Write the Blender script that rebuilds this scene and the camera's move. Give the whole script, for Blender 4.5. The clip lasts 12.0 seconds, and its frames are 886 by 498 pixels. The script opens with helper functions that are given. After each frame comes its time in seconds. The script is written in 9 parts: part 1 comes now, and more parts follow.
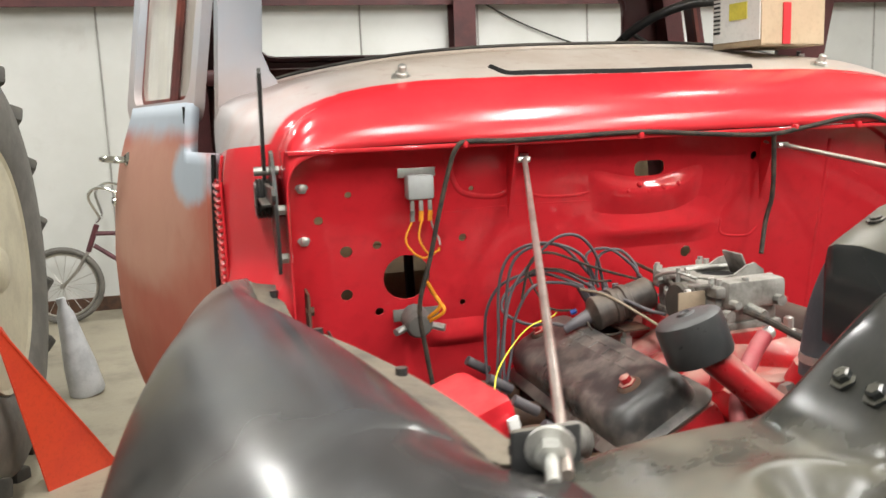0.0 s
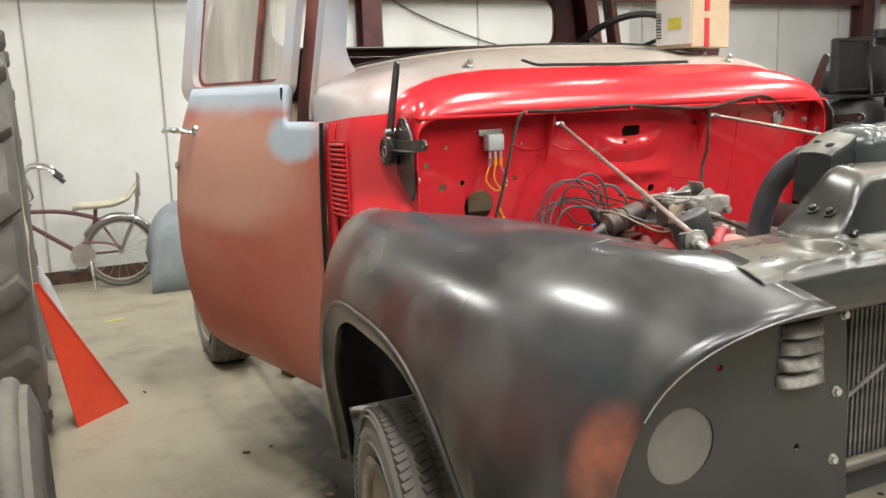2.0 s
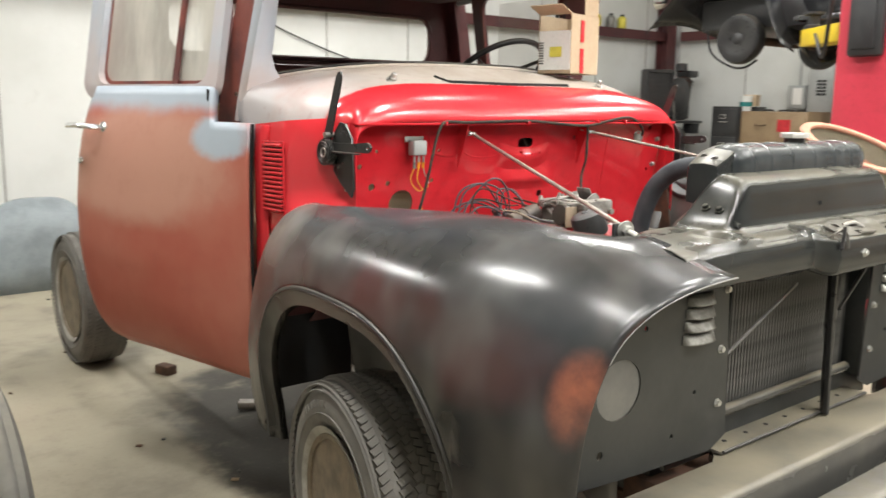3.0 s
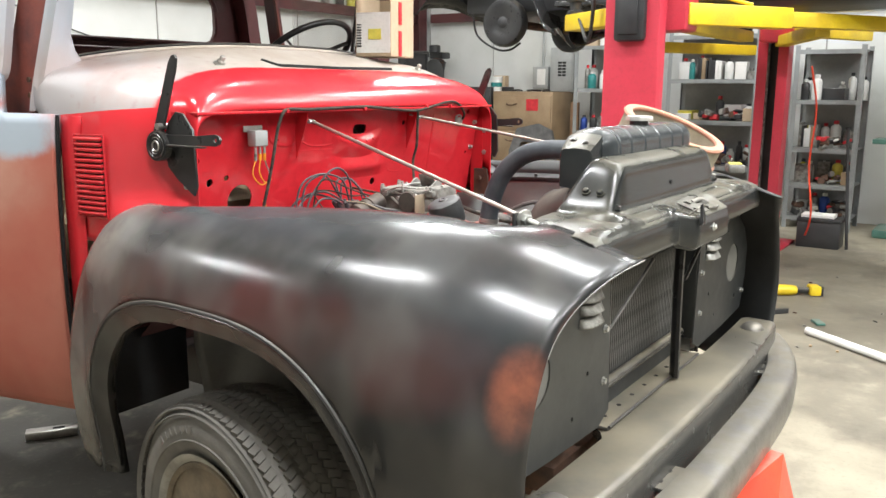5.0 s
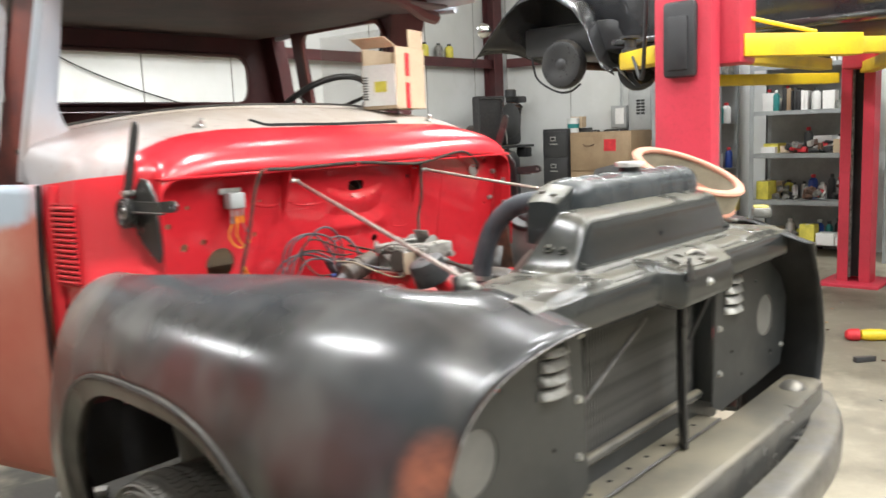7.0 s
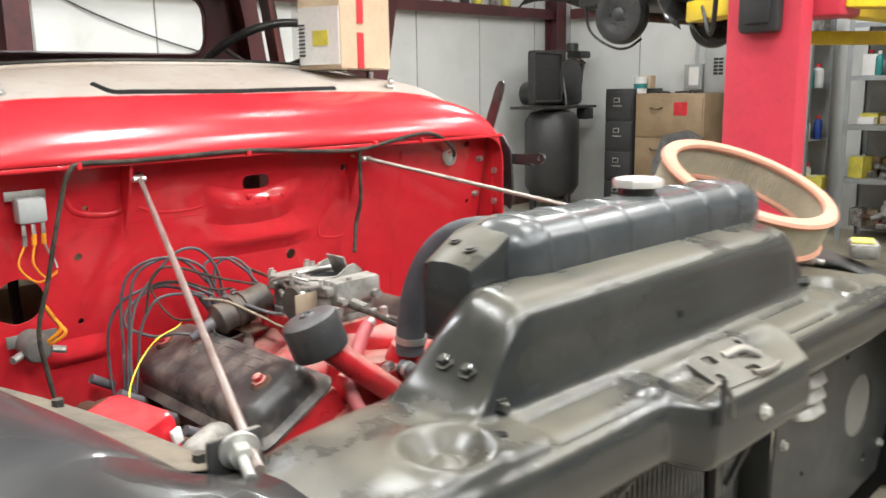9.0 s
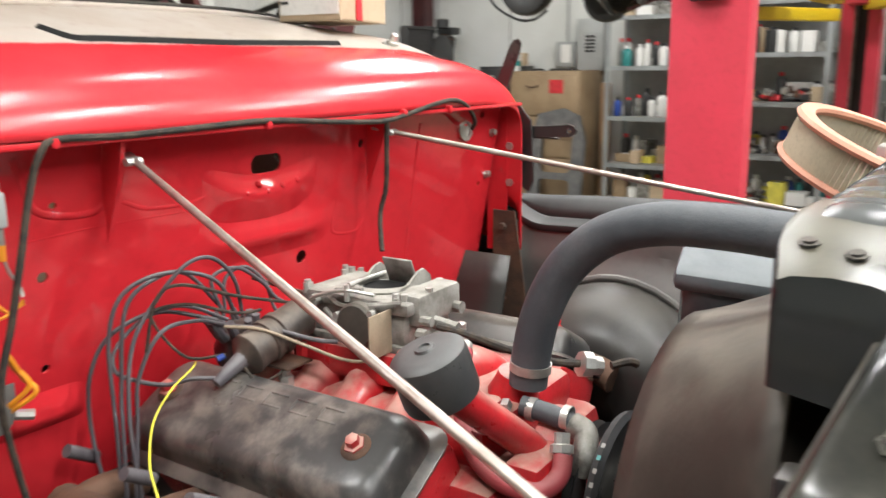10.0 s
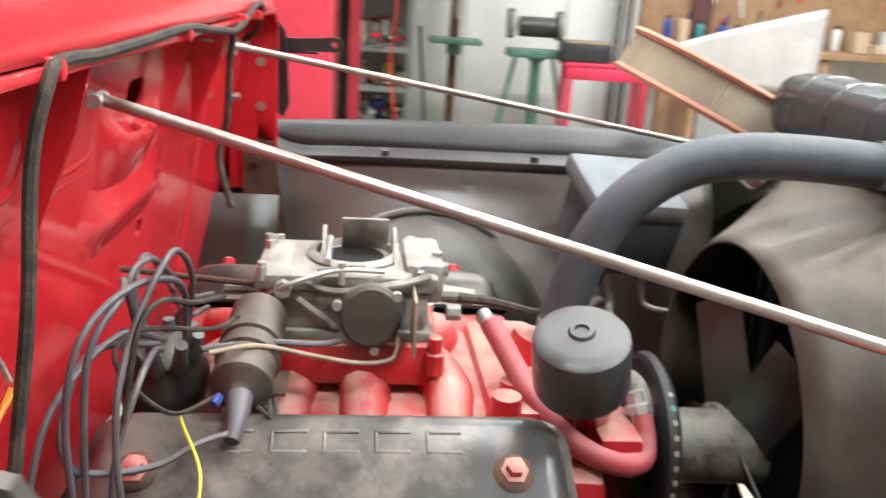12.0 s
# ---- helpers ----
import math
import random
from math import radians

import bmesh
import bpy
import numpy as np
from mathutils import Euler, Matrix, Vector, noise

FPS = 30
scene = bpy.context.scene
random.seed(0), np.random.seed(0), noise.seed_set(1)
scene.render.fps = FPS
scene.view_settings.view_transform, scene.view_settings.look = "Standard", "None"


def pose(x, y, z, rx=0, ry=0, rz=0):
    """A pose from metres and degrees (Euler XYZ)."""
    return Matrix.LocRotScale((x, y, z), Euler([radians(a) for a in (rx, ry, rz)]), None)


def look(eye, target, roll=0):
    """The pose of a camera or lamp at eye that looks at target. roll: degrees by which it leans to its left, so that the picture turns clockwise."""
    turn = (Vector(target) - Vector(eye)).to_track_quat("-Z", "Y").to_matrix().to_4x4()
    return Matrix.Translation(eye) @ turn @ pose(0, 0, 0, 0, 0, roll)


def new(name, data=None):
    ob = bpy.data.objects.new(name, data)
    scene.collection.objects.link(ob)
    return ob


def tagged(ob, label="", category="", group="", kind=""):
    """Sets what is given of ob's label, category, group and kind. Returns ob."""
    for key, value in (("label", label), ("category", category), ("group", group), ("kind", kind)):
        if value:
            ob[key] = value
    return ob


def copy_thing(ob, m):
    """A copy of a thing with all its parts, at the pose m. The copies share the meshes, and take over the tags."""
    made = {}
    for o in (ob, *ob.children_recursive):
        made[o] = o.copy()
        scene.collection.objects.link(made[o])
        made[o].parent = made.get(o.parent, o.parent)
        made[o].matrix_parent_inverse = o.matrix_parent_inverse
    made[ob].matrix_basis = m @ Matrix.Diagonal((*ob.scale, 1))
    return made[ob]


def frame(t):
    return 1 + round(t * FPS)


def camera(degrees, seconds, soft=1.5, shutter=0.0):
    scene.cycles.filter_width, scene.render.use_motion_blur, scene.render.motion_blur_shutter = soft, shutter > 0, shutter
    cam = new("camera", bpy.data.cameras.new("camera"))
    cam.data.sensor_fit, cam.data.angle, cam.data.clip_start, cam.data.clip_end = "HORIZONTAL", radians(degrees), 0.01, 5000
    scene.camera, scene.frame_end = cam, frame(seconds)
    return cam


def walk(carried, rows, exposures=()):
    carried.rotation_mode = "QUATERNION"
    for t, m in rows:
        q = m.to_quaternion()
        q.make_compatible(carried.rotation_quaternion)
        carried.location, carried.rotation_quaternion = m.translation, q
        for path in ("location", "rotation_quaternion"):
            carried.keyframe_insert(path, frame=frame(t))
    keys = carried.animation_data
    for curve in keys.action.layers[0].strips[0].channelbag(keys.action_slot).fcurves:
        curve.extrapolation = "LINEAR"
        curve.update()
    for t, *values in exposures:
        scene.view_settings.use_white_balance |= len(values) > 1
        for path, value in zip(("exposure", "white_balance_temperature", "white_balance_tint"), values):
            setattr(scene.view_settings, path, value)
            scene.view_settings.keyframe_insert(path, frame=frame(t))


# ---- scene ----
cam = camera(55.9, 12.0, soft=1.5, shutter=0.5)
PATH = [
    (0, (-0.787, -1.405, 1.305), (-0.283, 0.504, 0.986), -2.3),
    (0.5, (-0.949, -1.468, 1.308), (-0.365, 0.414, 0.965), -3.4),
    (1, (-1.178, -1.507, 1.297), (-0.521, 0.346, 0.933), -4.2),
    (1.5, (-1.367, -1.78, 1.306), (-0.603, 0.028, 0.924), -3.6),
    (2, (-1.487, -1.875, 1.307), (-0.647, -0.096, 0.943), -2.1),
    (2.5, (-1.725, -1.966, 1.293), (-0.705, -0.283, 0.934), -0.7),
    (2.7, (-1.797, -1.967, 1.3), (-0.692, -0.337, 0.949), -0.0),
    (4.5, (-2.027, -1.646, 1.321), (-0.443, -0.485, 0.943), 0.6),
    (5, (-2.012, -1.65, 1.32), (-0.383, -0.555, 0.938), 0.4),
    (5.5, (-2.006, -1.671, 1.321), (-0.402, -0.541, 0.933), -0.0),
    (6, (-2.016, -1.676, 1.325), (-0.432, -0.518, 0.938), -0.8),
    (6.5, (-1.982, -1.688, 1.352), (-0.416, -0.49, 1.022), -2.5),
    (7, (-1.717, -1.823, 1.336), (-0.227, -0.518, 1.059), -2.3),
    (7.2, (-1.597, -1.866, 1.35), (-0.103, -0.573, 1.04), -2.0),
    (8.8, (-0.947, -1.563, 1.374), (0.418, -0.142, 1.031), -1.0),
    (9, (-0.917, -1.496, 1.377), (0.44, -0.077, 0.994), -0.9),
    (9.5, (-0.929, -1.21, 1.358), (0.465, 0.166, 0.951), -0.8),
    (10, (-0.907, -0.952, 1.334), (0.693, 0.169, 0.905), -0.7),
    (10.5, (-0.886, -0.717, 1.32), (0.853, 0.125, 0.803), 1.1),
    (11, (-0.973, -0.508, 1.321), (0.863, 0.03, 0.74), 2.2),
    (11.5, (-0.896, -0.36, 1.314), (0.998, -0.092, 0.73), 2.2),
    (12, (-0.873, -0.236, 1.313), (1.028, -0.402, 0.711), 3.9),
]
walk(cam, [(t, look(eye, target, roll)) for t, eye, target, roll in PATH], [(0.0, 0.27, 6900, 10), (2.7, 0.40, 6900, 10), (4.5, 0.64, 6550, 10), (7.0, 0.66, 6550, 10), (9.0, 0.54, 6600, 10), (10.0, 0.54, 6700, 10), (10.5, 0.62, 6650, 10), (11.0, 0.70, 6500, 10), (12.0, 0.82, 6500, 10)])

# ---------------------------------------------------------------- light
# The hall is lit by rows of cool white strip lights under the roof.
world = bpy.data.worlds.new("world")
scene.world = world
world.use_nodes = True
world.node_tree.nodes["Background"].inputs[0].default_value = (0.9, 0.95, 1.0, 1)
world.node_tree.nodes["Background"].inputs[1].default_value = 0.25
# Strips past y -3 and at (-3.0, 3.9) are unseen fill, added for brightness.
STRIPS = [(-1.6, -4.3), (-1.6, -1.95), (-1.6, 0.65), (0.3, -3.2), (0.9, -1.3), (1.8, 1.2), (-0.6, -5.6), (2.2, -5.2), (2.3, -3.2), (3.9, -1.5), (4.2, 1.2), (4.4, -3.6), (1.1, 3.4), (-3.0, 3.9)]
STRIP_POWER = 58.0
CEILING = 4.2


# ---------------------------------------------------------------- materials
def nodes_of(name):
    m = bpy.data.materials.new(name)
    m.use_nodes = True
    nt = m.node_tree
    return m, nt, nt.nodes["Principled BSDF"]


def put(nt, sock, v):
    if isinstance(v, bpy.types.NodeSocket):
        nt.links.new(v, sock)
    elif isinstance(v, (tuple, list)) and len(v) == 3 and sock.type == "RGBA":
        sock.default_value = (*v, 1)
    else:
        sock.default_value = v


def calc(nt, op, a, b=0.0, c=0.0, clamp=False):
    n = nt.nodes.new("ShaderNodeMath")
    n.operation, n.use_clamp = op, clamp
    for s, v in zip(n.inputs, (a, b, c)):
        put(nt, s, v)
    return n.outputs[0]


def blend(nt, f, a, b, mode="MIX"):
    n = nt.nodes.new("ShaderNodeMix")
    n.data_type, n.blend_type = "RGBA", mode
    put(nt, n.inputs[0], f)
    put(nt, n.inputs[6], a)
    put(nt, n.inputs[7], b)
    return n.outputs[2]


def coords(nt):
    return nt.nodes.new("ShaderNodeTexCoord").outputs["Object"]


def cloud(nt, scale, detail=4.0, rough=0.6, distort=0.0, stretch=None):
    n = nt.nodes.new("ShaderNodeTexNoise")
    n.inputs["Scale"].default_value, n.inputs["Detail"].default_value = scale, detail
    n.inputs["Roughness"].default_value, n.inputs["Distortion"].default_value = rough, distort
    v = coords(nt)
    if stretch:
        mp = nt.nodes.new("ShaderNodeMapping")
        mp.inputs["Scale"].default_value = stretch
        nt.links.new(v, mp.inputs[0])
        v = mp.outputs[0]
    nt.links.new(v, n.inputs["Vector"])
    return n.outputs["Fac"]


def ramp(nt, v, lo, hi):
    """0 below lo, 1 above hi, smooth between."""
    n = nt.nodes.new("ShaderNodeMapRange")
    n.interpolation_type = "SMOOTHSTEP"
    put(nt, n.inputs[0], v)
    n.inputs[1].default_value, n.inputs[2].default_value = lo, hi
    return n.outputs[0]


def axes(nt):
    s = nt.nodes.new("ShaderNodeSeparateXYZ")
    nt.links.new(coords(nt), s.inputs[0])
    return s.outputs


def blob(nt, centre, radii, grain=9, torn=1.4, lo=0.45, hi=1.25):
    """1 in the middle of a soft spot of paint, 0 outside it."""
    x, y, z = axes(nt)
    d = 0.0
    for s, c, r in zip((x, y, z), centre, radii):
        q = calc(nt, "DIVIDE", calc(nt, "SUBTRACT", s, c), r)
        d = calc(nt, "ADD", d, calc(nt, "MULTIPLY", q, q))
    d = calc(nt, "ADD", d, calc(nt, "MULTIPLY", calc(nt, "SUBTRACT", cloud(nt, grain, 4), 0.5), torn))
    return calc(nt, "SUBTRACT", 1.0, ramp(nt, d, lo, hi))


def up_facing(nt, lo=0.3, hi=0.95):
    g = nt.nodes.new("ShaderNodeNewGeometry")
    s = nt.nodes.new("ShaderNodeSeparateXYZ")
    nt.links.new(g.outputs["Normal"], s.inputs[0])
    return ramp(nt, s.outputs[2], lo, hi)


def finish(nt, b, color, rough, metal=0.0, bump=0.0, bump_scale=120.0, coat=0.0):
    put(nt, b.inputs["Base Color"], color)
    put(nt, b.inputs["Roughness"], rough)
    b.inputs["Metallic"].default_value = metal
    b.inputs["Coat Weight"].default_value = coat
    b.inputs["Coat Roughness"].default_value = 0.08
    if bump:
        n = nt.nodes.new("ShaderNodeBump")
        n.inputs["Strength"].default_value, n.inputs["Distance"].default_value = bump, 0.004
        nt.links.new(cloud(nt, bump_scale, 5), n.inputs["Height"])
        nt.links.new(n.outputs[0], b.inputs["Normal"])


def mat(name, c1, c2=None, scale=7.0, rough=0.5, spread=0.12, metal=0.0, bump=0.0, bump_scale=120.0, coat=0.0, dust=0.0, dust_color=(0.33, 0.29, 0.23), dust_rough=0.5, dust_scale=13):
    """Two shades in clouds, uneven gloss, fine relief, and dust on what faces up."""
    m, nt, b = nodes_of(name)
    c2 = c2 or tuple(v * 0.72 for v in c1)
    col = blend(nt, ramp(nt, cloud(nt, scale), 0.35, 0.7), c1, c2)
    col = blend(nt, calc(nt, "MULTIPLY", ramp(nt, cloud(nt, scale * 14, 3), 0.45, 0.8), 0.22), col, tuple(v * 0.5 for v in c2))
    r = calc(nt, "ADD", rough - spread / 2, calc(nt, "MULTIPLY", cloud(nt, scale * 3), spread), clamp=True)
    if dust:
        f = calc(nt, "MULTIPLY", calc(nt, "MULTIPLY", up_facing(nt), dust), ramp(nt, cloud(nt, dust_scale, 6), 0.25, 0.62))
        col = blend(nt, f, col, dust_color)
        r = calc(nt, "ADD", r, calc(nt, "MULTIPLY", f, dust_rough), clamp=True)
    finish(nt, b, col, r, metal, bump, bump_scale, coat)
    return m


M = {}
M["red"] = mat("gloss_red_paint", (0.66, 0.027, 0.038), (0.57, 0.022, 0.031), 2.5, 0.09, 0.06, bump=0.05, bump_scale=8, dust=0.22, dust_color=(0.5, 0.2, 0.18), dust_rough=0.2)
M["engine_red"] = mat("engine_red_paint", (0.54, 0.018, 0.025), (0.33, 0.025, 0.027), 12, 0.30, 0.2, bump=0.2, bump_scale=60, coat=0.15, dust=0.85, dust_color=(0.44, 0.27, 0.22), dust_rough=0.4, dust_scale=19)
M["black_part"] = mat("black_enamel", (0.021, 0.021, 0.022), (0.034, 0.033, 0.032), 8, 0.3, 0.2, bump=0.04, dust=0.3, dust_rough=0.3)
M["pan_black"] = mat("dusty_black_enamel", (0.017, 0.019, 0.0195), (0.030, 0.031, 0.029), 5, 0.17, 0.14, bump=0.04, bump_scale=9, dust=0.8, dust_color=(0.132, 0.122, 0.090), dust_rough=0.30, dust_scale=7)
M["tank_black"] = mat("satin_black_tank", (0.030, 0.035, 0.038), (0.046, 0.051, 0.054), 9, 0.21, 0.14, bump=0.02, dust=0.4, dust_color=(0.16, 0.165, 0.155), dust_rough=0.14, dust_scale=8)
M["apron"] = mat("inner_fender_black", (0.120, 0.117, 0.112), (0.150, 0.141, 0.130), 4, 0.32, 0.14, bump=0.03, bump_scale=30, dust=0.12, dust_color=(0.14, 0.125, 0.11), dust_rough=0.2)
M["bumper"] = mat("dusty_dark_bumper", (0.055, 0.054, 0.050), (0.085, 0.080, 0.070), 5, 0.25, 0.16, bump=0.05, bump_scale=9, dust=0.9, dust_color=(0.215, 0.188, 0.136), dust_rough=0.22, dust_scale=2.8)
M["rubber"] = mat("tyre_rubber", (0.125, 0.118, 0.106), (0.175, 0.165, 0.147), 11, 0.62, 0.15, bump=0.25, bump_scale=160, dust=0.4, dust_color=(0.12, 0.108, 0.09))
M["rubber_pale"] = mat("dusty_tractor_rubber", (0.105, 0.10, 0.088), (0.055, 0.052, 0.047), 6, 0.8, 0.1, bump=0.3, bump_scale=60, dust=0.5, dust_color=(0.20, 0.185, 0.15))
M["hose"] = mat("hose_rubber", (0.050, 0.058, 0.068), (0.080, 0.087, 0.096), 14, 0.55, 0.2, bump=0.2, bump_scale=150, dust=0.55, dust_color=(0.15, 0.155, 0.16))
M["pink_hose"] = mat("red_heater_hose", (0.42, 0.06, 0.075), (0.36, 0.09, 0.09), 16, 0.6, bump=0.1, dust=0.4, dust_color=(0.45, 0.25, 0.24))
M["wire"] = mat("grey_ignition_wire", (0.075, 0.068, 0.078), (0.11, 0.10, 0.105), 20, 0.42, 0.2, dust=0.4, dust_color=(0.2, 0.19, 0.19))
M["harness"] = mat("cloth_harness", (0.02, 0.018, 0.015), (0.07, 0.05, 0.035), 60, 0.8, bump=0.4, bump_scale=300)
M["orange_wire"] = mat("orange_wire", (0.85, 0.33, 0.02), (0.7, 0.25, 0.02), 30, 0.5)
M["yellow_wire"] = mat("yellow_wire", (0.78, 0.7, 0.05), (0.6, 0.55, 0.08), 30, 0.5)
M["blue"] = mat("blue_plastic", (0.02, 0.06, 0.3), None, 20, 0.45)
M["rubbed"] = mat("rubbed_metal_edge", (0.25, 0.24, 0.23), (0.14, 0.135, 0.13), 14, 0.45, metal=0.3)
M["steel"] = mat("bright_steel", (0.55, 0.53, 0.5), (0.42, 0.4, 0.37), 14, 0.32, 0.2, metal=0.9, bump=0.05, bump_scale=200)
M["rod"] = mat("steel_rod", (0.50, 0.44, 0.40), (0.36, 0.29, 0.25), 18, 0.34, 0.2, metal=0.75, bump=0.08, bump_scale=200)
M["zinc"] = mat("zinc_plate", (0.56, 0.56, 0.53), (0.40, 0.39, 0.36), 24, 0.4, 0.2, metal=0.7, bump=0.08)
M["alloy"] = mat("cast_alloy", (0.33, 0.325, 0.30), (0.11, 0.10, 0.088), 26, 0.5, 0.25, metal=0.45, bump=0.4, bump_scale=110, dust=0.45, dust_color=(0.36, 0.34, 0.29), dust_scale=30)
M["rust"] = mat("rusty_iron", (0.12, 0.06, 0.035), (0.06, 0.035, 0.025), 18, 0.8, bump=0.4)
M["chrome"] = mat("chrome", (0.8, 0.8, 0.8), (0.7, 0.7, 0.69), 10, 0.12, 0.1, metal=1.0)
# The pale blue-grey puts light reflected by the dusty lid into its colour.
M["lid_sheen"] = mat("dusty_lid_sheen", (0.10, 0.118, 0.128), (0.15, 0.168, 0.178), 9, 0.45, 0.2, bump=0.05, dust=0.4, dust_color=(0.20, 0.21, 0.215))
M["worn_chrome"] = mat("scuffed_bumper_metal", (0.20, 0.19, 0.175), (0.10, 0.095, 0.085), 9, 0.33, 0.25, metal=0.55, bump=0.05, dust=0.7, dust_color=(0.26, 0.235, 0.185), dust_rough=0.3, dust_scale=9)
# Far-side black, dimmed so its colour holds down bright grazing reflections.
M["far_dimmed"] = mat("dimmed_far_black", (0.015, 0.016, 0.016), (0.027, 0.027, 0.026), 6, 0.5, 0.2, bump=0.03)
# Black pieces in this stand in for the shade inside holes and gaps.
M["hole_shade"] = mat("painted_hole_shade", (0.006, 0.006, 0.006), None, 10, 0.9)
M["maroon"] = mat("maroon_cab_paint", (0.125, 0.036, 0.038), (0.085, 0.030, 0.031), 5, 0.42, 0.2, bump=0.06, dust=0.3, dust_color=(0.14, 0.09, 0.08))
M["rust_jamb"] = mat("rusty_door_jamb", (0.22, 0.055, 0.04), (0.10, 0.035, 0.035), 8, 0.5, 0.2, bump=0.15)
M["interior"] = mat("dark_cab_interior", (0.12, 0.105, 0.108), (0.15, 0.115, 0.115), 6, 0.7, bump=0.1)
M["fin"] = mat("radiator_core", (0.20, 0.195, 0.185), (0.12, 0.117, 0.11), 30, 0.55, metal=0.2)
M["baffle"] = mat("dull_black_baffle", (0.019, 0.021, 0.0215), (0.031, 0.032, 0.031), 6, 0.38, 0.2, bump=0.05, bump_scale=40, dust=0.3)
M["seam"] = mat("grimy_wall_seam", (0.30, 0.29, 0.27), (0.42, 0.41, 0.39), 3, 0.7)
M["seam_dust"] = mat("dusty_fender_seam", (0.17, 0.142, 0.105), (0.09, 0.078, 0.062), 16, 0.75, bump=0.3, bump_scale=90)
M["wheelhouse"] = mat("dull_black_wheelhouse", (0.022, 0.021, 0.020), (0.036, 0.034, 0.031), 7, 0.34, 0.2, bump=0.06, dust=0.4, dust_color=(0.09, 0.08, 0.065))
M["orange_steel"] = mat("orange_red_paint", (0.80, 0.075, 0.03), (0.70, 0.06, 0.03), 5, 0.34, 0.2, bump=0.04, dust=0.2)
M["cream"] = mat("cream_rim_paint", (0.62, 0.57, 0.42), (0.5, 0.45, 0.33), 5, 0.5, bump=0.1)
M["lift_red"] = mat("lift_red_paint", (0.56, 0.040, 0.068), (0.49, 0.036, 0.058), 3, 0.42, 0.16, bump=0.04, coat=0.1)
M["lift_yellow"] = mat("lift_yellow_paint", (0.80, 0.58, 0.02), (0.66, 0.45, 0.03), 5, 0.42, bump=0.08)
M["black_rubber"] = mat("black_bumper_rubber", (0.022, 0.022, 0.024), (0.03, 0.03, 0.031), 8, 0.5, bump=0.06)
M["grey_steel"] = mat("grey_shelf_steel", (0.32, 0.34, 0.34), (0.24, 0.25, 0.25), 4, 0.45, metal=0.3, bump=0.05, dust=0.3)
M["shelf_shade"] = mat("shelf_shade_grey", (0.22, 0.22, 0.215), (0.30, 0.30, 0.29), 3, 0.6, bump=0.05)
M["box_card"] = mat("brown_cardboard", (0.56, 0.44, 0.30), (0.48, 0.36, 0.24), 5, 0.85, bump=0.1)
M["paper"] = mat("white_label", (0.78, 0.77, 0.74), (0.72, 0.71, 0.68), 8, 0.7)
M["red_label"] = mat("red_label", (0.68, 0.03, 0.04), None, 12, 0.6)
M["yellow_label"] = mat("yellow_label", (0.75, 0.66, 0.1), None, 12, 0.6)
M["print_grey"] = mat("worn_grey_print", (0.34, 0.33, 0.31), None, 12, 0.7)
M["bar_black"] = mat("black_print", (0.03, 0.03, 0.03), None, 12, 0.7)
M["filter_rim"] = mat("orange_filter_rubber", (0.56, 0.27, 0.18), (0.48, 0.22, 0.145), 14, 0.6, bump=0.1)
M["filter_paper"] = mat("dusty_filter_paper", (0.60, 0.55, 0.43), (0.46, 0.42, 0.32), 10, 0.9, bump=0.2, dust=0.2)
M["filing_black"] = mat("black_cabinet", (0.038, 0.038, 0.039), None, 6, 0.4, dust=0.3)
M["tan"] = mat("tan_cabinet", (0.34, 0.24, 0.14), (0.28, 0.19, 0.11), 5, 0.55, bump=0.05)
M["panel_grey"] = mat("electrical_panel_grey", (0.40, 0.41, 0.40), (0.33, 0.34, 0.33), 6, 0.5)
M["green_machine"] = mat("machine_green", (0.09, 0.22, 0.18), (0.06, 0.15, 0.12), 9, 0.5, bump=0.08, dust=0.4)
M["pink_red"] = mat("bright_red_stand", (0.72, 0.04, 0.10), (0.6, 0.03, 0.08), 6, 0.4)
M["girt"] = mat("red_oxide_girt", (0.10, 0.03, 0.03), (0.06, 0.022, 0.024), 4, 0.6, bump=0.08)
M["car_black"] = mat("black_car_paint", (0.018, 0.019, 0.021), (0.026, 0.027, 0.029), 3, 0.2, 0.1, coat=0.5, dust=0.2)
M["green_tin"] = mat("teal_plastic", (0.03, 0.25, 0.24), None, 12, 0.4)
M["loose_fender"] = mat("blue_grey_primer", (0.26, 0.30, 0.32), (0.19, 0.215, 0.23), 5, 0.5, 0.2, bump=0.08)
M["wood"] = mat("bench_wood", (0.36, 0.22, 0.12), (0.26, 0.15, 0.08), 6, 0.6, bump=0.15)
M["white_plastic"] = mat("white_plastic", (0.72, 0.72, 0.70), (0.66, 0.66, 0.63), 9, 0.45)
M["saddle"] = mat("old_white_vinyl", (0.55, 0.52, 0.40), (0.4, 0.37, 0.28), 10, 0.5, bump=0.1)


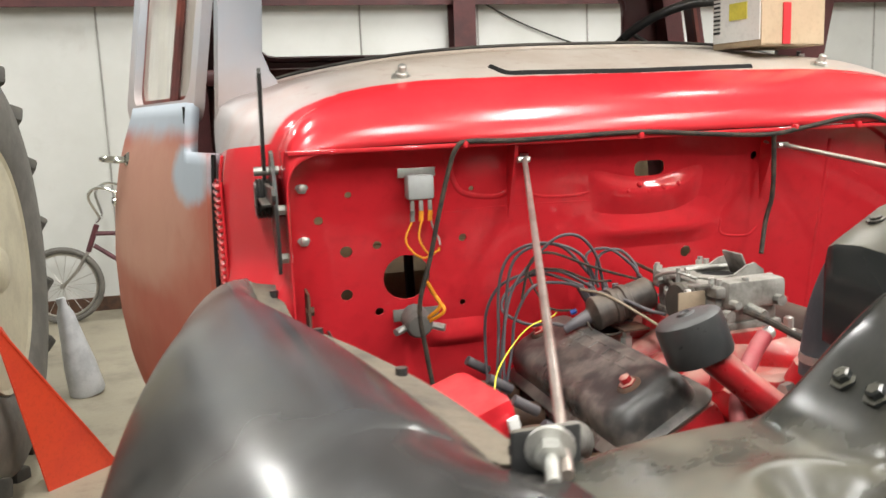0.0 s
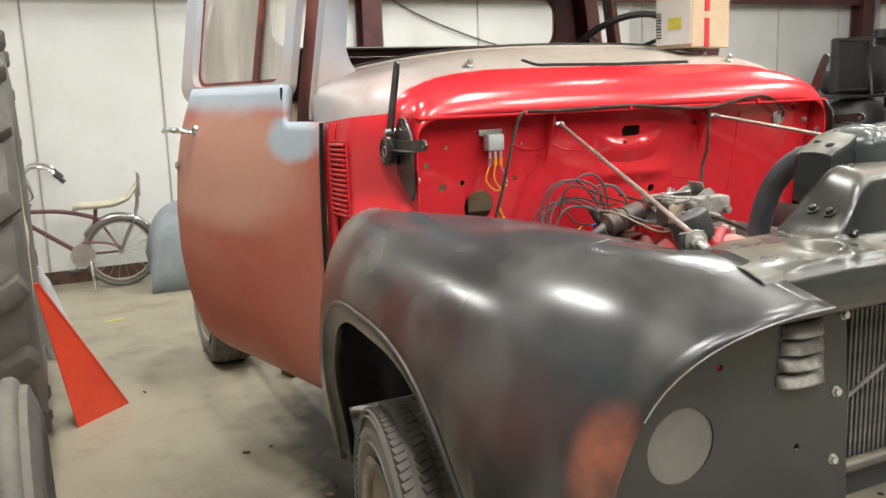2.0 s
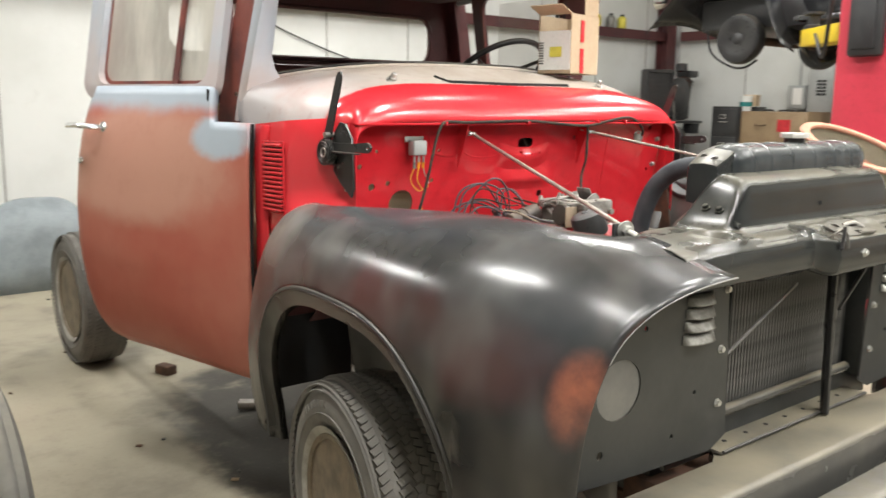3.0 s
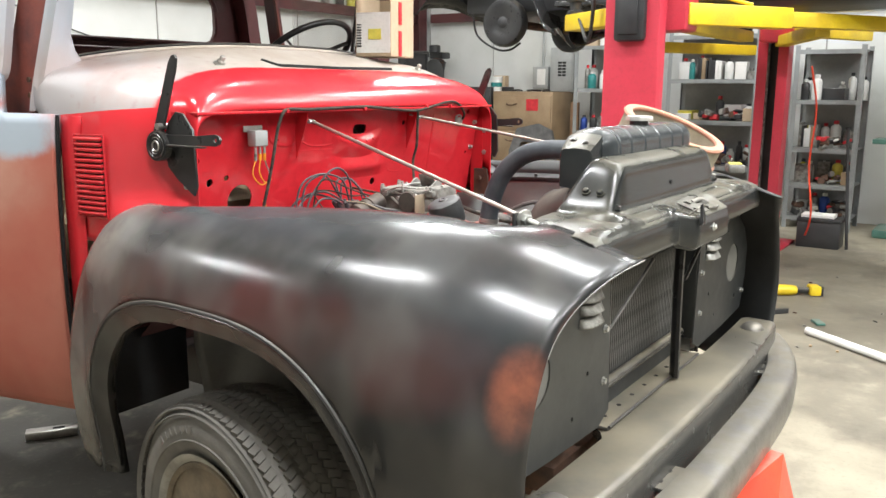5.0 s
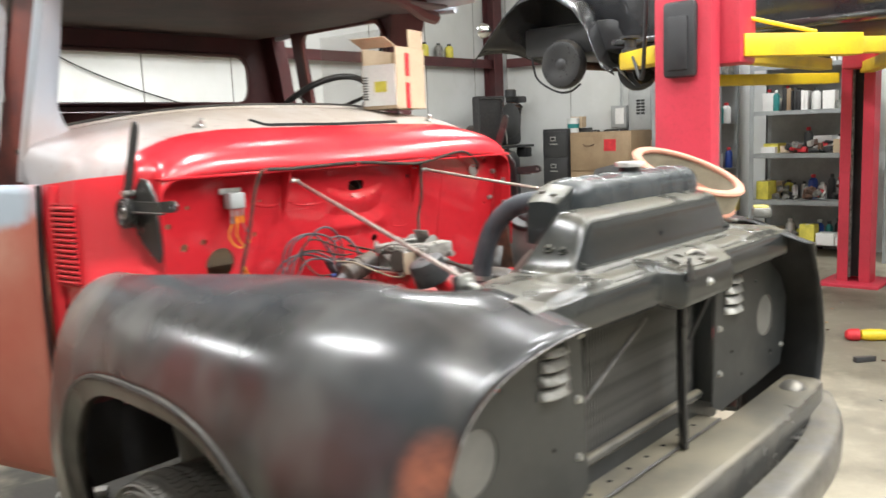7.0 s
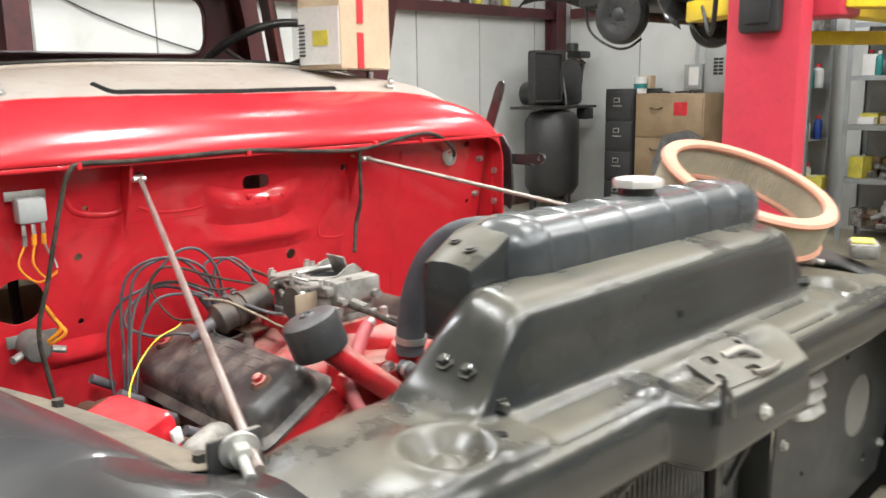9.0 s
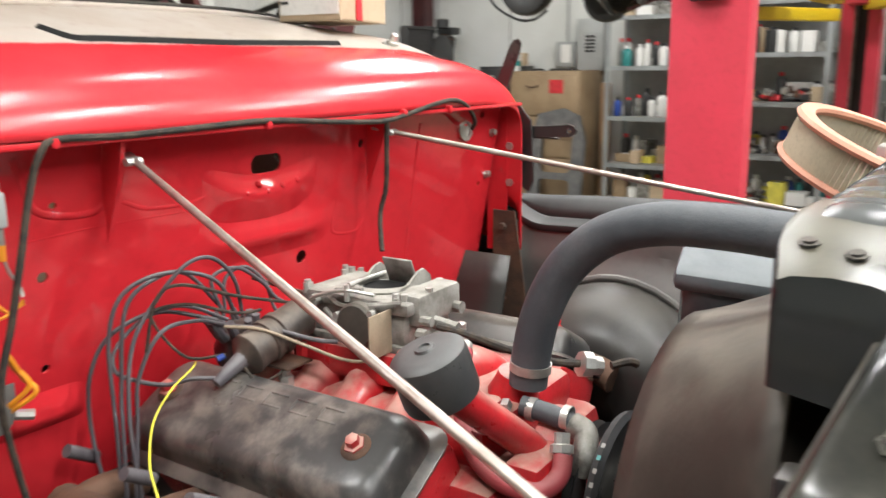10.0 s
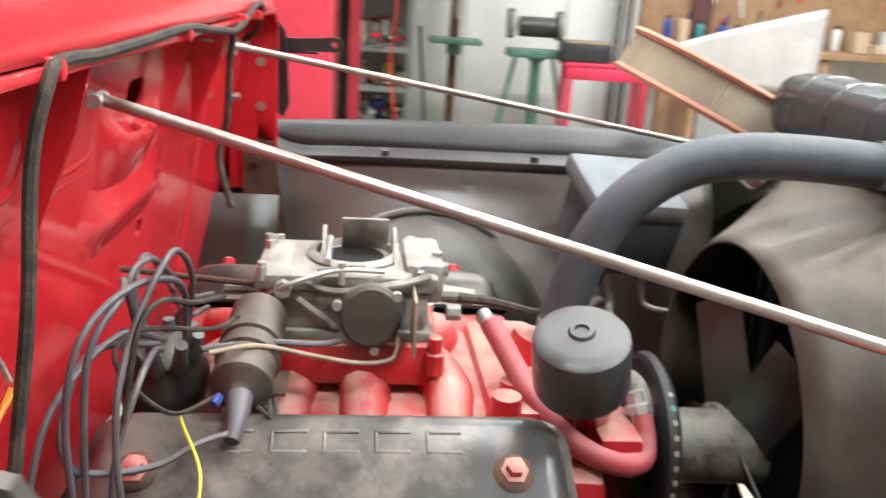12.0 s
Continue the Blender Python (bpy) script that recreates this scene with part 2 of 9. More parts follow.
def cowl_paint():
    """Gloss red to the vent line, bare beige and pinkish primer behind it."""
    m, nt, b = nodes_of("cowl_paint")
    x, y, z = axes(nt)
    edge = calc(nt, "MULTIPLY_ADD", calc(nt, "DIVIDE", calc(nt, "SUBTRACT", z, 1.243), 0.022, clamp=True), -0.262, 0.345)
    f = calc(nt, "ADD", calc(nt, "SUBTRACT", y, edge), calc(nt, "MULTIPLY", calc(nt, "SUBTRACT", cloud(nt, 14, 5), 0.5), 0.02))
    bare = ramp(nt, f, -0.006, 0.008)
    col = blend(nt, ramp(nt, cloud(nt, 5, 5), 0.36, 0.66), (0.43, 0.36, 0.30), (0.50, 0.45, 0.40))
    side = ramp(nt, calc(nt, "ABSOLUTE", x), 0.40, 0.72)
    col = blend(nt, side, col, blend(nt, ramp(nt, cloud(nt, 7, 4), 0.35, 0.7), (0.40, 0.37, 0.37), (0.40, 0.30, 0.275)))
    col = blend(nt, calc(nt, "MULTIPLY", ramp(nt, cloud(nt, 30, 6), 0.56, 0.75), 0.35), col, (0.25, 0.12, 0.09))
    rouge = blend(nt, calc(nt, "MULTIPLY", ramp(nt, cloud(nt, 3.5, 5), 0.4, 0.7), 0.4), (0.66, 0.026, 0.037), (0.58, 0.06, 0.068))
    col = blend(nt, bare, rouge, col)
    r = calc(nt, "MULTIPLY_ADD", bare, 0.22, calc(nt, "MULTIPLY_ADD", cloud(nt, 9, 5), 0.16, 0.11))
    finish(nt, b, col, r, bump=0.05, bump_scale=5, coat=0.0)
    return m


def door_paint():
    """Red oxide primer rubbed through in clouds, pale blue primer on the belt and at the front corner."""
    m, nt, b = nodes_of("door_primer")
    x, y, z = axes(nt)
    col = blend(nt, ramp(nt, cloud(nt, 2.6, 4, 0.55), 0.3, 0.72), (0.415, 0.102, 0.069), (0.465, 0.165, 0.115))
    col = blend(nt, calc(nt, "MULTIPLY", blob(nt, (-0.92, 0.85, 1.10), (0.4, 0.50, 0.20), 5, 1.1), 0.75), col, (0.53, 0.30, 0.225))
    col = blend(nt, calc(nt, "MULTIPLY", ramp(nt, cloud(nt, 14, 5), 0.5, 0.8), 0.16), col, (0.26, 0.065, 0.045))
    belt = ramp(nt, calc(nt, "ADD", z, calc(nt, "MULTIPLY", calc(nt, "SUBTRACT", cloud(nt, 7), 0.5), 0.05)), 1.255, 1.315)
    patch = blob(nt, (-0.82, 0.45, 1.205), (0.5, 0.13, 0.075))
    pale = calc(nt, "MAXIMUM", belt, patch)
    col = blend(nt, pale, col, blend(nt, cloud(nt, 6), (0.44, 0.50, 0.56), (0.37, 0.43, 0.50)))
    finish(nt, b, col, calc(nt, "MULTIPLY_ADD", cloud(nt, 9), 0.2, 0.42), bump=0.06, bump_scale=50)
    return m


def pillar_paint():
    m, nt, b = nodes_of("pale_blue_primer")
    col = blend(nt, ramp(nt, cloud(nt, 4, 5), 0.35, 0.68), (0.45, 0.49, 0.55), (0.52, 0.47, 0.47))
    low = calc(nt, "SUBTRACT", 1.0, ramp(nt, axes(nt)[2], 1.33, 1.50))
    col = blend(nt, low, col, blend(nt, ramp(nt, cloud(nt, 6, 4), 0.35, 0.7), (0.50, 0.47, 0.48), (0.49, 0.40, 0.38)))
    finish(nt, b, col, calc(nt, "MULTIPLY_ADD", cloud(nt, 9), 0.2, 0.4), bump=0.05, bump_scale=60)
    return m


def fender_paint():
    """Rubbed black primer: bluish top, maroon showing through, scuffed grey at the rear, rust by the lamp edge."""
    m, nt, b = nodes_of("rubbed_black_primer")
    col = blend(nt, ramp(nt, cloud(nt, 2.0, 3, 0.5), 0.30, 0.72), (0.007, 0.0074, 0.0082), (0.018, 0.0187, 0.0195))
    # old maroon under the primer, in soft patches along the side
    band = blob(nt, (-0.93, -0.34, 0.86), (0.20, 0.70, 0.12), 3, 0.9, 0.0, 1.4)
    thin = ramp(nt, cloud(nt, 5, 2, 0.5), 0.34, 0.68)
    col = blend(nt, calc(nt, "MULTIPLY", band, calc(nt, "MULTIPLY_ADD", thin, 0.85, 0.12)), col, (0.085, 0.021, 0.019))
    # brownish wiping marks and grey sanding smears
    wipe = ramp(nt, cloud(nt, 5, 2, 0.5, 0, (1, 0.6, 1)), 0.34, 0.72)
    col = blend(nt, calc(nt, "MULTIPLY", wipe, 0.5), col, (0.060, 0.052, 0.046))
    smear = ramp(nt, cloud(nt, 8, 2, 0.5, 0, (1, 0.7, 0.4)), 0.42, 0.78)
    col = blend(nt, calc(nt, "MULTIPLY", smear, 0.55), col, (0.135, 0.128, 0.118))
    settled = calc(nt, "MULTIPLY", up_facing(nt, 0.35, 1.0), ramp(nt, cloud(nt, 7, 3, 0.5), 0.34, 0.72))
    col = blend(nt, calc(nt, "MULTIPLY", settled, 0.34), col, (0.115, 0.116, 0.115))
    # bluish grey sanding haze over the crown and down the nose
    haze = calc(nt, "ADD", blob(nt, (-0.72, -0.30, 1.07), (0.20, 0.66, 0.10), 3, 0.7, 0.0, 1.3), calc(nt, "MULTIPLY", blob(nt, (-0.86, -0.88, 0.93), (0.16, 0.17, 0.20), 4, 1.0, 0.0, 1.3), 0.75), clamp=True)
    col = blend(nt, calc(nt, "MULTIPLY", haze, calc(nt, "MULTIPLY_ADD", ramp(nt, cloud(nt, 7, 2, 0.5, 0, (1, 0.5, 1)), 0.30, 0.72), 0.5, 0.08)), col, (0.068, 0.077, 0.086))
    # scuffed pale patch at the rear crown and down the rear edge
    rub = blob(nt, (-0.82, 0.12, 1.00), (0.24, 0.19, 0.14), 8, 1.3, 0.1, 1.35)
    rub = calc(nt, "MAXIMUM", rub, calc(nt, "MULTIPLY", blob(nt, (-0.88, 0.22, 0.66), (0.12, 0.07, 0.40), 10, 1.2), 0.35))
    col = blend(nt, calc(nt, "MULTIPLY", rub, calc(nt, "MULTIPLY_ADD", cloud(nt, 16, 5, 0.6), 0.9, 0.20), clamp=True), col, (0.30, 0.285, 0.26))
    # brown-orange rust patch in front
    rust = calc(nt, "MAXIMUM", blob(nt, (-0.905, -1.035, 0.845), (0.09, 0.055, 0.100), 9, 1.0, 0.0, 1.3), calc(nt, "MULTIPLY", blob(nt, (-0.83, -1.095, 0.93), (0.10, 0.034, 0.07), 10, 1.0, 0.0, 1.3), 0.7))
    rust = calc(nt, "MULTIPLY", rust, calc(nt, "MULTIPLY_ADD", ramp(nt, cloud(nt, 11, 5, 0.6), 0.28, 0.66), 0.55, 0.30))
    col = blend(nt, rust, col, blend(nt, cloud(nt, 25, 4), (0.40, 0.135, 0.075), (0.29, 0.09, 0.055)))
    r = calc(nt, "MULTIPLY_ADD", cloud(nt, 4, 2, 0.5), 0.09, 0.185)
    finish(nt, b, col, r)
    return m


def valve_cover_paint():
    m, nt, b = nodes_of("oily_black_enamel")
    col = blend(nt, ramp(nt, cloud(nt, 7, 6, 0.6), 0.42, 0.6), (0.040, 0.039, 0.038), (0.180, 0.158, 0.140))
    col = blend(nt, calc(nt, "MULTIPLY", ramp(nt, cloud(nt, 16, 5), 0.5, 0.7), 0.5), col, (0.19, 0.16, 0.135))
    finish(nt, b, col, calc(nt, "MULTIPLY_ADD", cloud(nt, 10), 0.4, 0.12), bump=0.08, bump_scale=60)
    return m


def concrete():
    m, nt, b = nodes_of("worn_concrete")
    col = blend(nt, ramp(nt, cloud(nt, 0.8, 6), 0.3, 0.7), (0.360, 0.322, 0.240), (0.285, 0.254, 0.190))
    col = blend(nt, calc(nt, "MULTIPLY", ramp(nt, cloud(nt, 2.3, 7, 0.65), 0.46, 0.70), 0.6), col, (0.13, 0.112, 0.088))
    # Oil stains; those under the truck are deepened to carry its shadow too.
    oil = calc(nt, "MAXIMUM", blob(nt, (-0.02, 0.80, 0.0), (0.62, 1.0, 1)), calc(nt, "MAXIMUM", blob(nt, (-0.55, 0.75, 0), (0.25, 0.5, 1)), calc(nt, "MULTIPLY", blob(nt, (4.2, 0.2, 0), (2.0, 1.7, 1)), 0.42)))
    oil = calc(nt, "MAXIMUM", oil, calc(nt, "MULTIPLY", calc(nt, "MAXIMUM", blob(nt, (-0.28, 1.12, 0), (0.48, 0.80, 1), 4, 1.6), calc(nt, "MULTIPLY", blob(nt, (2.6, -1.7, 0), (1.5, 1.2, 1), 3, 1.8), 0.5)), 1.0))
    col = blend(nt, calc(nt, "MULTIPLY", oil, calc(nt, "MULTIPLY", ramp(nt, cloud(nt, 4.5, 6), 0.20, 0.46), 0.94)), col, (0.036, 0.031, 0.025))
    col = blend(nt, calc(nt, "MULTIPLY", ramp(nt, cloud(nt, 55, 4), 0.55, 0.72), 0.3), col, (0.16, 0.135, 0.1))
    finish(nt, b, col, calc(nt, "MULTIPLY_ADD", cloud(nt, 3), 0.3, 0.42), bump=0.15, bump_scale=45)
    return m


def wall_white():
    m, nt, b = nodes_of("white_wall_panel")
    col = blend(nt, ramp(nt, cloud(nt, 1.1, 5), 0.35, 0.7), (0.70, 0.71, 0.69), (0.61, 0.62, 0.59))
    col = blend(nt, calc(nt, "MULTIPLY", ramp(nt, cloud(nt, 3.5, 6, 0.6, 0.4), 0.58, 0.8), 0.3), col, (0.42, 0.40, 0.36))
    finish(nt, b, col, calc(nt, "MULTIPLY_ADD", cloud(nt, 5), 0.2, 0.45), bump=0.06, bump_scale=20)
    return m


def dusty_glass(name="dusty_window_glass", least=0.5):
    m, nt, b = nodes_of(name)
    dirt = calc(nt, "MULTIPLY_ADD", ramp(nt, cloud(nt, 6, 6, 0.6, 0, (1, 1, 0.25)), 0.3, 0.75), 0.7 * least, least)
    b.inputs["Base Color"].default_value = (0.70, 0.67, 0.60, 1)
    b.inputs["Roughness"].default_value = 0.25
    put(nt, b.inputs["Alpha"], dirt)
    return m


M["cowl"], M["door"], M["pillar"], M["fender"] = cowl_paint(), door_paint(), pillar_paint(), fender_paint()
M["cover"], M["concrete"], M["wall"], M["glass"] = valve_cover_paint(), concrete(), wall_white(), dusty_glass()
M["glass_clear"] = dusty_glass("hazy_window_glass", 0.10)
M["lamp"], _nt, _b = nodes_of("lit_tube")
_b.inputs["Emission Color"].default_value = (0.95, 0.98, 1.0, 1)
_b.inputs["Emission Strength"].default_value = 14.0


# ---------------------------------------------------------------- mesh tools
def thing(name, label, category, at=(0, 0, 0), group="", kind=""):
    ob = new(name)
    ob.matrix_basis = Matrix.Translation(at)
    ob.empty_display_size = 0.1
    return tagged(ob, label, category, group, kind)


def mesh_of(name, bm, material, smooth=38):
    me = bpy.data.meshes.new(name)
    bm.to_mesh(me)
    bm.free()
    if smooth:
        me.polygons.foreach_set("use_smooth", [True] * len(me.polygons))
        me.set_sharp_from_angle(angle=radians(smooth))
    me.materials.append(M[material] if isinstance(material, str) else material)
    return me


def part(name, bm, material, parent, label="", smooth=38, shell=0.0):
    """One mesh, modelled in world metres, under a thing or a part of one."""
    ob = new(name, mesh_of(name, bm, material, smooth) if isinstance(bm, bmesh.types.BMesh) else bm)
    if parent is not None:
        ob.parent = parent
        if parent.parent is None:
            ob.matrix_parent_inverse = parent.matrix_basis.inverted()
    if shell:
        mod = ob.modifiers.new("thickness", "SOLIDIFY")
        mod.thickness, mod.offset = shell, 0
    return tagged(ob, label) if label else ob


def solo(name, bm, material, label, category, group="", kind="", smooth=38, shell=0.0):
    ob = part(name, bm, material, None, "", smooth, shell)
    return tagged(ob, label, category, group, kind)


def box(c, s, bevel=0.0, m=None, bm=None, seg=2):
    bm = bm or bmesh.new()
    made = bmesh.ops.create_cube(bm, size=1.0)["verts"]
    bmesh.ops.scale(bm, vec=s, verts=made)
    if bevel:
        edges = list({e for v in made for e in v.link_edges})
        made = list({v for f in bmesh.ops.bevel(bm, geom=edges, offset=bevel, segments=seg, affect="EDGES", profile=0.5)["faces"] for v in f.verts} | {v for v in made if v.is_valid})
    t = Matrix.Translation(c)
    bmesh.ops.transform(bm, matrix=(m @ t) if m else t, verts=made)
    return bm


def frame_at(p0, p1):
    d = (Vector(p1) - Vector(p0))
    return Matrix.Translation(p0) @ d.to_track_quat("Z", "Y").to_matrix().to_4x4(), d.length


def lathe(profile, p0, p1, seg=24, bm=None, caps=True):
    """Turns (radius, height) pairs round the line from p0 towards p1."""
    bm = bm or bmesh.new()
    m, _ = frame_at(p0, p1)
    rings = []
    for r, h in profile:
        rings.append([bm.verts.new(m @ Vector((r * math.cos(a), r * math.sin(a), h))) for a in np.linspace(0, 2 * math.pi, seg, endpoint=False)])
    for a, b in zip(rings, rings[1:]):
        for i in range(seg):
            bm.faces.new((a[i], a[(i + 1) % seg], b[(i + 1) % seg], b[i]))
    if caps:
        bm.faces.new(rings[0][::-1])
        bm.faces.new(rings[-1])
    return bm


def cyl(p0, p1, r, seg=16, bm=None, r2=None, bevel=0.0):
    _, h = frame_at(p0, p1)
    r2 = r if r2 is None else r2
    prof = [(r, 0), (r2, h)] if not bevel else [(r - bevel, 0), (r, bevel), (r2, h - bevel), (r2 - bevel, h)]
    return lathe(prof, p0, p1, seg, bm)


def smooth_path(pts, n=8):
    """A Catmull-Rom line through the points."""
    p = [Vector(q) for q in pts]
    p = [2 * p[0] - p[1]] + p + [2 * p[-1] - p[-2]]
    out = []
    for i in range(1, len(p) - 2):
        for t in np.linspace(0, 1, n, endpoint=False):
            a, b, c, d = p[i - 1], p[i], p[i + 1], p[i + 2]
            out.append(0.5 * (2 * b + (c - a) * t + (2 * a - 5 * b + 4 * c - d) * t * t + (3 * b - a - 3 * c + d) * t ** 3))
    return out + [p[-2]]


def tube(pts, r, seg=10, bm=None, n=8, squash=1.0, curved=True):
    """A round bar along a line; r: one radius or one at each end."""
    bm = bm or bmesh.new()
    path = smooth_path(pts, n) if curved else [Vector(q) for q in pts]
    r0, r1 = r if isinstance(r, tuple) else (r, r)
    up, rings = None, []
    for i, p in enumerate(path):
        d = (path[min(i + 1, len(path) - 1)] - path[max(i - 1, 0)]).normalized()
        if up is None:
            up = d.orthogonal().normalized()
        up = (up - d * up.dot(d)).normalized()
        side, rad = d.cross(up), r0 + (r1 - r0) * i / (len(path) - 1)
        rings.append([bm.verts.new(p + rad * (math.cos(a) * up + squash * math.sin(a) * side)) for a in np.linspace(0, 2 * math.pi, seg, endpoint=False)])
    for a, b in zip(rings, rings[1:]):
        for i in range(seg):
            bm.faces.new((a[i], a[(i + 1) % seg], b[(i + 1) % seg], b[i]))
    bm.faces.new(rings[0][::-1])
    bm.faces.new(rings[-1])
    return bm


def sheet(rows, bm=None, closed=False):
    """A skin over rows of points."""
    bm = bm or bmesh.new()
    v = [[bm.verts.new(p) for p in row] for row in rows]
    for a, b in zip(v, v[1:]):
        for i in range(len(a) - (0 if closed else 1)):
            j = (i + 1) % len(a)
            bm.faces.new((a[i], a[j], b[j], b[i]))
    return bm


def slab(outline, depth, m, bm=None, bevel=0.0):
    """A flat plate: an outline in its own plane, pushed out by depth, laid by m."""
    bm = bm or bmesh.new()
    lo = [bm.verts.new(m @ Vector((x, y, 0))) for x, y in outline]
    hi = [bm.verts.new(m @ Vector((x, y, depth))) for x, y in outline]
    n = len(outline)
    bm.faces.new(lo[::-1])
    top = bm.faces.new(hi)
    for i in range(n):
        bm.faces.new((lo[i], lo[(i + 1) % n], hi[(i + 1) % n], hi[i]))
    if bevel:
        bmesh.ops.bevel(bm, geom=list(top.edges), offset=bevel, segments=2, affect="EDGES", profile=0.5)
    return bm


def round_rect(w, h, r, n=5):
    out = []
    for cx, cy, a0 in ((w / 2 - r, h / 2 - r, 0), (-w / 2 + r, h / 2 - r, 90), (-w / 2 + r, -h / 2 + r, 180), (w / 2 - r, -h / 2 + r, 270)):
        out += [(cx + r * math.cos(radians(a0 + a)), cy + r * math.sin(radians(a0 + a))) for a in np.linspace(0, 90, n)]
    return out


def ring_of(cx, cy, rx, ry=None, n=20):
    ry = ry or rx
    return [(cx + rx * math.cos(a), cy + ry * math.sin(a)) for a in np.linspace(0, 2 * math.pi, n, endpoint=False)]


def pierced(outline, holes, depth, m):
    """A plate with real holes through it."""
    cu = bpy.data.curves.new("plate", "CURVE")
    cu.dimensions, cu.fill_mode, cu.extrude = "2D", "BOTH", depth / 2
    for line in (outline, *holes):
        sp = cu.splines.new("POLY")
        sp.points.add(len(line) - 1)
        for q, (x, y) in zip(sp.points, line):
            q.co = (x, y, 0, 1)
        sp.use_cyclic_u = True
    ob = new("plate", cu)
    me = bpy.data.meshes.new_from_object(ob.evaluated_get(bpy.context.evaluated_depsgraph_get()))
    bpy.data.objects.remove(ob)
    bpy.data.curves.remove(cu)
    bm = bmesh.new()
    bm.from_mesh(me)
    bpy.data.meshes.remove(me)
    bmesh.ops.transform(bm, matrix=m, verts=bm.verts)
    return bm


def mirrored(bm):
    """The same part for the driver's side."""
    out = bm.copy()
    bmesh.ops.scale(out, vec=(-1, 1, 1), verts=out.verts)
    bmesh.ops.reverse_faces(out, faces=out.faces)
    return out


def step(v, a, b):
    t = min(1.0, max(0.0, (v - a) / (b - a)))
    return t * t * (3 - 2 * t)


def upright(x, y, z, rz=0.0):
    """The plane of a plate that stands upright, its own x along the truck's width, its face to the front."""
    return pose(x, y, z, 90, 0, rz)


# ---------------------------------------------------------------- the place
# West and south walls are unseen, set far out to keep reflections dark.
X0, X1, Y0, Y1 = -8.0, 7.2, -11.0, 4.95


def build_hall():
    def floor():
        return box(((X0 + X1) / 2, (Y0 + Y1) / 2, -0.06), (X1 - X0 + 0.4, Y1 - Y0 + 0.4, 0.12))
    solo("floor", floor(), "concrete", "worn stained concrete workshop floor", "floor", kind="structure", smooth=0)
    cx, cy = (X0 + X1) / 2, (Y0 + Y1) / 2
    for name, c, s in (("wall_north", (cx, Y1 + 0.1, CEILING / 2), (X1 - X0 + 0.4, 0.2, CEILING)), ("unseen_wall_south", (cx, Y0 - 0.1, CEILING / 2), (X1 - X0 + 0.4, 0.2, CEILING)),
                       ("wall_east", (X1 + 0.1, cy, CEILING / 2), (0.2, Y1 - Y0, CEILING)), ("unseen_wall_west", (X0 - 0.1, cy, CEILING / 2), (0.2, Y1 - Y0, CEILING))):
        solo(name, box(c, s), "wall", "white insulated metal building wall", "wall", kind="structure", smooth=0)
    solo("ceiling", box((cx, cy, CEILING + 0.05), (X1 - X0 + 0.4, Y1 - Y0 + 0.4, 0.1)), "wall", "white metal building roof lining", "ceiling", kind="structure", smooth=0)
    # pressed seams between the wall sheets
    bm = bmesh.new()
    for i, x in enumerate(np.arange(X0 + 0.95, X1, 0.92)):
        tube([(x, Y1 - 0.004, 0), (x + 0.01, Y1 - 0.004, 1.7), (x, Y1 - 0.004, CEILING)], 0.007, 6, bm, 3)
    for y in np.arange(Y0 + 0.4, Y1, 0.96):
        tube([(X1 - 0.004, y, 0), (X1 - 0.004, y, CEILING)], 0.007, 6, bm, curved=False)
    solo("trim", bm, M["seam"], "raised seams between white wall sheets", "wall seam", kind="structure")

    def i_post(name, x, y, turn):
        bm = bmesh.new()
        m = pose(x, y, 0, 0, 0, turn)
        for c, s in (((0, 0.08, CEILING / 2), (0.17, 0.012, CEILING)), ((0, -0.08, CEILING / 2), (0.17, 0.012, CEILING)), ((0, 0, CEILING / 2), (0.01, 0.15, CEILING))):
            box(c, s, 0, m, bm)
        solo(name, bm, "girt", "dark red steel wall column", "column", "wall columns", "structure", smooth=0)
    for x in (-3.2, 1.08, 7.02):
        i_post("wall_column", x, Y1 - 0.11, 0)
    for y in (0.9, -3.2):
        i_post("wall_column", X1 - 0.11, y, 90)
    for z in (2.22, 3.4):
        bm = box((cx, Y1 - 0.06, z), (X1 - X0, 0.1, 0.012))
        box((cx, Y1 - 0.11, z - 0.05), (X1 - X0, 0.01, 0.11), 0, None, bm)
        solo("girt", bm, "girt", "dark red horizontal steel wall girt", "girt", "wall girts", "structure", smooth=0)
        bm = box((X1 - 0.06, cy - 0.12, z), (0.1, Y1 - Y0 - 0.3, 0.012))
        box((X1 - 0.11, cy - 0.12, z - 0.05), (0.01, Y1 - Y0 - 0.3, 0.11), 0, None, bm)
        solo("girt", bm, "girt", "dark red horizontal steel wall girt", "girt", "wall girts", "structure", smooth=0)
    bm = box((cx, Y1 - 0.006, 0.05), (X1 - X0, 0.012, 0.1))
    solo("baseboard", bm, "rust", "rusty steel base angle along the wall", "base angle", kind="structure", smooth=0)
    # strip lights
    first = thing("strip_light", "white ceiling strip light with lit diffuser", "ceiling light", (0, 0, 0), "ceiling strip lights")
    part("housing", box((0, 0, 0.06), (0.17, 1.36, 0.06), 0.01), "white_plastic", first)
    part("diffuser", box((0, 0, 0.02), (0.11, 1.3, 0.03), 0.01), "lamp", first, "lit white diffuser")
    for i, (x, y) in enumerate(STRIPS):
        m = Matrix.Translation((x, y, CEILING - 0.09))
        if i == 0:
            first.matrix_basis = m
        else:
            copy_thing(first, m)
        lamp = bpy.data.lights.new("strip_glow", "AREA")
        lamp.shape, lamp.size, lamp.size_y, lamp.energy, lamp.color = "RECTANGLE", 0.12, 1.3, STRIP_POWER, (0.96, 0.985, 1.0)
        new("strip_glow", lamp).matrix_basis = Matrix.Translation((x, y, CEILING - 0.1))


build_hall()

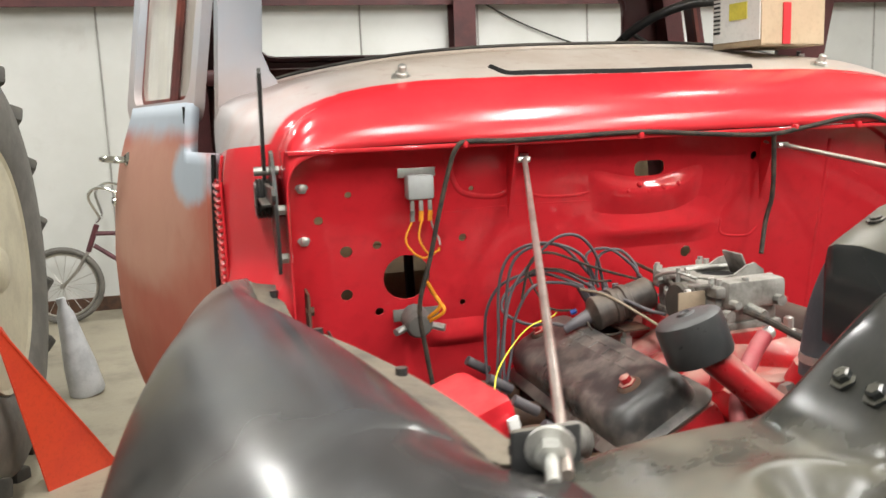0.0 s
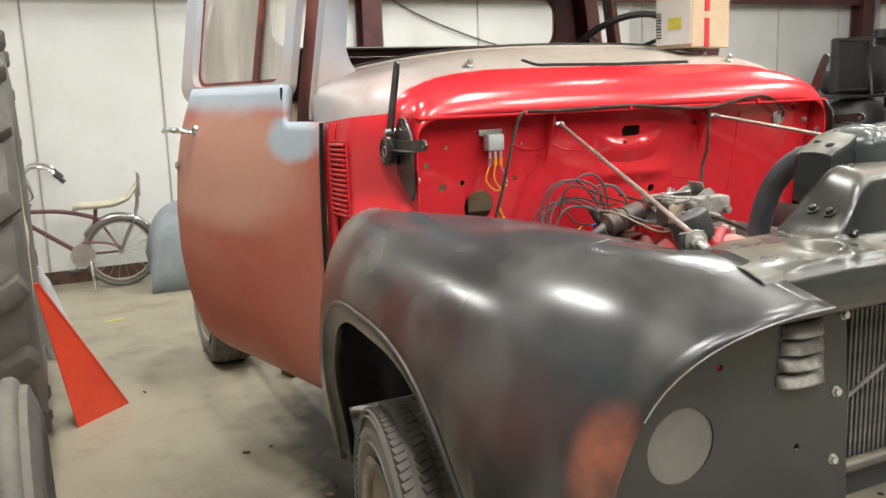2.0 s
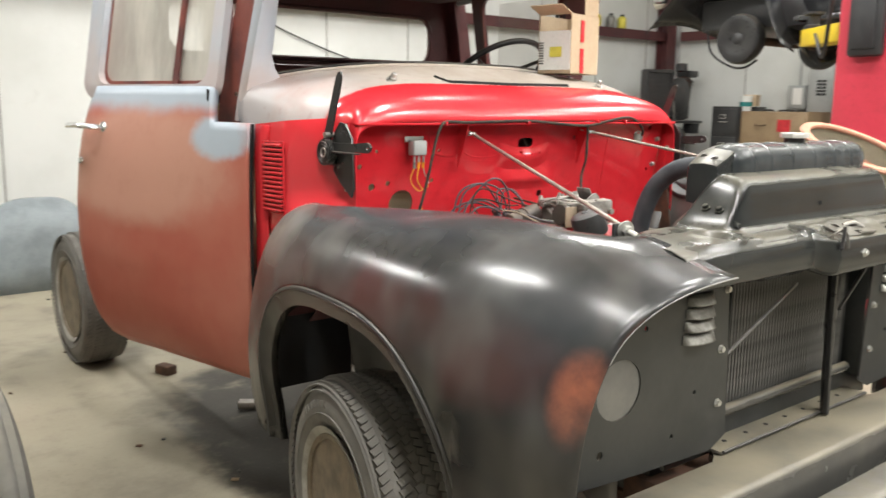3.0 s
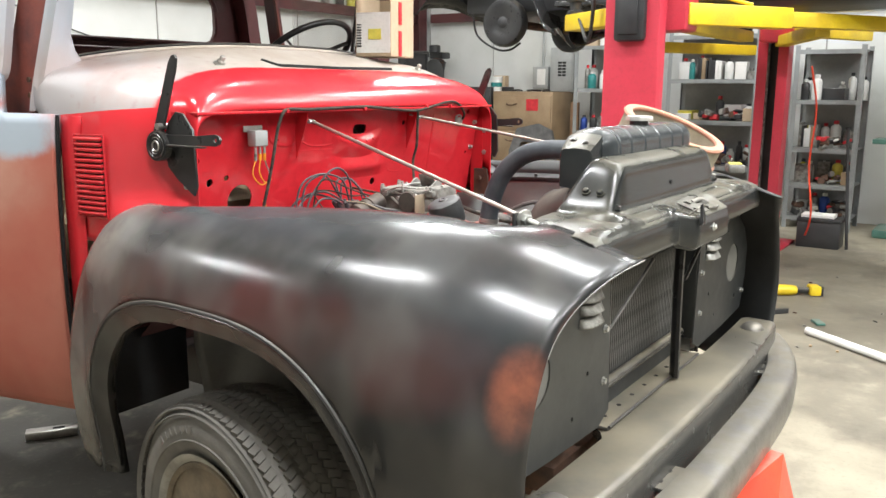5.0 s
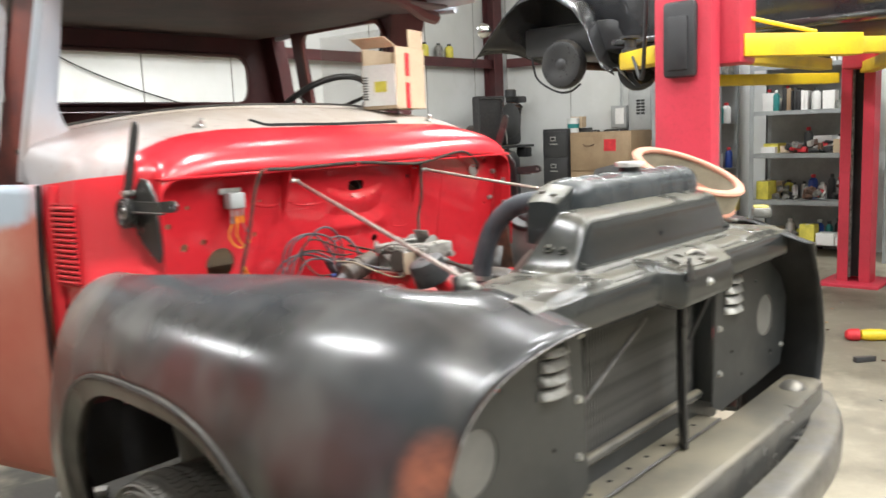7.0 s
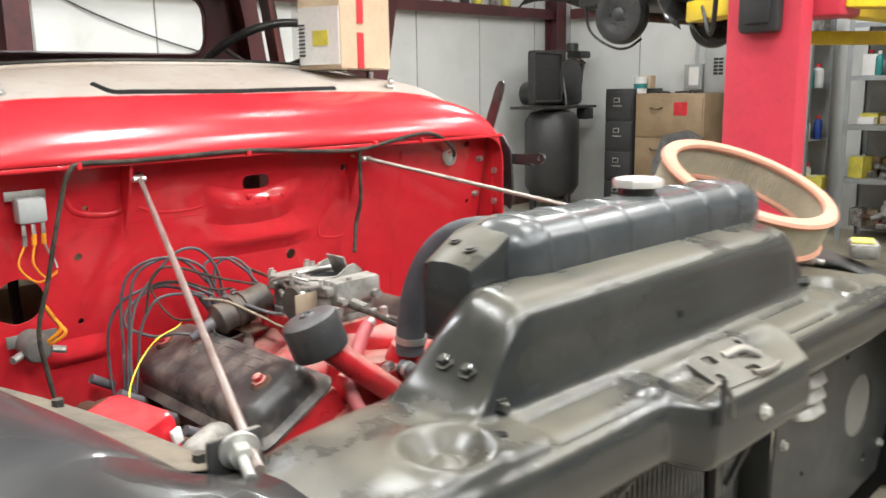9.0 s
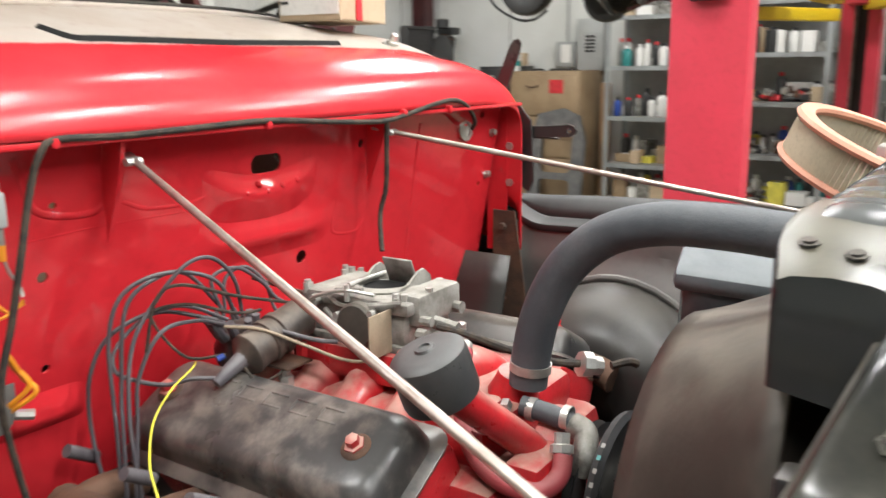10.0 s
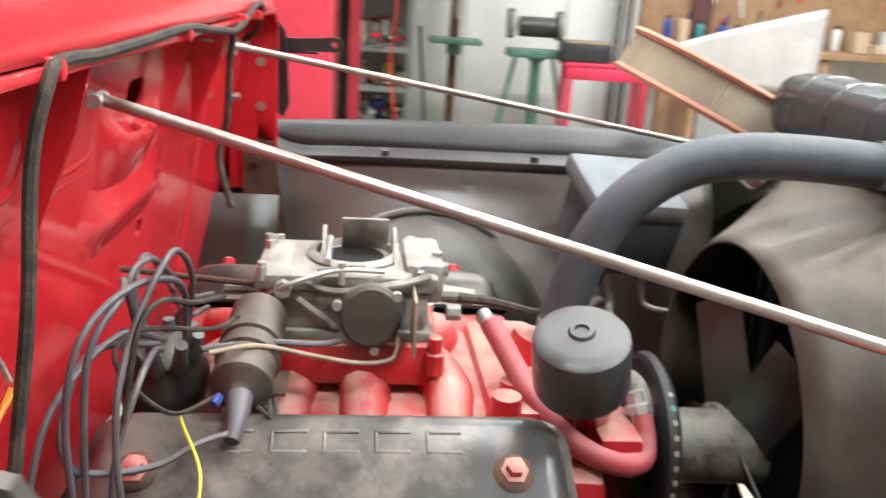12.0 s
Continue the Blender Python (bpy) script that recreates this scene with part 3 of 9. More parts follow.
# ---------------------------------------------------------------- the pickup truck
truck = thing("pickup_truck", "old pickup truck in mixed primer, hood and grille removed", "truck", (0, 0, 0))


def cowl_width(y):
    return float(np.interp(y, (-0.05, 0.02, 0.06, 0.10, 0.14, 0.18, 0.34), (0.684, 0.688, 0.702, 0.735, 0.768, 0.783, 0.792)))


def cowl_top(y):
    return float(np.interp(y, (-0.05, -0.045, -0.03, -0.005, 0.03, 0.085, 0.15, 0.30, 0.36), (1.258, 1.282, 1.308, 1.330, 1.350, 1.368, 1.388, 1.432, 1.45)))


def cowl_point(x, y):
    """The height of the cowl over a place."""
    w, n = cowl_width(y), float(np.interp(y, (-0.05, 0.05, 0.12), (12, 6, 5)))
    return 1.0 + (cowl_top(y) - 1.0) * max(0.0, 1 - abs(x / w) ** n) ** (1 / n)


def windscreen_edge(x):
    t = abs(x) / 0.689
    return (x, 0.285 + 0.185 * t ** 2.4, 1.430 - 0.057 * t ** 3)


def build_cowl():
    ys = [-0.05, -0.048, -0.044, -0.036, -0.026, -0.012, 0.005, 0.03, 0.06, 0.075, 0.09, 0.105, 0.12, 0.14, 0.16, 0.18, 0.2]
    rows = []
    for y in ys:
        w, n = cowl_width(y), float(np.interp(y, (-0.05, 0.05, 0.12), (12, 6, 5)))
        h, low = cowl_top(y) - 1.0, []
        for z in (0.93, 0.95, 0.97, 0.985, 0.995, 1.005, 1.015, 1.025, 1.04, 1.055, 1.07, 1.09, 1.11):
            flare = 0.032 * (1 - step(z, 0.99, 1.07)) * step(y, -0.05, 0.0) * (1 - step(y, 0.12, 0.18))
            low.append((w * max(0.0, 1 - max(0.0, (z - 1) / h) ** n) ** (1 / n) + flare, y - 0.6 * flare, z))
        row = [(-p[0], p[1], p[2]) for p in low]
        a0 = math.asin((0.125 / h) ** (n / 2))
        for a in np.linspace(a0, math.pi - a0, 61):
            c, s = -math.cos(a), math.sin(a)
            x = w * math.copysign(abs(c) ** (2 / n), c)
            z = 1.0 + (cowl_top(y) - 1.0) * abs(s) ** (2 / n)
            row.append((x, y, z))
        rows.append(row + low[::-1])
    # the rear edge wraps round to the windscreen pillars
    base, rear = rows[-1], []
    n_low, n_top = len(low), 61
    for i, p in enumerate(base):
        if i < n_low or i >= n_low + n_top:
            k = i if i < n_low else len(base) - 1 - i
            rear.append((math.copysign(0.780, p[0]), 0.30, low[k][2]))
            continue
        c = -math.cos(math.pi * (i - n_low) / (n_top - 1))
        sgn = math.copysign(1, c)
        if abs(c) < 0.80:
            rear.append(windscreen_edge(c / 0.80 * 0.689))
        else:
            q = (abs(c) - 0.80) / 0.20
            rear.append((sgn * float(np.interp(q, (0, 0.25, 0.45, 0.6, 0.8, 1), (0.689, 0.745, 0.778, 0.788, 0.788, 0.780))), float(np.interp(q, (0, 0.25, 0.45, 0.6, 0.8, 1), (0.47, 0.462, 0.452, 0.446, 0.440, 0.31))), float(np.interp(q, (0, 0.25, 0.45, 0.6, 0.8, 1), (1.373, 1.366, 1.345, 1.30, 1.25, 1.125)))))
    for f in (0.3, 0.6, 0.85, 1.0):
        rows.append([tuple(u + (v - u) * f for u, v in zip(p, q)) for p, q in zip(base, rear)])
    part("cowl", sheet(rows), "cowl", truck, "cowl, gloss red in front and bare beige primer behind", shell=0.003)
    # side panels behind the fender, back to the door gap, with louvres
    for s in (-1, 1):
        bm = bmesh.new()
        zs = list(np.linspace(0.5, 1.0, 6)) + list(np.linspace(1.03, 1.30, 10))
        def edge(y, z):
            w, h = cowl_width(y), cowl_top(min(y, 0.28)) - 1.0
            return s * w * (max(0.0, 1 - max(0.0, (z - 1.0) / h) ** 5)) ** 0.2
        sheet([[(edge(y, z), y, min(z, 1.243)) for z in zs] for y in (0.262, 0.30, 0.335)], bm)
        side = part("cowl_side_panel", bm, "red", truck, "gloss red side panel", shell=0.003)
        for i in range(15):
            z = 1.005 + i * 0.0131
            b2 = box((0, 0, 0), (0.012, 0.098, 0.0082), 0.003, pose(s * 0.7918, 0.222, z, 0, 24 * s, -4 * s))
            part("louver", b2, "red", side)
        # A black plate paints the shade of the slots behind the slats.
        part("louver_recess", box((0, 0, 0), (0.003, 0.095, 0.196), 0.0, pose(s * 0.7874, 0.222, 1.0965, 0, 0, -4 * s)), "hole_shade", side, "black plate for the shade between louvers")
        part("louver_frame", tube([(s * (0.789 + 0.07 * (y - 0.222)), y, z) for y, z in ((0.168, 0.995), (0.168, 1.198), (0.276, 1.198), (0.276, 0.995), (0.168, 0.995))], 0.003, 6, curved=False), "red", side)
    # ledge under the cowl that carries the wiring
    m = pose(0, 0, 0)
    bm = box((0, -0.026, 1.252), (1.36, 0.055, 0.008), 0.003)
    part("ledge", bm, "red", truck, "red folded ledge across the firewall")
    # air vent gap and flap
    top = [(x, 0.088 + 0.02 * abs(x) * 2, cowl_point(x, 0.088 + 0.02 * abs(x) * 2) + 0.001) for x in np.linspace(-0.25, 0.27, 14)]
    # The vent gap is a black strip painted for its shade.
    part("vent_gap", tube([(-0.268, 0.155, cowl_point(-0.268, 0.155)), (-0.262, 0.13, cowl_point(-0.262, 0.13))] + top, 0.0085, 8, n=3, squash=0.6), "hole_shade", truck, "black strip for the shade in the cowl air vent gap")
    for x in (-0.45, 0.45):
        z = cowl_point(x, 0.126)
        post = part("wiper_post", lathe([(0.019, 0), (0.019, 0.004), (0.011, 0.006), (0.012, 0.013), (0.008, 0.015), (0.008, 0.026), (0.006, 0.028)], (x, 0.122, z - 0.003), (x + 0.0, 0.085, z + 0.06), 14), "zinc", truck, "bare metal wiper post")


def build_firewall():
    tilt = math.degrees(math.atan2(0.045, 0.25))
    m = pose(0, 0.0, 1.25, 90 + tilt, 0, 0)
    def at(x, z, out=0.0):
        return m @ Vector((x, (z - 1.25) / math.cos(radians(tilt)), out))
    k = 1 / math.cos(radians(tilt))
    holes = [ring_of(-0.475, (1.018 - 1.25) * k, 0.043), [(-0.008 + u, (1.190 - 1.25) * k + v) for u, v in round_rect(0.062, 0.030, 0.012)]]
    for x, z, r in ((0.156, 1.104, 0.0085), (0.088, 1.020, 0.012), (-0.583, 1.074, 0.011), (-0.584, 0.994, 0.011), (-0.629, 1.133, 0.008), (-0.528, 1.082, 0.008), (-0.371, 1.084, 0.0075),
                    (-0.369, 0.960, 0.006), (-0.526, 0.957, 0.008), (-0.577, 1.175, 0.006), (0.215, 1.203, 0.008), (0.604, 1.232, 0.008), (0.630, 1.081, 0.006), (-0.357, 1.173, 0.005), (-0.06, 1.16, 0.004)):
        holes.append(ring_of(x, (z - 1.25) * k, r, None, 10))
    outline = [(-0.676, 0.0), (-0.676, -0.1), (-0.676, -0.49), (0.676, -0.49), (0.676, -0.1), (0.676, 0.0)]
    wall = part("firewall", pierced(outline, holes, 0.004, m), "red", truck, "gloss red pressed-steel firewall with holes", smooth=20)

    def bead(pts, r=0.008, sq=0.7):
        part("pressed_rib", tube([at(x, z, -0.5 * r) for x, z in pts], r, 10, n=6), "red", wall)
    bead([(-0.405, 1.236), (-0.39, 1.19), (-0.375, 1.168), (-0.34, 1.158), (-0.30, 1.158), (-0.282, 1.175), (-0.276, 1.20)])
    bead([(-0.26, 1.165), (-0.22, 1.150), (-0.15, 1.148), (-0.11, 1.158)], 0.006)
    bead([(-0.41, 1.132), (-0.30, 1.137), (-0.15, 1.136), (-0.09, 1.131)], 0.005)
    bead([(0.232, 1.235), (0.236, 1.175), (0.175, 1.172), (0.158, 1.14)], 0.005)
    bead([(0.158, 1.08), (0.16, 1.055), (0.18, 1.045), (0.225, 1.043), (0.245, 1.06)], 0.006)
    bead([(0.386, 1.228), (0.388, 1.10), (0.392, 0.80)], 0.009)
    bead([(0.45, 1.16), (0.47, 1.15), (0.475, 1.165)], 0.005)
    # pressed bulges: a ledge under the oval hole and the heater bulge below it
    def bulge(x0, x1, prof, soft, bow=0.0):
        rows = []
        for x in np.linspace(x0, x1, 40):
            f = step(x, x0, x0 + soft) * (1 - step(x, x1 - soft, x1))
            rows.append([at(x, z + bow * ((2 * x - x0 - x1) / (x1 - x0)) ** 2, 0.0015 + o * f) for z, o in prof])
        bm2 = sheet(rows)
        bmesh.ops.recalc_face_normals(bm2, faces=bm2.faces)
        part("pressed_bulge", bm2, "red", wall, smooth=60)
    bulge(-0.15, 0.17, [(1.135, 0), (1.112, 0.003), (1.094, 0.008), (1.080, 0.013), (1.072, 0.0135), (1.062, 0.009), (1.050, 0.003), (1.035, 0)], 0.10)
    bulge(-0.14, 0.115, [(1.176, 0), (1.170, 0.002), (1.164, 0.006), (1.157, 0.0115), (1.151, 0.0145), (1.145, 0.0150), (1.134, 0.0135), (1.116, 0.008), (1.096, 0.003), (1.08, 0)], 0.075, 0.032)
    for x, z in ((-0.055, 1.152), (-0.012, 1.150), (0.018, 1.155), (-0.03, 1.163), (0.05, 1.160)):
        part("paint_run", lathe([(0.006, 0.0), (0.0055, 0.004), (0.003, 0.007), (0.001, 0.008)], at(x, z, 0.010), at(x, z, 0.5), 10), "red", wall)
    bulge(-0.46, -0.30, [(0.93, 0), (0.915, 0.008), (0.90, 0.015), (0.89, 0.013), (0.88, 0.004), (0.875, 0)], 0.06)
    # folded side flanges with bolts
    for s in (-1, 1):
        part("side_flange", box((s * 0.684, 0.012, 1.09), (0.004, 0.05, 0.33), 0.0, None), "red", wall)
        for z in (1.192, 1.10):
            p = at(s * 0.655, z)
            part("bolt", lathe([(0.011, 0), (0.011, 0.003), (0.0075, 0.003), (0.0075, 0.011), (0.005, 0.0125)], p, p + Vector((0, -1, 0)), 6), "zinc", wall, "zinc flange bolt")
    # gussets under the ledge that hold the brace rods
    for x in (-0.276, 0.243):
        g = [(0, 0), (-0.05, 0), (-0.036, -0.05), (0, -0.135)]
        part("gusset", slab(g, 0.006, Matrix.Translation((x - 0.016, 0.006, 1.25)) @ Matrix(((0, 0, 1, 0), (1, 0, 0, 0), (0, 1, 0, 0), (0, 0, 0, 1)))), "red", wall)
        part("bolt", cyl((x + 0.010, -0.042, 1.222), (x - 0.012, -0.042, 1.222), 0.0055, 8), "zinc", wall, "zinc bolt head")
    # round aluminium grommet plate near the driver's corner
    p = at(0.545, 1.205, 0.002)
    part("grommet", lathe([(0.024, 0), (0.024, 0.003), (0.014, 0.006), (0.012, 0.002)], p, p + Vector((0, -1, 0.1)), 16), "zinc", wall, "round bare metal grommet")
    # voltage regulator with three terminals
    reg = part("regulator", box((-0.459, -0.020, 1.184), (0.046, 0.032, 0.042), 0.005), "panel_grey", truck, "small grey metal regulator box")
    part("mounting_plate", box((-0.459, -0.003, 1.208), (0.066, 0.003, 0.016), 0.001), "zinc", reg)
    for i in range(3):
        x = -0.474 + i * 0.0155
        part("terminal", box((x, -0.026, 1.152), (0.007, 0.004, 0.02), 0.001), "zinc", reg)
        part("terminal_sleeve", cyl((x, -0.026, 1.144), (x - 0.001, -0.026, 1.126), 0.0042, 8), "alloy" if i == 0 else "orange_wire", reg)
        drop = (0.062, 0.058, 0.03)[i]
        part("lead", tube([(x, -0.026, 1.13), (x - (0.014, 0.006, -0.004)[i], -0.028, 1.13 - drop * 0.6), (x + 0.012, -0.03, 1.125 - drop), (-0.43, -0.034, 1.075 + i * 0.004)], 0.0019, 6), ("orange_wire", "orange_wire", "zinc")[i], reg)
    # starter solenoid lower down
    sol = part("solenoid", lathe([(0.02, 0), (0.025, 0.003), (0.025, 0.045), (0.020, 0.052), (0.010, 0.054)], (-0.466, 0.04, 0.945), (-0.466, -0.03, 0.935), 16), "sol_grey", truck, "grimy round starter solenoid")
    part("bracket", box((-0.462, 0.034, 0.95), (0.085, 0.004, 0.022), 0.001, None), "sol_grey", sol)
    for dx in (-0.032, 0.034):
        part("stud", cyl((-0.466 + dx * 0.6, 0.006, 0.935), (-0.466 + dx * 1.35, -0.008, 0.93), 0.007, 8), "zinc", sol, "bare zinc stud")
    for k2, (a, b) in enumerate((((-0.452, -0.01, 0.95), (-0.444, -0.02, 1.0)), ((-0.448, -0.01, 0.945), (-0.435, -0.02, 0.985)))):
        mid = tuple((a[i] + b[i]) / 2 + (0.016, -0.012, 0)[i] for i in range(3))
        part("lead", tube([a, mid, b, (-0.455, -0.03, 1.02)], 0.0035, 6), "orange_wire", sol)
    # wiring harness
    hz = [(-0.447, -0.03, 0.80), (-0.462, -0.03, 0.90), (-0.472, -0.04, 0.98), (-0.452, -0.045, 1.06), (-0.436, -0.05, 1.13), (-0.416, -0.05, 1.205), (-0.402, -0.056, 1.246), (-0.38, -0.056, 1.258), (-0.30, -0.054, 1.256), (-0.2, -0.056, 1.258), (-0.058, -0.056, 1.260),
          (0.08, -0.056, 1.25), (0.20, -0.057, 1.244), (0.28, -0.057, 1.254), (0.36, -0.056, 1.267), (0.42, -0.056, 1.270), (0.47, -0.05, 1.255), (0.52, -0.035, 1.225), (0.545, -0.012, 1.207)]
    part("wiring_harness", tube(hz, 0.0043, 8), "harness", truck, "taped black cloth wiring harness")
    part("wiring_harness", tube([(0.215, -0.052, 1.243), (0.222, -0.045, 1.20), (0.224, -0.04, 1.13), (0.218, -0.03, 1.08), (0.195, -0.05, 1.02)], 0.0045, 8), "harness", truck, "black branch of the wiring harness")
    for x in (-0.385, -0.06, 0.26, 0.40):
        part("harness_clip", box((x, -0.053, 1.254), (0.011, 0.016, 0.014), 0.004), "red", truck)


def fender_section(y):
    """The fender's section at a place along the truck, eased between its stations."""
    if y > -0.12:
        return fender_station(y)
    r = min(0.10, -0.12 - y)
    near_by = [fender_station(y + r * k / 4) for k in range(-4, 5)]
    return tuple(sum(p[i] for p in near_by) / 9 for i in range(5))


def fender_station(y):
    """Inner edge, outer face, top, where the side begins, and roundness of the fender at a place along the truck."""
    xin = float(np.interp(y, (-1.12, -0.9, -0.56, -0.395, -0.16, 0.05, 0.25), (0.545, 0.578, 0.628, 0.662, 0.722, 0.755, 0.775)))
    xout = float(np.interp(y, (-1.10, -1.02, -0.93, -0.8, -0.5, -0.2, 0.0, 0.14, 0.25), (0.872, 0.905, 0.932, 0.95, 0.957, 0.945, 0.915, 0.888, 0.866)))
    top = float(np.interp(y, (-1.12, -1.05, -0.95, -0.85, -0.6, -0.3, -0.05), (0.992, 1.028, 1.062, 1.076, 1.076, 1.062, 1.045)))
    if y > -0.05:
        top = 0.70 + 0.345 * max(0.0, 1 - ((y + 0.05) / 0.302) ** 2.6) ** (1 / 2.6)
    side = float(np.interp(y, (-1.12, -0.95, -0.75, -0.3, 0.0, 0.25), (0.62, 0.70, 0.78, 0.80, 0.72, 0.60)))
    n = float(np.interp(y, (-1.12, -0.9, -0.5), (2.0, 2.15, 2.3)))
    return xin, xout, min(top, 2), min(side, top - 0.02), n


def fender_edge(y):
    """Height of the fender's inner edge, along the seam with its apron."""
    return fender_section(y)[2] - 0.050 * step(-y, -0.05, 0.1) * step(y, -0.95, -0.80)


def build_fender():
    n_v = 30
    lines = []  # (y, lower end)
    for y in (0.2505, 0.249, 0.245, 0.236, 0.222, 0.205, 0.18):
        lines.append((y, 0.36))
    for a in np.linspace(0, math.pi, 49):
        c, s = math.cos(a), math.sin(a)
        lines.append((-0.322 + 0.472 * math.copysign(abs(c) ** (2 / 2.7), c), 0.40 + 0.474 * abs(s) ** (2 / 2.7)))
    for y in np.linspace(-0.82, -1.06, 12):
        lines.append((y, float(np.interp(y, (-1.06, -0.82), (0.42, 0.39)))))
    rows = []
    for i, (y, low) in enumerate(lines):
        row = []
        for k in range(n_v):
            v = k / (n_v - 1)
            yy = y
            if y < -0.80:
                f = (y + 0.80) / (-1.06 + 0.80)
                yy = y - 0.056 * f * f * (1 - step(v, 0.0, 0.45))
            xin, xout, top, side, n = fender_section(yy)
            arc = 1.0 if low >= side else max(0.7, 1.0 - (side - low))
            if v < arc or low >= side:
                full = math.pi / 2 if low <= side else math.acos(((low - side) / (top - side)) ** (n / 2))
                a = v / arc * full
                x, z = xin + (xout - xin) * math.sin(a) ** (2 / n), side + (top - side) * math.cos(a) ** (2 / n)
                drop = 0.050 * max(0.0, 1 - v / 0.13) ** 2 * step(-yy, -0.05, 0.1) * step(yy, -0.95, -0.80)
                z -= drop
            else:
                q = (v - arc) / (1 - arc)
                s0 = max(side, low)
                z = s0 + (low - s0) * q
                x = xout - 0.03 * (q ** 2) * step(side - low, 0.0, 0.26) - 0.055 * q * step(-yy, 0.86, 1.04)
            row.append((-x, yy, z))
        rows.append(row)
    bm = sheet(rows)
    bmesh.ops.recalc_face_normals(bm, faces=bm.faces)
    lip = [Vector(r[-1]) for r in rows[7:56]]
    front = [Vector(p) for p in rows[-1]]
    for s, near in ((-1, True), (1, False)):
        b = bm.copy() if near else mirrored(bm)
        flip = (lambda p: p) if near else (lambda p: Vector((-p[0], p[1], p[2])))
        fen = part("front_fender", b, "fender" if near else "far_dimmed", truck, "rubbed black primer front fender with an orange rust patch" if near else "black primed front fender, dimmed in colour against far-side glare", shell=0.004)
        full = [lip[0] + Vector((0.004, 0, -0.04))] + lip + [lip[-1] + Vector((0, 0, -0.02))]
        hub = Vector((0, -0.318, 0.42))
        band = []
        for p in full:
            d = Vector((0, hub.y - p.y, max(-0.6, min(0.0, hub.z - p.z)))).normalized()
            band.append([flip(q) for q in (p, p + d * 0.006 + Vector((-0.004, 0, 0)), p + d * 0.014 + Vector((0.004, 0, 0)), p + d * 0.046 + Vector((0.012, 0, 0)), p + d * 0.050 + Vector((0.03, 0, 0)))])
        part("arch_lip", sheet(band), "fender", fen, shell=0.003)
        part("arch_bead", tube([flip(p + Vector((-0.002, 0, 0))) for p in full], 0.0045, 8, curved=False), "lip", fen)
        part("front_edge", tube([flip(p) for p in front[:14]], 0.0017, 6, curved=False), "rubbed" if near else "fender", fen, "rubbed bare metal edge" if near else "")
        # inner apron with the wheelhouse bulge
        ya = np.linspace(0.0, -0.83, 42)
        za = np.concatenate([[1.028, 1.026, 1.020], np.linspace(1.006, 0.42, 30)])
        ap = []
        for y in ya:
            xin = fender_section(min(max(y, -0.9), 0.05))[0]
            row = []
            sink = fender_edge(y) - 1.040
            for j, z in enumerate(za + sink * np.interp(za, (0.9, 1.0), (0, 1))):
                x = xin + (0.004, -0.02, -0.042)[j] if j < 3 else xin - 0.046 - 0.02 * step(z, 1.0, 0.9)
                if j >= 3:
                    r = math.hypot((y + 0.36) / 0.40, (z - 0.42) / 0.50)
                    x -= 0.05 * (1 - step(r, 0.80, 1.06))
                    x -= 0.018 * step(y, -0.62, -0.66) * step(z, 1.0, 0.97)
                    x += 0.012 * step(z, 0.99, 0.96) * step(-y, 0.03, 0.06) * (1 - step(-y, 0.5, 0.56)) * step(r, 1.0, 1.12)
                row.append((s * x, y, z))
            ap.append(row)
        ba = sheet(ap if near else ap)
        part("inner_fender", ba, "apron", truck, "dusty black inner fender apron", shell=0.003)
        rows = []
        for u in (0.0, 0.3, 0.6, 0.8, 0.92, 1.0):
            k = 1 - 0.16 * u ** 4
            rows.append([(s * (0.60 - 0.19 * u), -0.33 + 0.31 * k * math.cos(a), 0.42 + 0.50 * k * math.sin(a)) for a in np.linspace(0, math.pi, 25)])
        rows.append([(s * 0.408, -0.33 + 0.12 * math.cos(a), 0.42 + 0.3 * math.sin(a)) for a in np.linspace(0, math.pi, 25)])
        part("wheelhouse", sheet(rows), "wheelhouse", truck, "dull black wheelhouse bulge", smooth=60, shell=0.003)
        part("wheelhouse_seam", tube([(s * 0.570, -0.33 + 0.318 * math.cos(a), 0.42 + 0.508 * math.sin(a)) for a in np.linspace(0.15, math.pi - 0.15, 25)], 0.007, 8, n=1, curved=False), "apron", truck)
        fl = []
        for y in np.linspace(0.015, -0.80, 30):
            x, z = fender_section(y)[0], fender_edge(y)
            fl.append([(s * (x + dx), y, z + dz) for dx, dz in ((0.006, 0.0), (0.0, 0.0035), (-0.006, 0.0), (-0.024, -0.004), (-0.042, -0.007), (-0.046, -0.020))])
        part("fender_flange", sheet(fl), "seam_dust" if near else "far_dimmed", truck, "dusty tan flange along the fender seam" if near else "flange along the fender seam, dimmed in colour against far-side glare", shell=0.002)
        for y in (-0.02, -0.25, -0.52, -0.78):
            xin = fender_section(y)[0]
            part("bolt", cyl((s * (xin - 0.03), y, fender_edge(y) - 0.006), (s * (xin - 0.03), y, fender_edge(y) + 0.005), 0.007, 6), "black_part", truck)
        part("splash_panel", box((s * 0.705, 0.19, 0.66), (0.30, 0.006, 0.36), 0.002), "black_rubber", truck, "black splash panel behind the wheel")
        part("chassis_apron", sheet([[(s * x, y, z) for y in np.linspace(0.185, -0.06, 5)] for x, z in ((0.62, 0.93), (0.60, 0.86), (0.55, 0.70), (0.48, 0.56), (0.44, 0.53))]), "wheelhouse", truck, "dull black apron between wheel and chassis", shell=0.004)
        part("cowl_wheel_panel", box((s * 0.70, 0.165, 0.80), (0.17, 0.006, 0.20), 0.003), "maroon", truck, "old maroon panel behind the wheel")
        # triangular seal at the firewall corner
        tri = [(0.0, 0.0), (0.055, 0.0), (0.10, -0.30), (0.0, -0.34)]
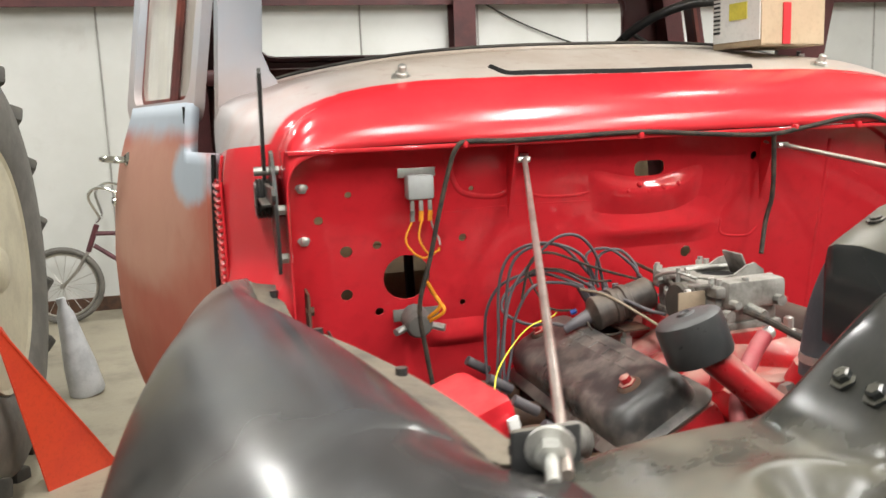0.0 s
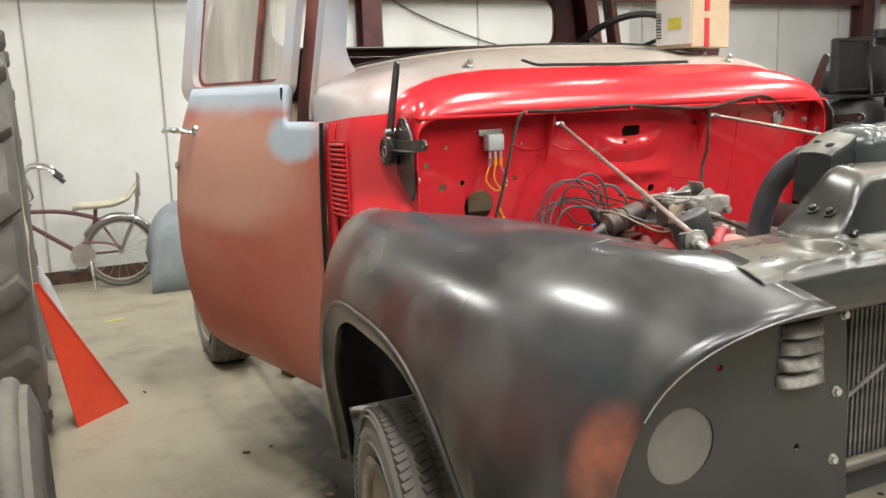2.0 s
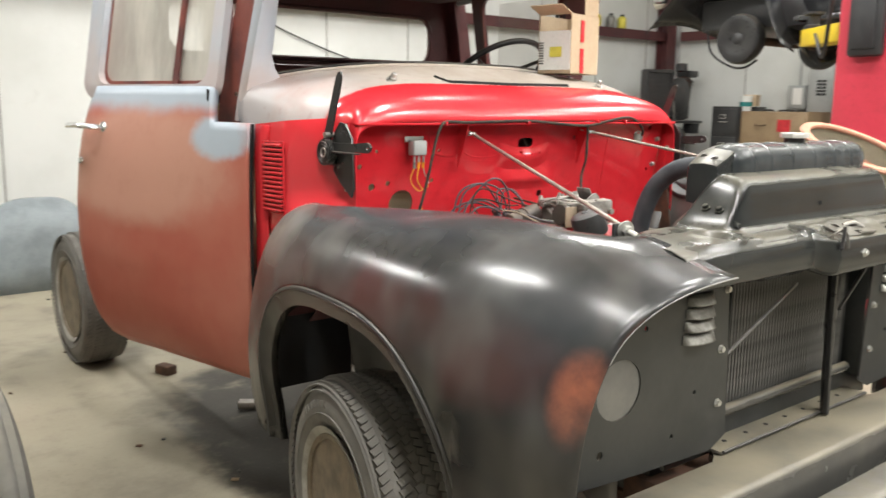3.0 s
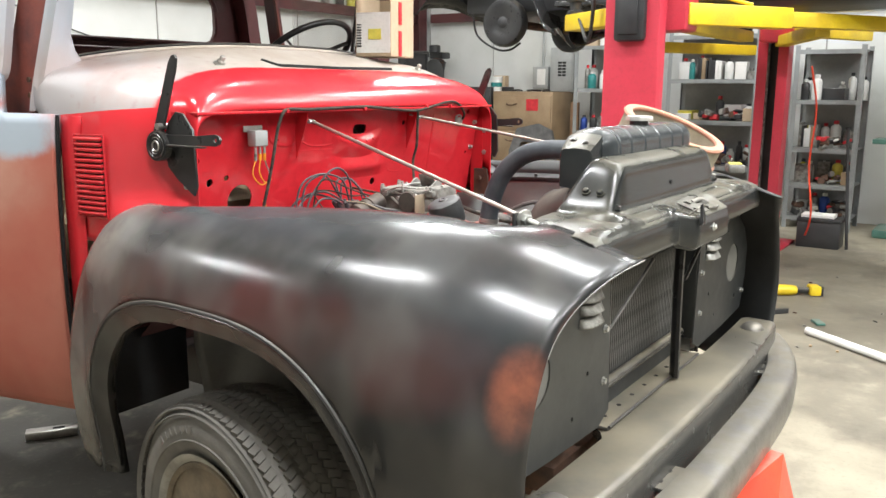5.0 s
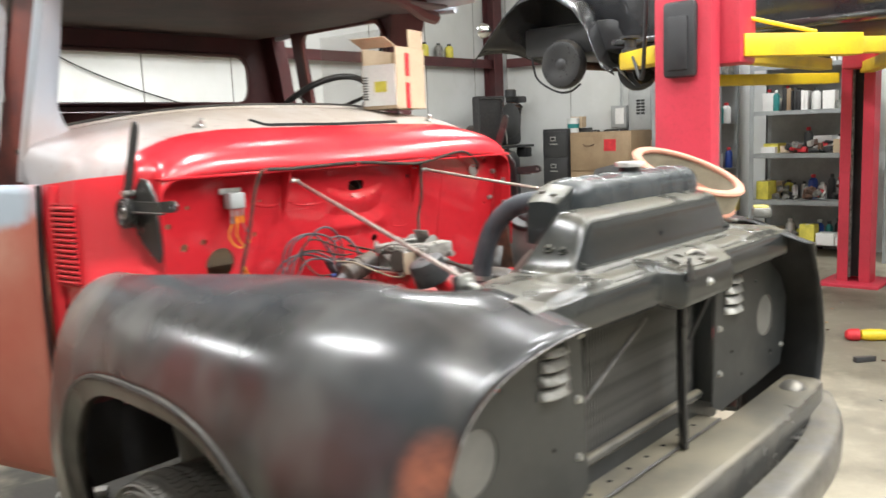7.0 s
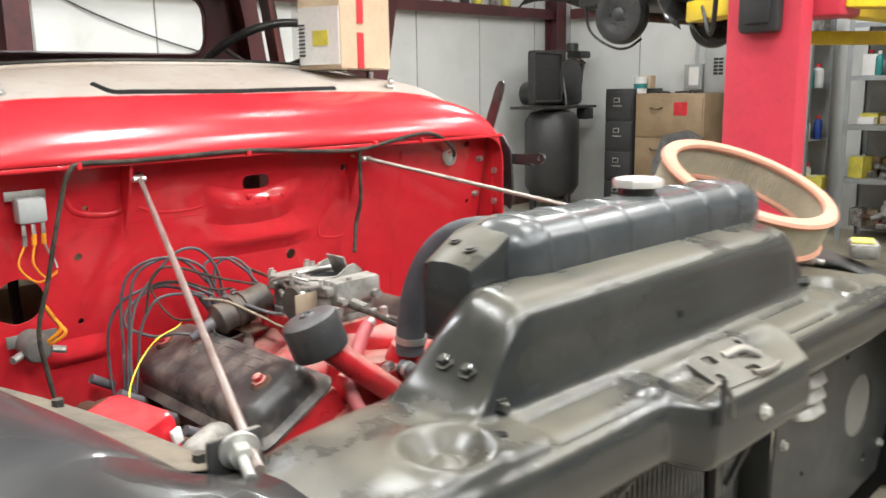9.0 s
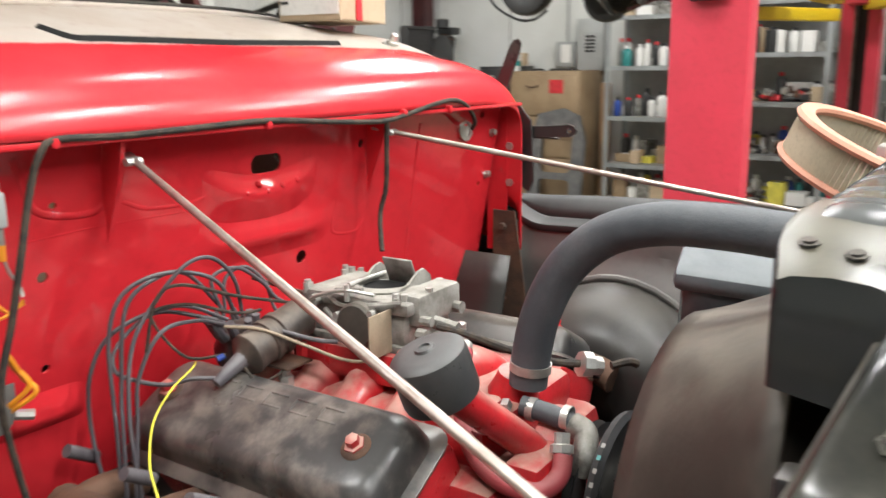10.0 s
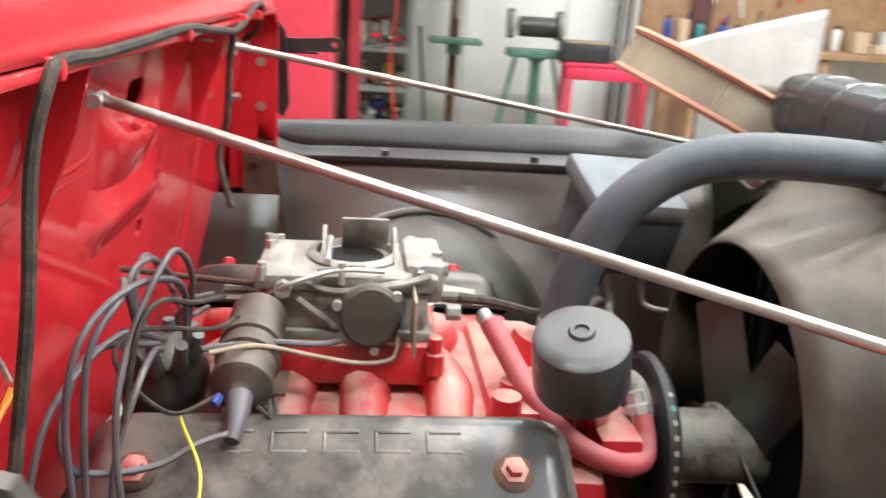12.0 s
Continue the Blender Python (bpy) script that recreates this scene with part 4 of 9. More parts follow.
        part("corner_brace", slab(tri, 0.004, Matrix.Translation((s * 0.662, 0.01, 1.02)) @ Matrix(((0, 0, 1, 0), (-1, 0, 0, 0), (0, 1, 0, 0), (0, 0, 0, 1)))), "rust", truck, "rusty bolted corner brace")
        for z in (0.985, 0.90, 0.82):
            part("bolt", cyl((s * 0.664, -0.018, z), (s * 0.650, -0.018, z), 0.008, 6), "rust", truck)


def build_front():
    # radiator support: hump, ledge and rolled front lip
    xs = np.linspace(-0.60, 0.60, 190)
    rows = []
    for x in xs:
        ax = abs(x)
        h = 1 - step(ax, 0.292, 0.392)
        cut = step(ax, 0.40, 0.60)
        mid = 1 - step(abs(x - 0.01), 0.115, 0.165)
        base = 1.055 - 0.010 * step(ax, 0.50, 0.60)
        f = 0.006 * cut
        roll = step(ax, 0.44, 0.58)
        lip_y, lip_z = -1.044 - 0.034 * mid + f * 0.5, 1.034 - 0.010 * mid - 0.004 * roll
        low = 0.975 - 0.014 * mid
        back, top = -0.852 - 0.045 * h, 0.112 * h
        row = [(x, back + 0.012 - 0.02 * cut, base - 0.022 + top), (x, back + 0.004 - 0.02 * cut, base - 0.006 + top), (x, back - 0.010 - 0.02 * cut, base + top), (x, -0.925, base + top * 0.975), (x, -0.948, base + top * 0.935), (x, -0.962, base + top * 0.86),
               (x, -0.969, base + top * 0.70), (x, -0.973, base + top * 0.35), (x, -0.978, base + top * 0.10), (x, -0.988, base), (x, -1.006, base - 0.002), (x, -1.026 + f * 0.2, base - 0.006 - 0.010 * mid - 0.003 * roll), (x, lip_y + 0.008, lip_z + 0.004),
               (x, lip_y, lip_z - 0.006), (x, lip_y - 0.004, (lip_z + low) / 2), (x, lip_y - 0.002, low), (x, lip_y + 0.010, low - 0.010), (x, lip_y + 0.026, low - 0.012)]
        line = []
        for p in smooth_path(row, 4):
            r = math.hypot(abs(p.x) - 0.430, p.y + 0.984)
            p.z += 0.004 * math.exp(-((r - 0.047) / 0.008) ** 2) - 0.018 * (1 - step(r, 0.012, 0.044)) + 0.012 * (1 - step(r, 0.0, 0.022))
            q = abs(abs(p.x + 0.005) - 0.248)
            pad = step(q, 0.082, 0.077) * step(abs(p.y + 1.012), 0.025, 0.021)
            p.z -= 0.005 * pad
            line.append(p)
        rows.append(line)
    bm = sheet(rows)
    bmesh.ops.recalc_face_normals(bm, faces=bm.faces)
    sup = part("radiator_support", bm, "pan_black", truck, "dusty black pressed radiator support panel", shell=0.003)
    part("back_edge", tube([(r[0].x, r[0].y, r[0].z) for r in rows[::6]], 0.004, 6, n=2), "black_part", sup, "dark rolled back edge")
    # round pressed dimples, slots and bolts
    for x, y, z in ((-0.350, -0.905, 1.098), (-0.350, -0.938, 1.096), (-0.343, -0.974, 1.066), (0.350, -0.974, 1.072), (0.352, -0.905, 1.096), (0.0, -1.081, 0.993), (0.36, -1.036, 0.995)):
        d = (0, -1, 0.1) if y < -0.96 else (math.copysign(0.6, x), 0, 0.8)
        p = Vector((x, y, z))
        part("bolt", lathe([(0.0110, 0), (0.0110, 0.003), (0.007, 0.003), (0.007, 0.008), (0.005, 0.0095)], p, p + Vector(d), 6), "pan_black" if z > 1.02 else "zinc", sup)
    # hood latch plate
    m = pose(0.002, -1.036, 1.0425, 19, 0, -4)
    slots = [[(-0.028 + u, 0.012 + v) for u, v in round_rect(0.022, 0.016, 0.004)], [(0.026 + u, 0.008 + v) for u, v in round_rect(0.048, 0.013, 0.005)], [(0.016 + u, -0.022 + v) for u, v in round_rect(0.024, 0.012, 0.004)], ring_of(-0.045, -0.016, 0.006, None, 10), ring_of(0.052, 0.024, 0.005, None, 10)]
    lat = part("latch_plate", pierced(round_rect(0.128, 0.072, 0.010), slots, 0.004, m), "latch_metal", sup, "dusty bare metal hood latch plate", smooth=20)
    part("latch_tongue", tube([m @ Vector((0.000, 0.010, 0.003)), m @ Vector((0.028, 0.004, 0.011)), m @ Vector((0.050, -0.010, 0.006))], 0.006, 8, squash=0.35), "worn_chrome", lat)
    part("latch_tongue", tube([m @ Vector((0.004, -0.030, 0.003)), m @ Vector((0.030, -0.036, 0.006)), m @ Vector((0.066, -0.030, 0.002))], 0.004, 8), "worn_chrome", lat)
    part("latch_slot", box((0, 0, 0), (0.030, 0.016, 0.003), 0.001, pose(-0.137, -1.026, 1.0462, 24, 0, 12)), "hole_shade", sup)
    part("latch_spring", tube([(-0.122, -1.062, 1.036), (-0.114, -1.073, 1.046), (-0.100, -1.077, 1.052), (-0.088, -1.083, 1.040), (-0.088, -1.088, 1.012)], 0.0028, 8), "worn_chrome", sup, "bent bare wire hood catch")
    part("latch_lever", tube([(-0.118, -1.088, 1.012), (-0.104, -1.084, 1.040), (-0.096, -1.080, 1.056)], 0.008, 8, squash=0.4), "black_part", sup)
    for x, y in ((-0.486, -0.944), (0.486, -0.944), (-0.372, -1.0), (-0.01, -0.9755), (0.19, -0.9745)):
        part("drain_hole", cyl((x, y, 1.0545), (x, y, 1.0565), 0.007, 10) if y > -0.975 or y < -0.99 else cyl((x, y + 0.002, 1.095), (x, y - 0.0015, 1.095), 0.005, 10), "hole_shade", sup)
    # front baffles with louvres and lamp openings
    for s in (-1, 1):
        m = upright(0, -0.958, 0)
        out = [(s * 0.305, 0.60), (s * 0.36, 0.575), (s * 0.60, 0.585), (s * 0.80, 0.60), (s * 0.842, 0.70), (s * 0.848, 0.80), (s * 0.80, 0.87), (s * 0.70, 0.93), (s * 0.58, 0.985), (s * 0.50, 1.0), (s * 0.335, 1.0), (s * 0.325, 0.9)]
        if s > 0:
            out = out[::-1]
        holes = [ring_of(s * 0.672, 0.775, 0.064, 0.060, 24), ring_of(s * 0.60, 0.885, 0.006, None, 8), ring_of(s * 0.43, 0.72, 0.006, None, 8), ring_of(s * 0.72, 0.655, 0.009, None, 8), ring_of(s * 0.50, 0.64, 0.006, None, 8)]
        baf = part("front_baffle", pierced(out, holes, 0.004, m), "baffle", truck, "black sheet baffle with louvres and a round lamp opening", smooth=20)
        part("lamp_recess", lathe([(0.066, 0.0), (0.064, 0.02), (0.055, 0.042), (0.036, 0.058), (0.005, 0.064)], (s * 0.672, -0.957, 0.775), (s * 0.672, 0, 0.775), 28), "recess", baf, "dusty round lamp recess")
        for i in range(4):
            z = 0.832 + i * 0.027
            w = 0.105 - 0.006 * i
            rows = [[(s * (0.43 + w * u), -0.961 - d * (1 - (2 * abs(u)) ** 4), z + dz) for u in np.linspace(-0.5, 0.5, 9)] for d, dz in ((0.004, 0.020), (0.012, 0.012), (0.020, 0.002), (0.022, -0.001))]
            part("louver", sheet(rows), "alloy" if s < 0 else "zinc", baf, "pale dusty louver slat", shell=0.0015)
        for x, z in ((0.335, 0.93), (0.345, 0.80), (0.345, 0.68), (0.80, 0.66)):
            part("bolt", lathe([(0.010, 0), (0.010, 0.002), (0.007, 0.002), (0.007, 0.008)], (s * x, -0.960, z), (s * x, -1, z), 6), "zinc", baf)
        part("edge_fold", box((s * 0.312, -0.93, 0.80), (0.004, 0.055, 0.38), 0.001), "pan_black", baf)
    # centre posts
    for a, b, r in (((0.072, -0.985, 0.985), (0.098, -0.978, 0.565), 0.020), ((0.135, -0.97, 0.985), (0.135, -0.962, 0.62), 0.010)):
        part("grille_post", tube([a, ((a[0] + b[0]) / 2 - 0.008, a[1] + 0.004, 0.82), b], r, 8, squash=0.5), "black_part", truck, "black pressed centre post")
    part("brace", tube([(0.19, -1.01, 0.94), (0.10, -0.99, 0.83)], 0.010, 8, squash=0.4, curved=False), "black_part", truck)
    part("stay_rod", cyl((-0.30, -0.945, 0.775), (-0.045, -0.955, 0.905), 0.004, 8), "rubbed", truck, "thin steel stay rod")
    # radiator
    # The core block is black to give the shade between its tubes.
    rad = part("radiator", box((0.0, -0.868, 0.80), (0.60, 0.05, 0.44), 0.004), "hole_shade", truck, "fine-finned radiator with a ribbed black header tank")
    tube_mesh = mesh_of("core_tube", box((0, -0.899, 0.80), (0.0042, 0.012, 0.43)), "fin", 0)
    for i in range(48):
        part("core_tube", tube_mesh, "fin", rad).matrix_basis = Matrix.Translation((-0.293 + i * 0.0125, 0, 0))
    bm = bmesh.new()
    for i in range(56):
        box((0, -0.896, 0.59 + i * 0.0077), (0.59, 0.008, 0.0012), 0, None, bm)
    tagged(part("core_fins", bm, "black_part", rad, smooth=0), kind="stuff")
    part("lower_header", tube([(-0.32, -0.918, 0.628), (0.32, -0.918, 0.628)], 0.013, 12, curved=False), "bumper", rad, "dusty rounded lower radiator rail")
    part("lower_web", box((0, -0.905, 0.580), (0.90, 0.012, 0.10), 0.003), "baffle", rad)
    rail = part("lower_rail", box((0, -0.935, 0.562), (0.66, 0.07, 0.008), 0.002), "bumper", rad, "dusty steel tray under the radiator")
    for i in range(7):
        part("rail_hole", cyl((-0.27 + i * 0.085, -0.938, 0.5655), (-0.27 + i * 0.085, -0.938, 0.567), 0.006, 8), "hole_shade", rail)
    part("tray_lip", tube([(-0.325, -0.972, 0.565), (0.325, -0.972, 0.565)], 0.004, 6, curved=False), "black_part", rad)
    for s in (-1, 1):
        part("side_post", box((s * 0.318, -0.868, 0.80), (0.035, 0.075, 0.50), 0.006), "black_part", rad)
    prof = []
    for a in np.linspace(0, 2 * math.pi, 28, endpoint=False):
        c, s = math.cos(a), math.sin(a)
        prof.append((0.054 * math.copysign(abs(c) ** 0.72, c), 0.052 * math.copysign(abs(s) ** 0.78, s)))
    rows, ribs = [], (-0.190, -0.120, -0.030, 0.070, 0.165, 0.250)
    for x in np.concatenate([[-0.245, -0.244, -0.241, -0.233, -0.222], np.linspace(-0.212, 0.31, 210), [0.322, 0.331, 0.338, 0.340, 0.341]]):
        k = float(np.interp(x, (-0.245, -0.241, -0.222, -0.205, 0.30, 0.322, 0.338, 0.341), (0.02, 0.6, 0.93, 1, 1, 0.93, 0.6, 0.02)))
        k *= 1 + max(0.075 * math.exp(-((x - r) / 0.0035) ** 2) - 0.035 * math.exp(-((x - r) / 0.010) ** 2) for r in ribs)
        rows.append([(x, -0.860 + k * p, 1.176 + k * q) for p, q in prof])
    part("header_tank", sheet(rows, closed=True), "tank_black", rad, "satin black ribbed header tank")
    part("tank_seam", box((0.028, -0.862, 1.132), (0.60, 0.112, 0.010), 0.004), "tank_black", rad)
    # bracket and cap at the tank
    rows = []
    for x, top, back in ((-0.297, 1.150, -0.815), (-0.2965, 1.178, -0.814), (-0.294, 1.185, -0.812), (-0.285, 1.190, -0.810), (-0.268, 1.197, -0.806), (-0.25, 1.205, -0.802), (-0.235, 1.214, -0.802), (-0.205, 1.222, -0.805), (-0.185, 1.226, -0.812)):
        f = -0.890
        rows.append([(x, f + 0.012, 1.09), (x, f, 1.12), (x, f, top - 0.012), (x, f + 0.004, top - 0.003), (x, f + 0.014, top), (x, (f + back) / 2, top + 0.002), (x, back - 0.012, top), (x, back - 0.003, top - 0.004), (x, back, top - 0.014), (x, back, 1.10)])
    bm = sheet(rows, closed=True)
    bm.verts.ensure_lookup_table()
    bm.faces.new(bm.verts[:10])
    bmesh.ops.recalc_face_normals(bm, faces=bm.faces)
    neck = part("tank_inlet", bm, "pan_black", rad, "dusty flat-topped inlet of the tank", smooth=28)
    for x, y, z in ((-0.258, -0.828, 1.2025), (-0.268, -0.862, 1.1985)):
        part("bolt", lathe([(0.008, 0), (0.008, 0.002), (0.005, 0.002), (0.005, 0.004)], (x, y, z), (x - 0.03, y, z + 0.1), 8), "black_part", neck)
    cap = part("filler_neck", cyl((0.066, -0.857, 1.220), (0.066, -0.857, 1.238), 0.024, 20), "black_part", rad)
    oct_ = [(0.0345 * math.cos(a), 0.0345 * math.sin(a)) for a in np.linspace(math.pi / 8, 2 * math.pi + math.pi / 8, 8, endpoint=False)]
    part("radiator_cap", slab(oct_, 0.012, Matrix.Translation((0.066, -0.857, 1.238)), None, 0.004), "cap_metal", cap, "bright eight-sided radiator cap")
    # shroud and fan
    rows = []
    for t in np.linspace(0, 1, 8):
        row = []
        for a in np.linspace(0, 2 * math.pi, 48, endpoint=False):
            c, s = math.cos(a), math.sin(a)
            n = 2 + 4 * t
            k = (abs(c) ** n + abs(s) ** n) ** (-1 / n)
            r = (0.205 + 0.065 * t ** 1.5) * k
            row.append((r * c * (1 + 0.1 * t), -0.655 - 0.17 * t, 0.845 + r * s))
        rows.append(row)
    part("fan_shroud", sheet(rows, closed=True), "shroud", truck, "dusty brown-grey moulded fan shroud", shell=0.004)
    fan = part("fan", cyl((0, -0.60, 0.80), (0, -0.71, 0.80), 0.045, 20), "alloy", truck, "dusty metal cooling fan")
    for i in range(5):
        a = radians(72 * i + 20)
        m = Matrix.Translation((0, -0.685, 0.80)) @ Matrix.Rotation(a, 4, "Y")
        part("blade", box((0.115, 0, 0), (0.15, 0.003, 0.07), 0.001, m @ pose(0, 0, 0, 28, 0, 0)), "wheelhouse", fan)
    # front bumper: dusty top pan, curved bar and irons
    n = 61
    rows = []
    for x in np.linspace(-0.84, 0.84, n):
        b = 0.03 * (abs(x) / 0.84) ** 3
        gap = 0.045 * step(abs(x), 0.30, 0.36)
        rows.append([(x, -0.925 - gap + b * 0.3, 0.530), (x, -0.93 - gap + b * 0.4, 0.552), (x, -1.0 + b * 0.6, 0.557), (x, -1.084 + b, 0.556), (x, -1.094 + b, 0.553), (x, -1.100 + b, 0.547), (x, -1.103 + b, 0.536), (x, -1.103 + b, 0.44), (x, -1.106 + b, 0.37), (x, -1.118 + b, 0.358), (x, -1.165 + b * 2.5, 0.352)])
    bm = sheet(rows)
    bmesh.ops.recalc_face_normals(bm, faces=bm.faces)
    pan = part("gravel_pan", bm, "bumper", truck, "dusty pressed-steel pan behind the bumper", shell=0.004)
    for s in (-1, 1):
        part("dome_bolt", lathe([(0.040, 0), (0.037, 0.009), (0.030, 0.019), (0.018, 0.027), (0.006, 0.030)], (s * 0.712, -1.028, 0.551), (s * 0.712, -1.032, 0.7), 24), "worn_chrome", pan)
    rows = []
    for x in np.linspace(-0.94, 0.94, 41):
        b = 0.15 * (abs(x) / 0.94) ** 3.5
        rows.append([(x, -1.140 + b, 0.465), (x, -1.137 + b, 0.486), (x, -1.140 + b, 0.491), (x, -1.150 + b, 0.493), (x, -1.204 + b, 0.492), (x, -1.215 + b, 0.487), (x, -1.221 + b, 0.476), (x, -1.225 + b, 0.455), (x, -1.222 + b, 0.40), (x, -1.205 + b, 0.372), (x, -1.17 + b, 0.37)])
    bm = sheet(rows)
    bmesh.ops.recalc_face_normals(bm, faces=bm.faces)
    bar = part("front_bumper", bm, "worn_chrome", truck, "scuffed dusty curved front bumper", shell=0.005)
    for s in (-1, 1):
        xi = 0.14 + s * 0.45
        iron = part("bumper_iron", box((xi, -1.118, 0.472), (0.13, 0.11, 0.010), 0.002), "bumper", bar, "flat steel bumper iron with bolt holes")
        for dx, dy in ((-0.04, -0.02), (0.0, -0.02), (0.04, -0.02), (-0.03, 0.02), (0.03, 0.02)):
            part("bolt_hole", cyl((xi + dx, -1.12 + dy, 0.4765), (xi + dx, -1.12 + dy, 0.4785), 0.008, 10), "hole_shade", iron)


def build_braces():
    for s, x0, x1 in ((-1, -0.276, -0.573), (1, 0.243, 0.560)):
        a, b = Vector((x0, -0.045, 1.222)), Vector((x1, -0.905, 1.058))
        rod = part("brace_rod", cyl(a, b, 0.0046, 12), "rod", truck, "worn bright steel hood brace rod")
        d = (b - a).normalized()
        c = Vector((x1, -0.873, 1.066))
        part("flat_end", box((0, 0, 0), (0.015, 0.005, 0.04), 0.002, frame_at(a - d * 0.02, b)[0]), "rod", rod)
        part("washer", cyl(c, c + d * 0.004, 0.0185, 18), "zinc", rod)
        part("nut", cyl(c + d * 0.004, c + d * 0.016, 0.0115, 6), "zinc", rod)
        part("thread", cyl(c + d * 0.016, c + d * 0.046, 0.0055, 10), "zinc", rod)
        br = part("rod_bracket", box((x1, -0.865, 1.052), (0.055, 0.008, 0.055), 0.004, None), "black_part", truck, "black angle bracket for the brace rod")
        part("bracket_foot", box((x1, -0.89, 1.028), (0.08, 0.06, 0.006), 0.002), "black_part", br)


def build_hinges():
    for s in (-1, 1):
        x = s * 0.700
        base = part("hood_hinge", slab([(-0.045, 0.0), (-0.02, 0.05), (0.005, 0.072), (0.03, 0.068), (0.062, 0.03), (0.070, -0.10), (0.058, -0.125), (0.0, -0.088), (-0.03, -0.06)], 0.006, pose(x, 0.0, 1.185) @ Matrix(((0, 0, s, 0), (-1, 0, 0, 0), (0, 1, 0, 0), (0, 0, 0, 1)))), "black_part", truck, "black steel hood hinge with its lever raised")
        part("upper_arm", slab([(-0.016, -0.045), (0.016, -0.045), (0.013, 0.13), (0.009, 0.149), (0, 0.155), (-0.009, 0.149), (-0.014, 0.13)], 0.006, pose(x + s * 0.010, 0.035, 1.245) @ Matrix(((0, 0, s, 0), (-1, 0, 0, 0), (0, 1, 0, 0), (0, 0, 0, 1))) @ pose(0, 0, 0, 0, 0, -22)), "black_part", base)
        flat = Matrix(((0, 0, s, 0), (-1, 0, 0, 0), (0, 1, 0, 0), (0, 0, 0, 1)))
        part("lower_arm", pierced([(-0.03, -0.015), (0.09, -0.011), (0.150, -0.013), (0.163, -0.008), (0.167, 0.001), (0.162, 0.010), (0.150, 0.014), (0.09, 0.012), (-0.03, 0.017)], [ring_of(0.150, 0.0005, 0.0055, None, 12)], 0.006, pose(x + s * 0.012, 0.0, 1.187) @ flat @ pose(0, 0, 0, 0, 0, 3)), "black_part", base, smooth=20)
        part("arm_flange", box((x + s * 0.020, -0.055, 1.178), (0.014, 0.13, 0.004), 0.001), "black_part", base)
        bm = bmesh.new()
        lathe([(0.036 - 0.0035 * abs(i % 2), 0.003 * i) for i in range(9)], (x + s * 0.004, 0.045, 1.175), (x + s * 0.1, 0.045, 1.175), 20, bm)
        part("clock_spring", bm, "black_part", base, "black coil spring")
        for r in (0.012, 0.02, 0.028):
            part("spring_coil", tube([(x + s * 0.029, 0.045 + r * math.cos(a), 1.175 + r * math.sin(a)) for a in np.linspace(0, 2 * math.pi, 21)], 0.0022, 6, curved=False), "steel" if r < 0.015 else "black_part", base)
        part("pivot", cyl((x - s * 0.012, 0.035, 1.222), (x + s * 0.03, 0.035, 1.222), 0.008, 10), "steel", base)
        for z in (1.16, 1.08):
            part("bolt", cyl((x - s * 0.002, -0.02, z), (x - s * 0.02, -0.02, z), 0.009, 6), "zinc", base)


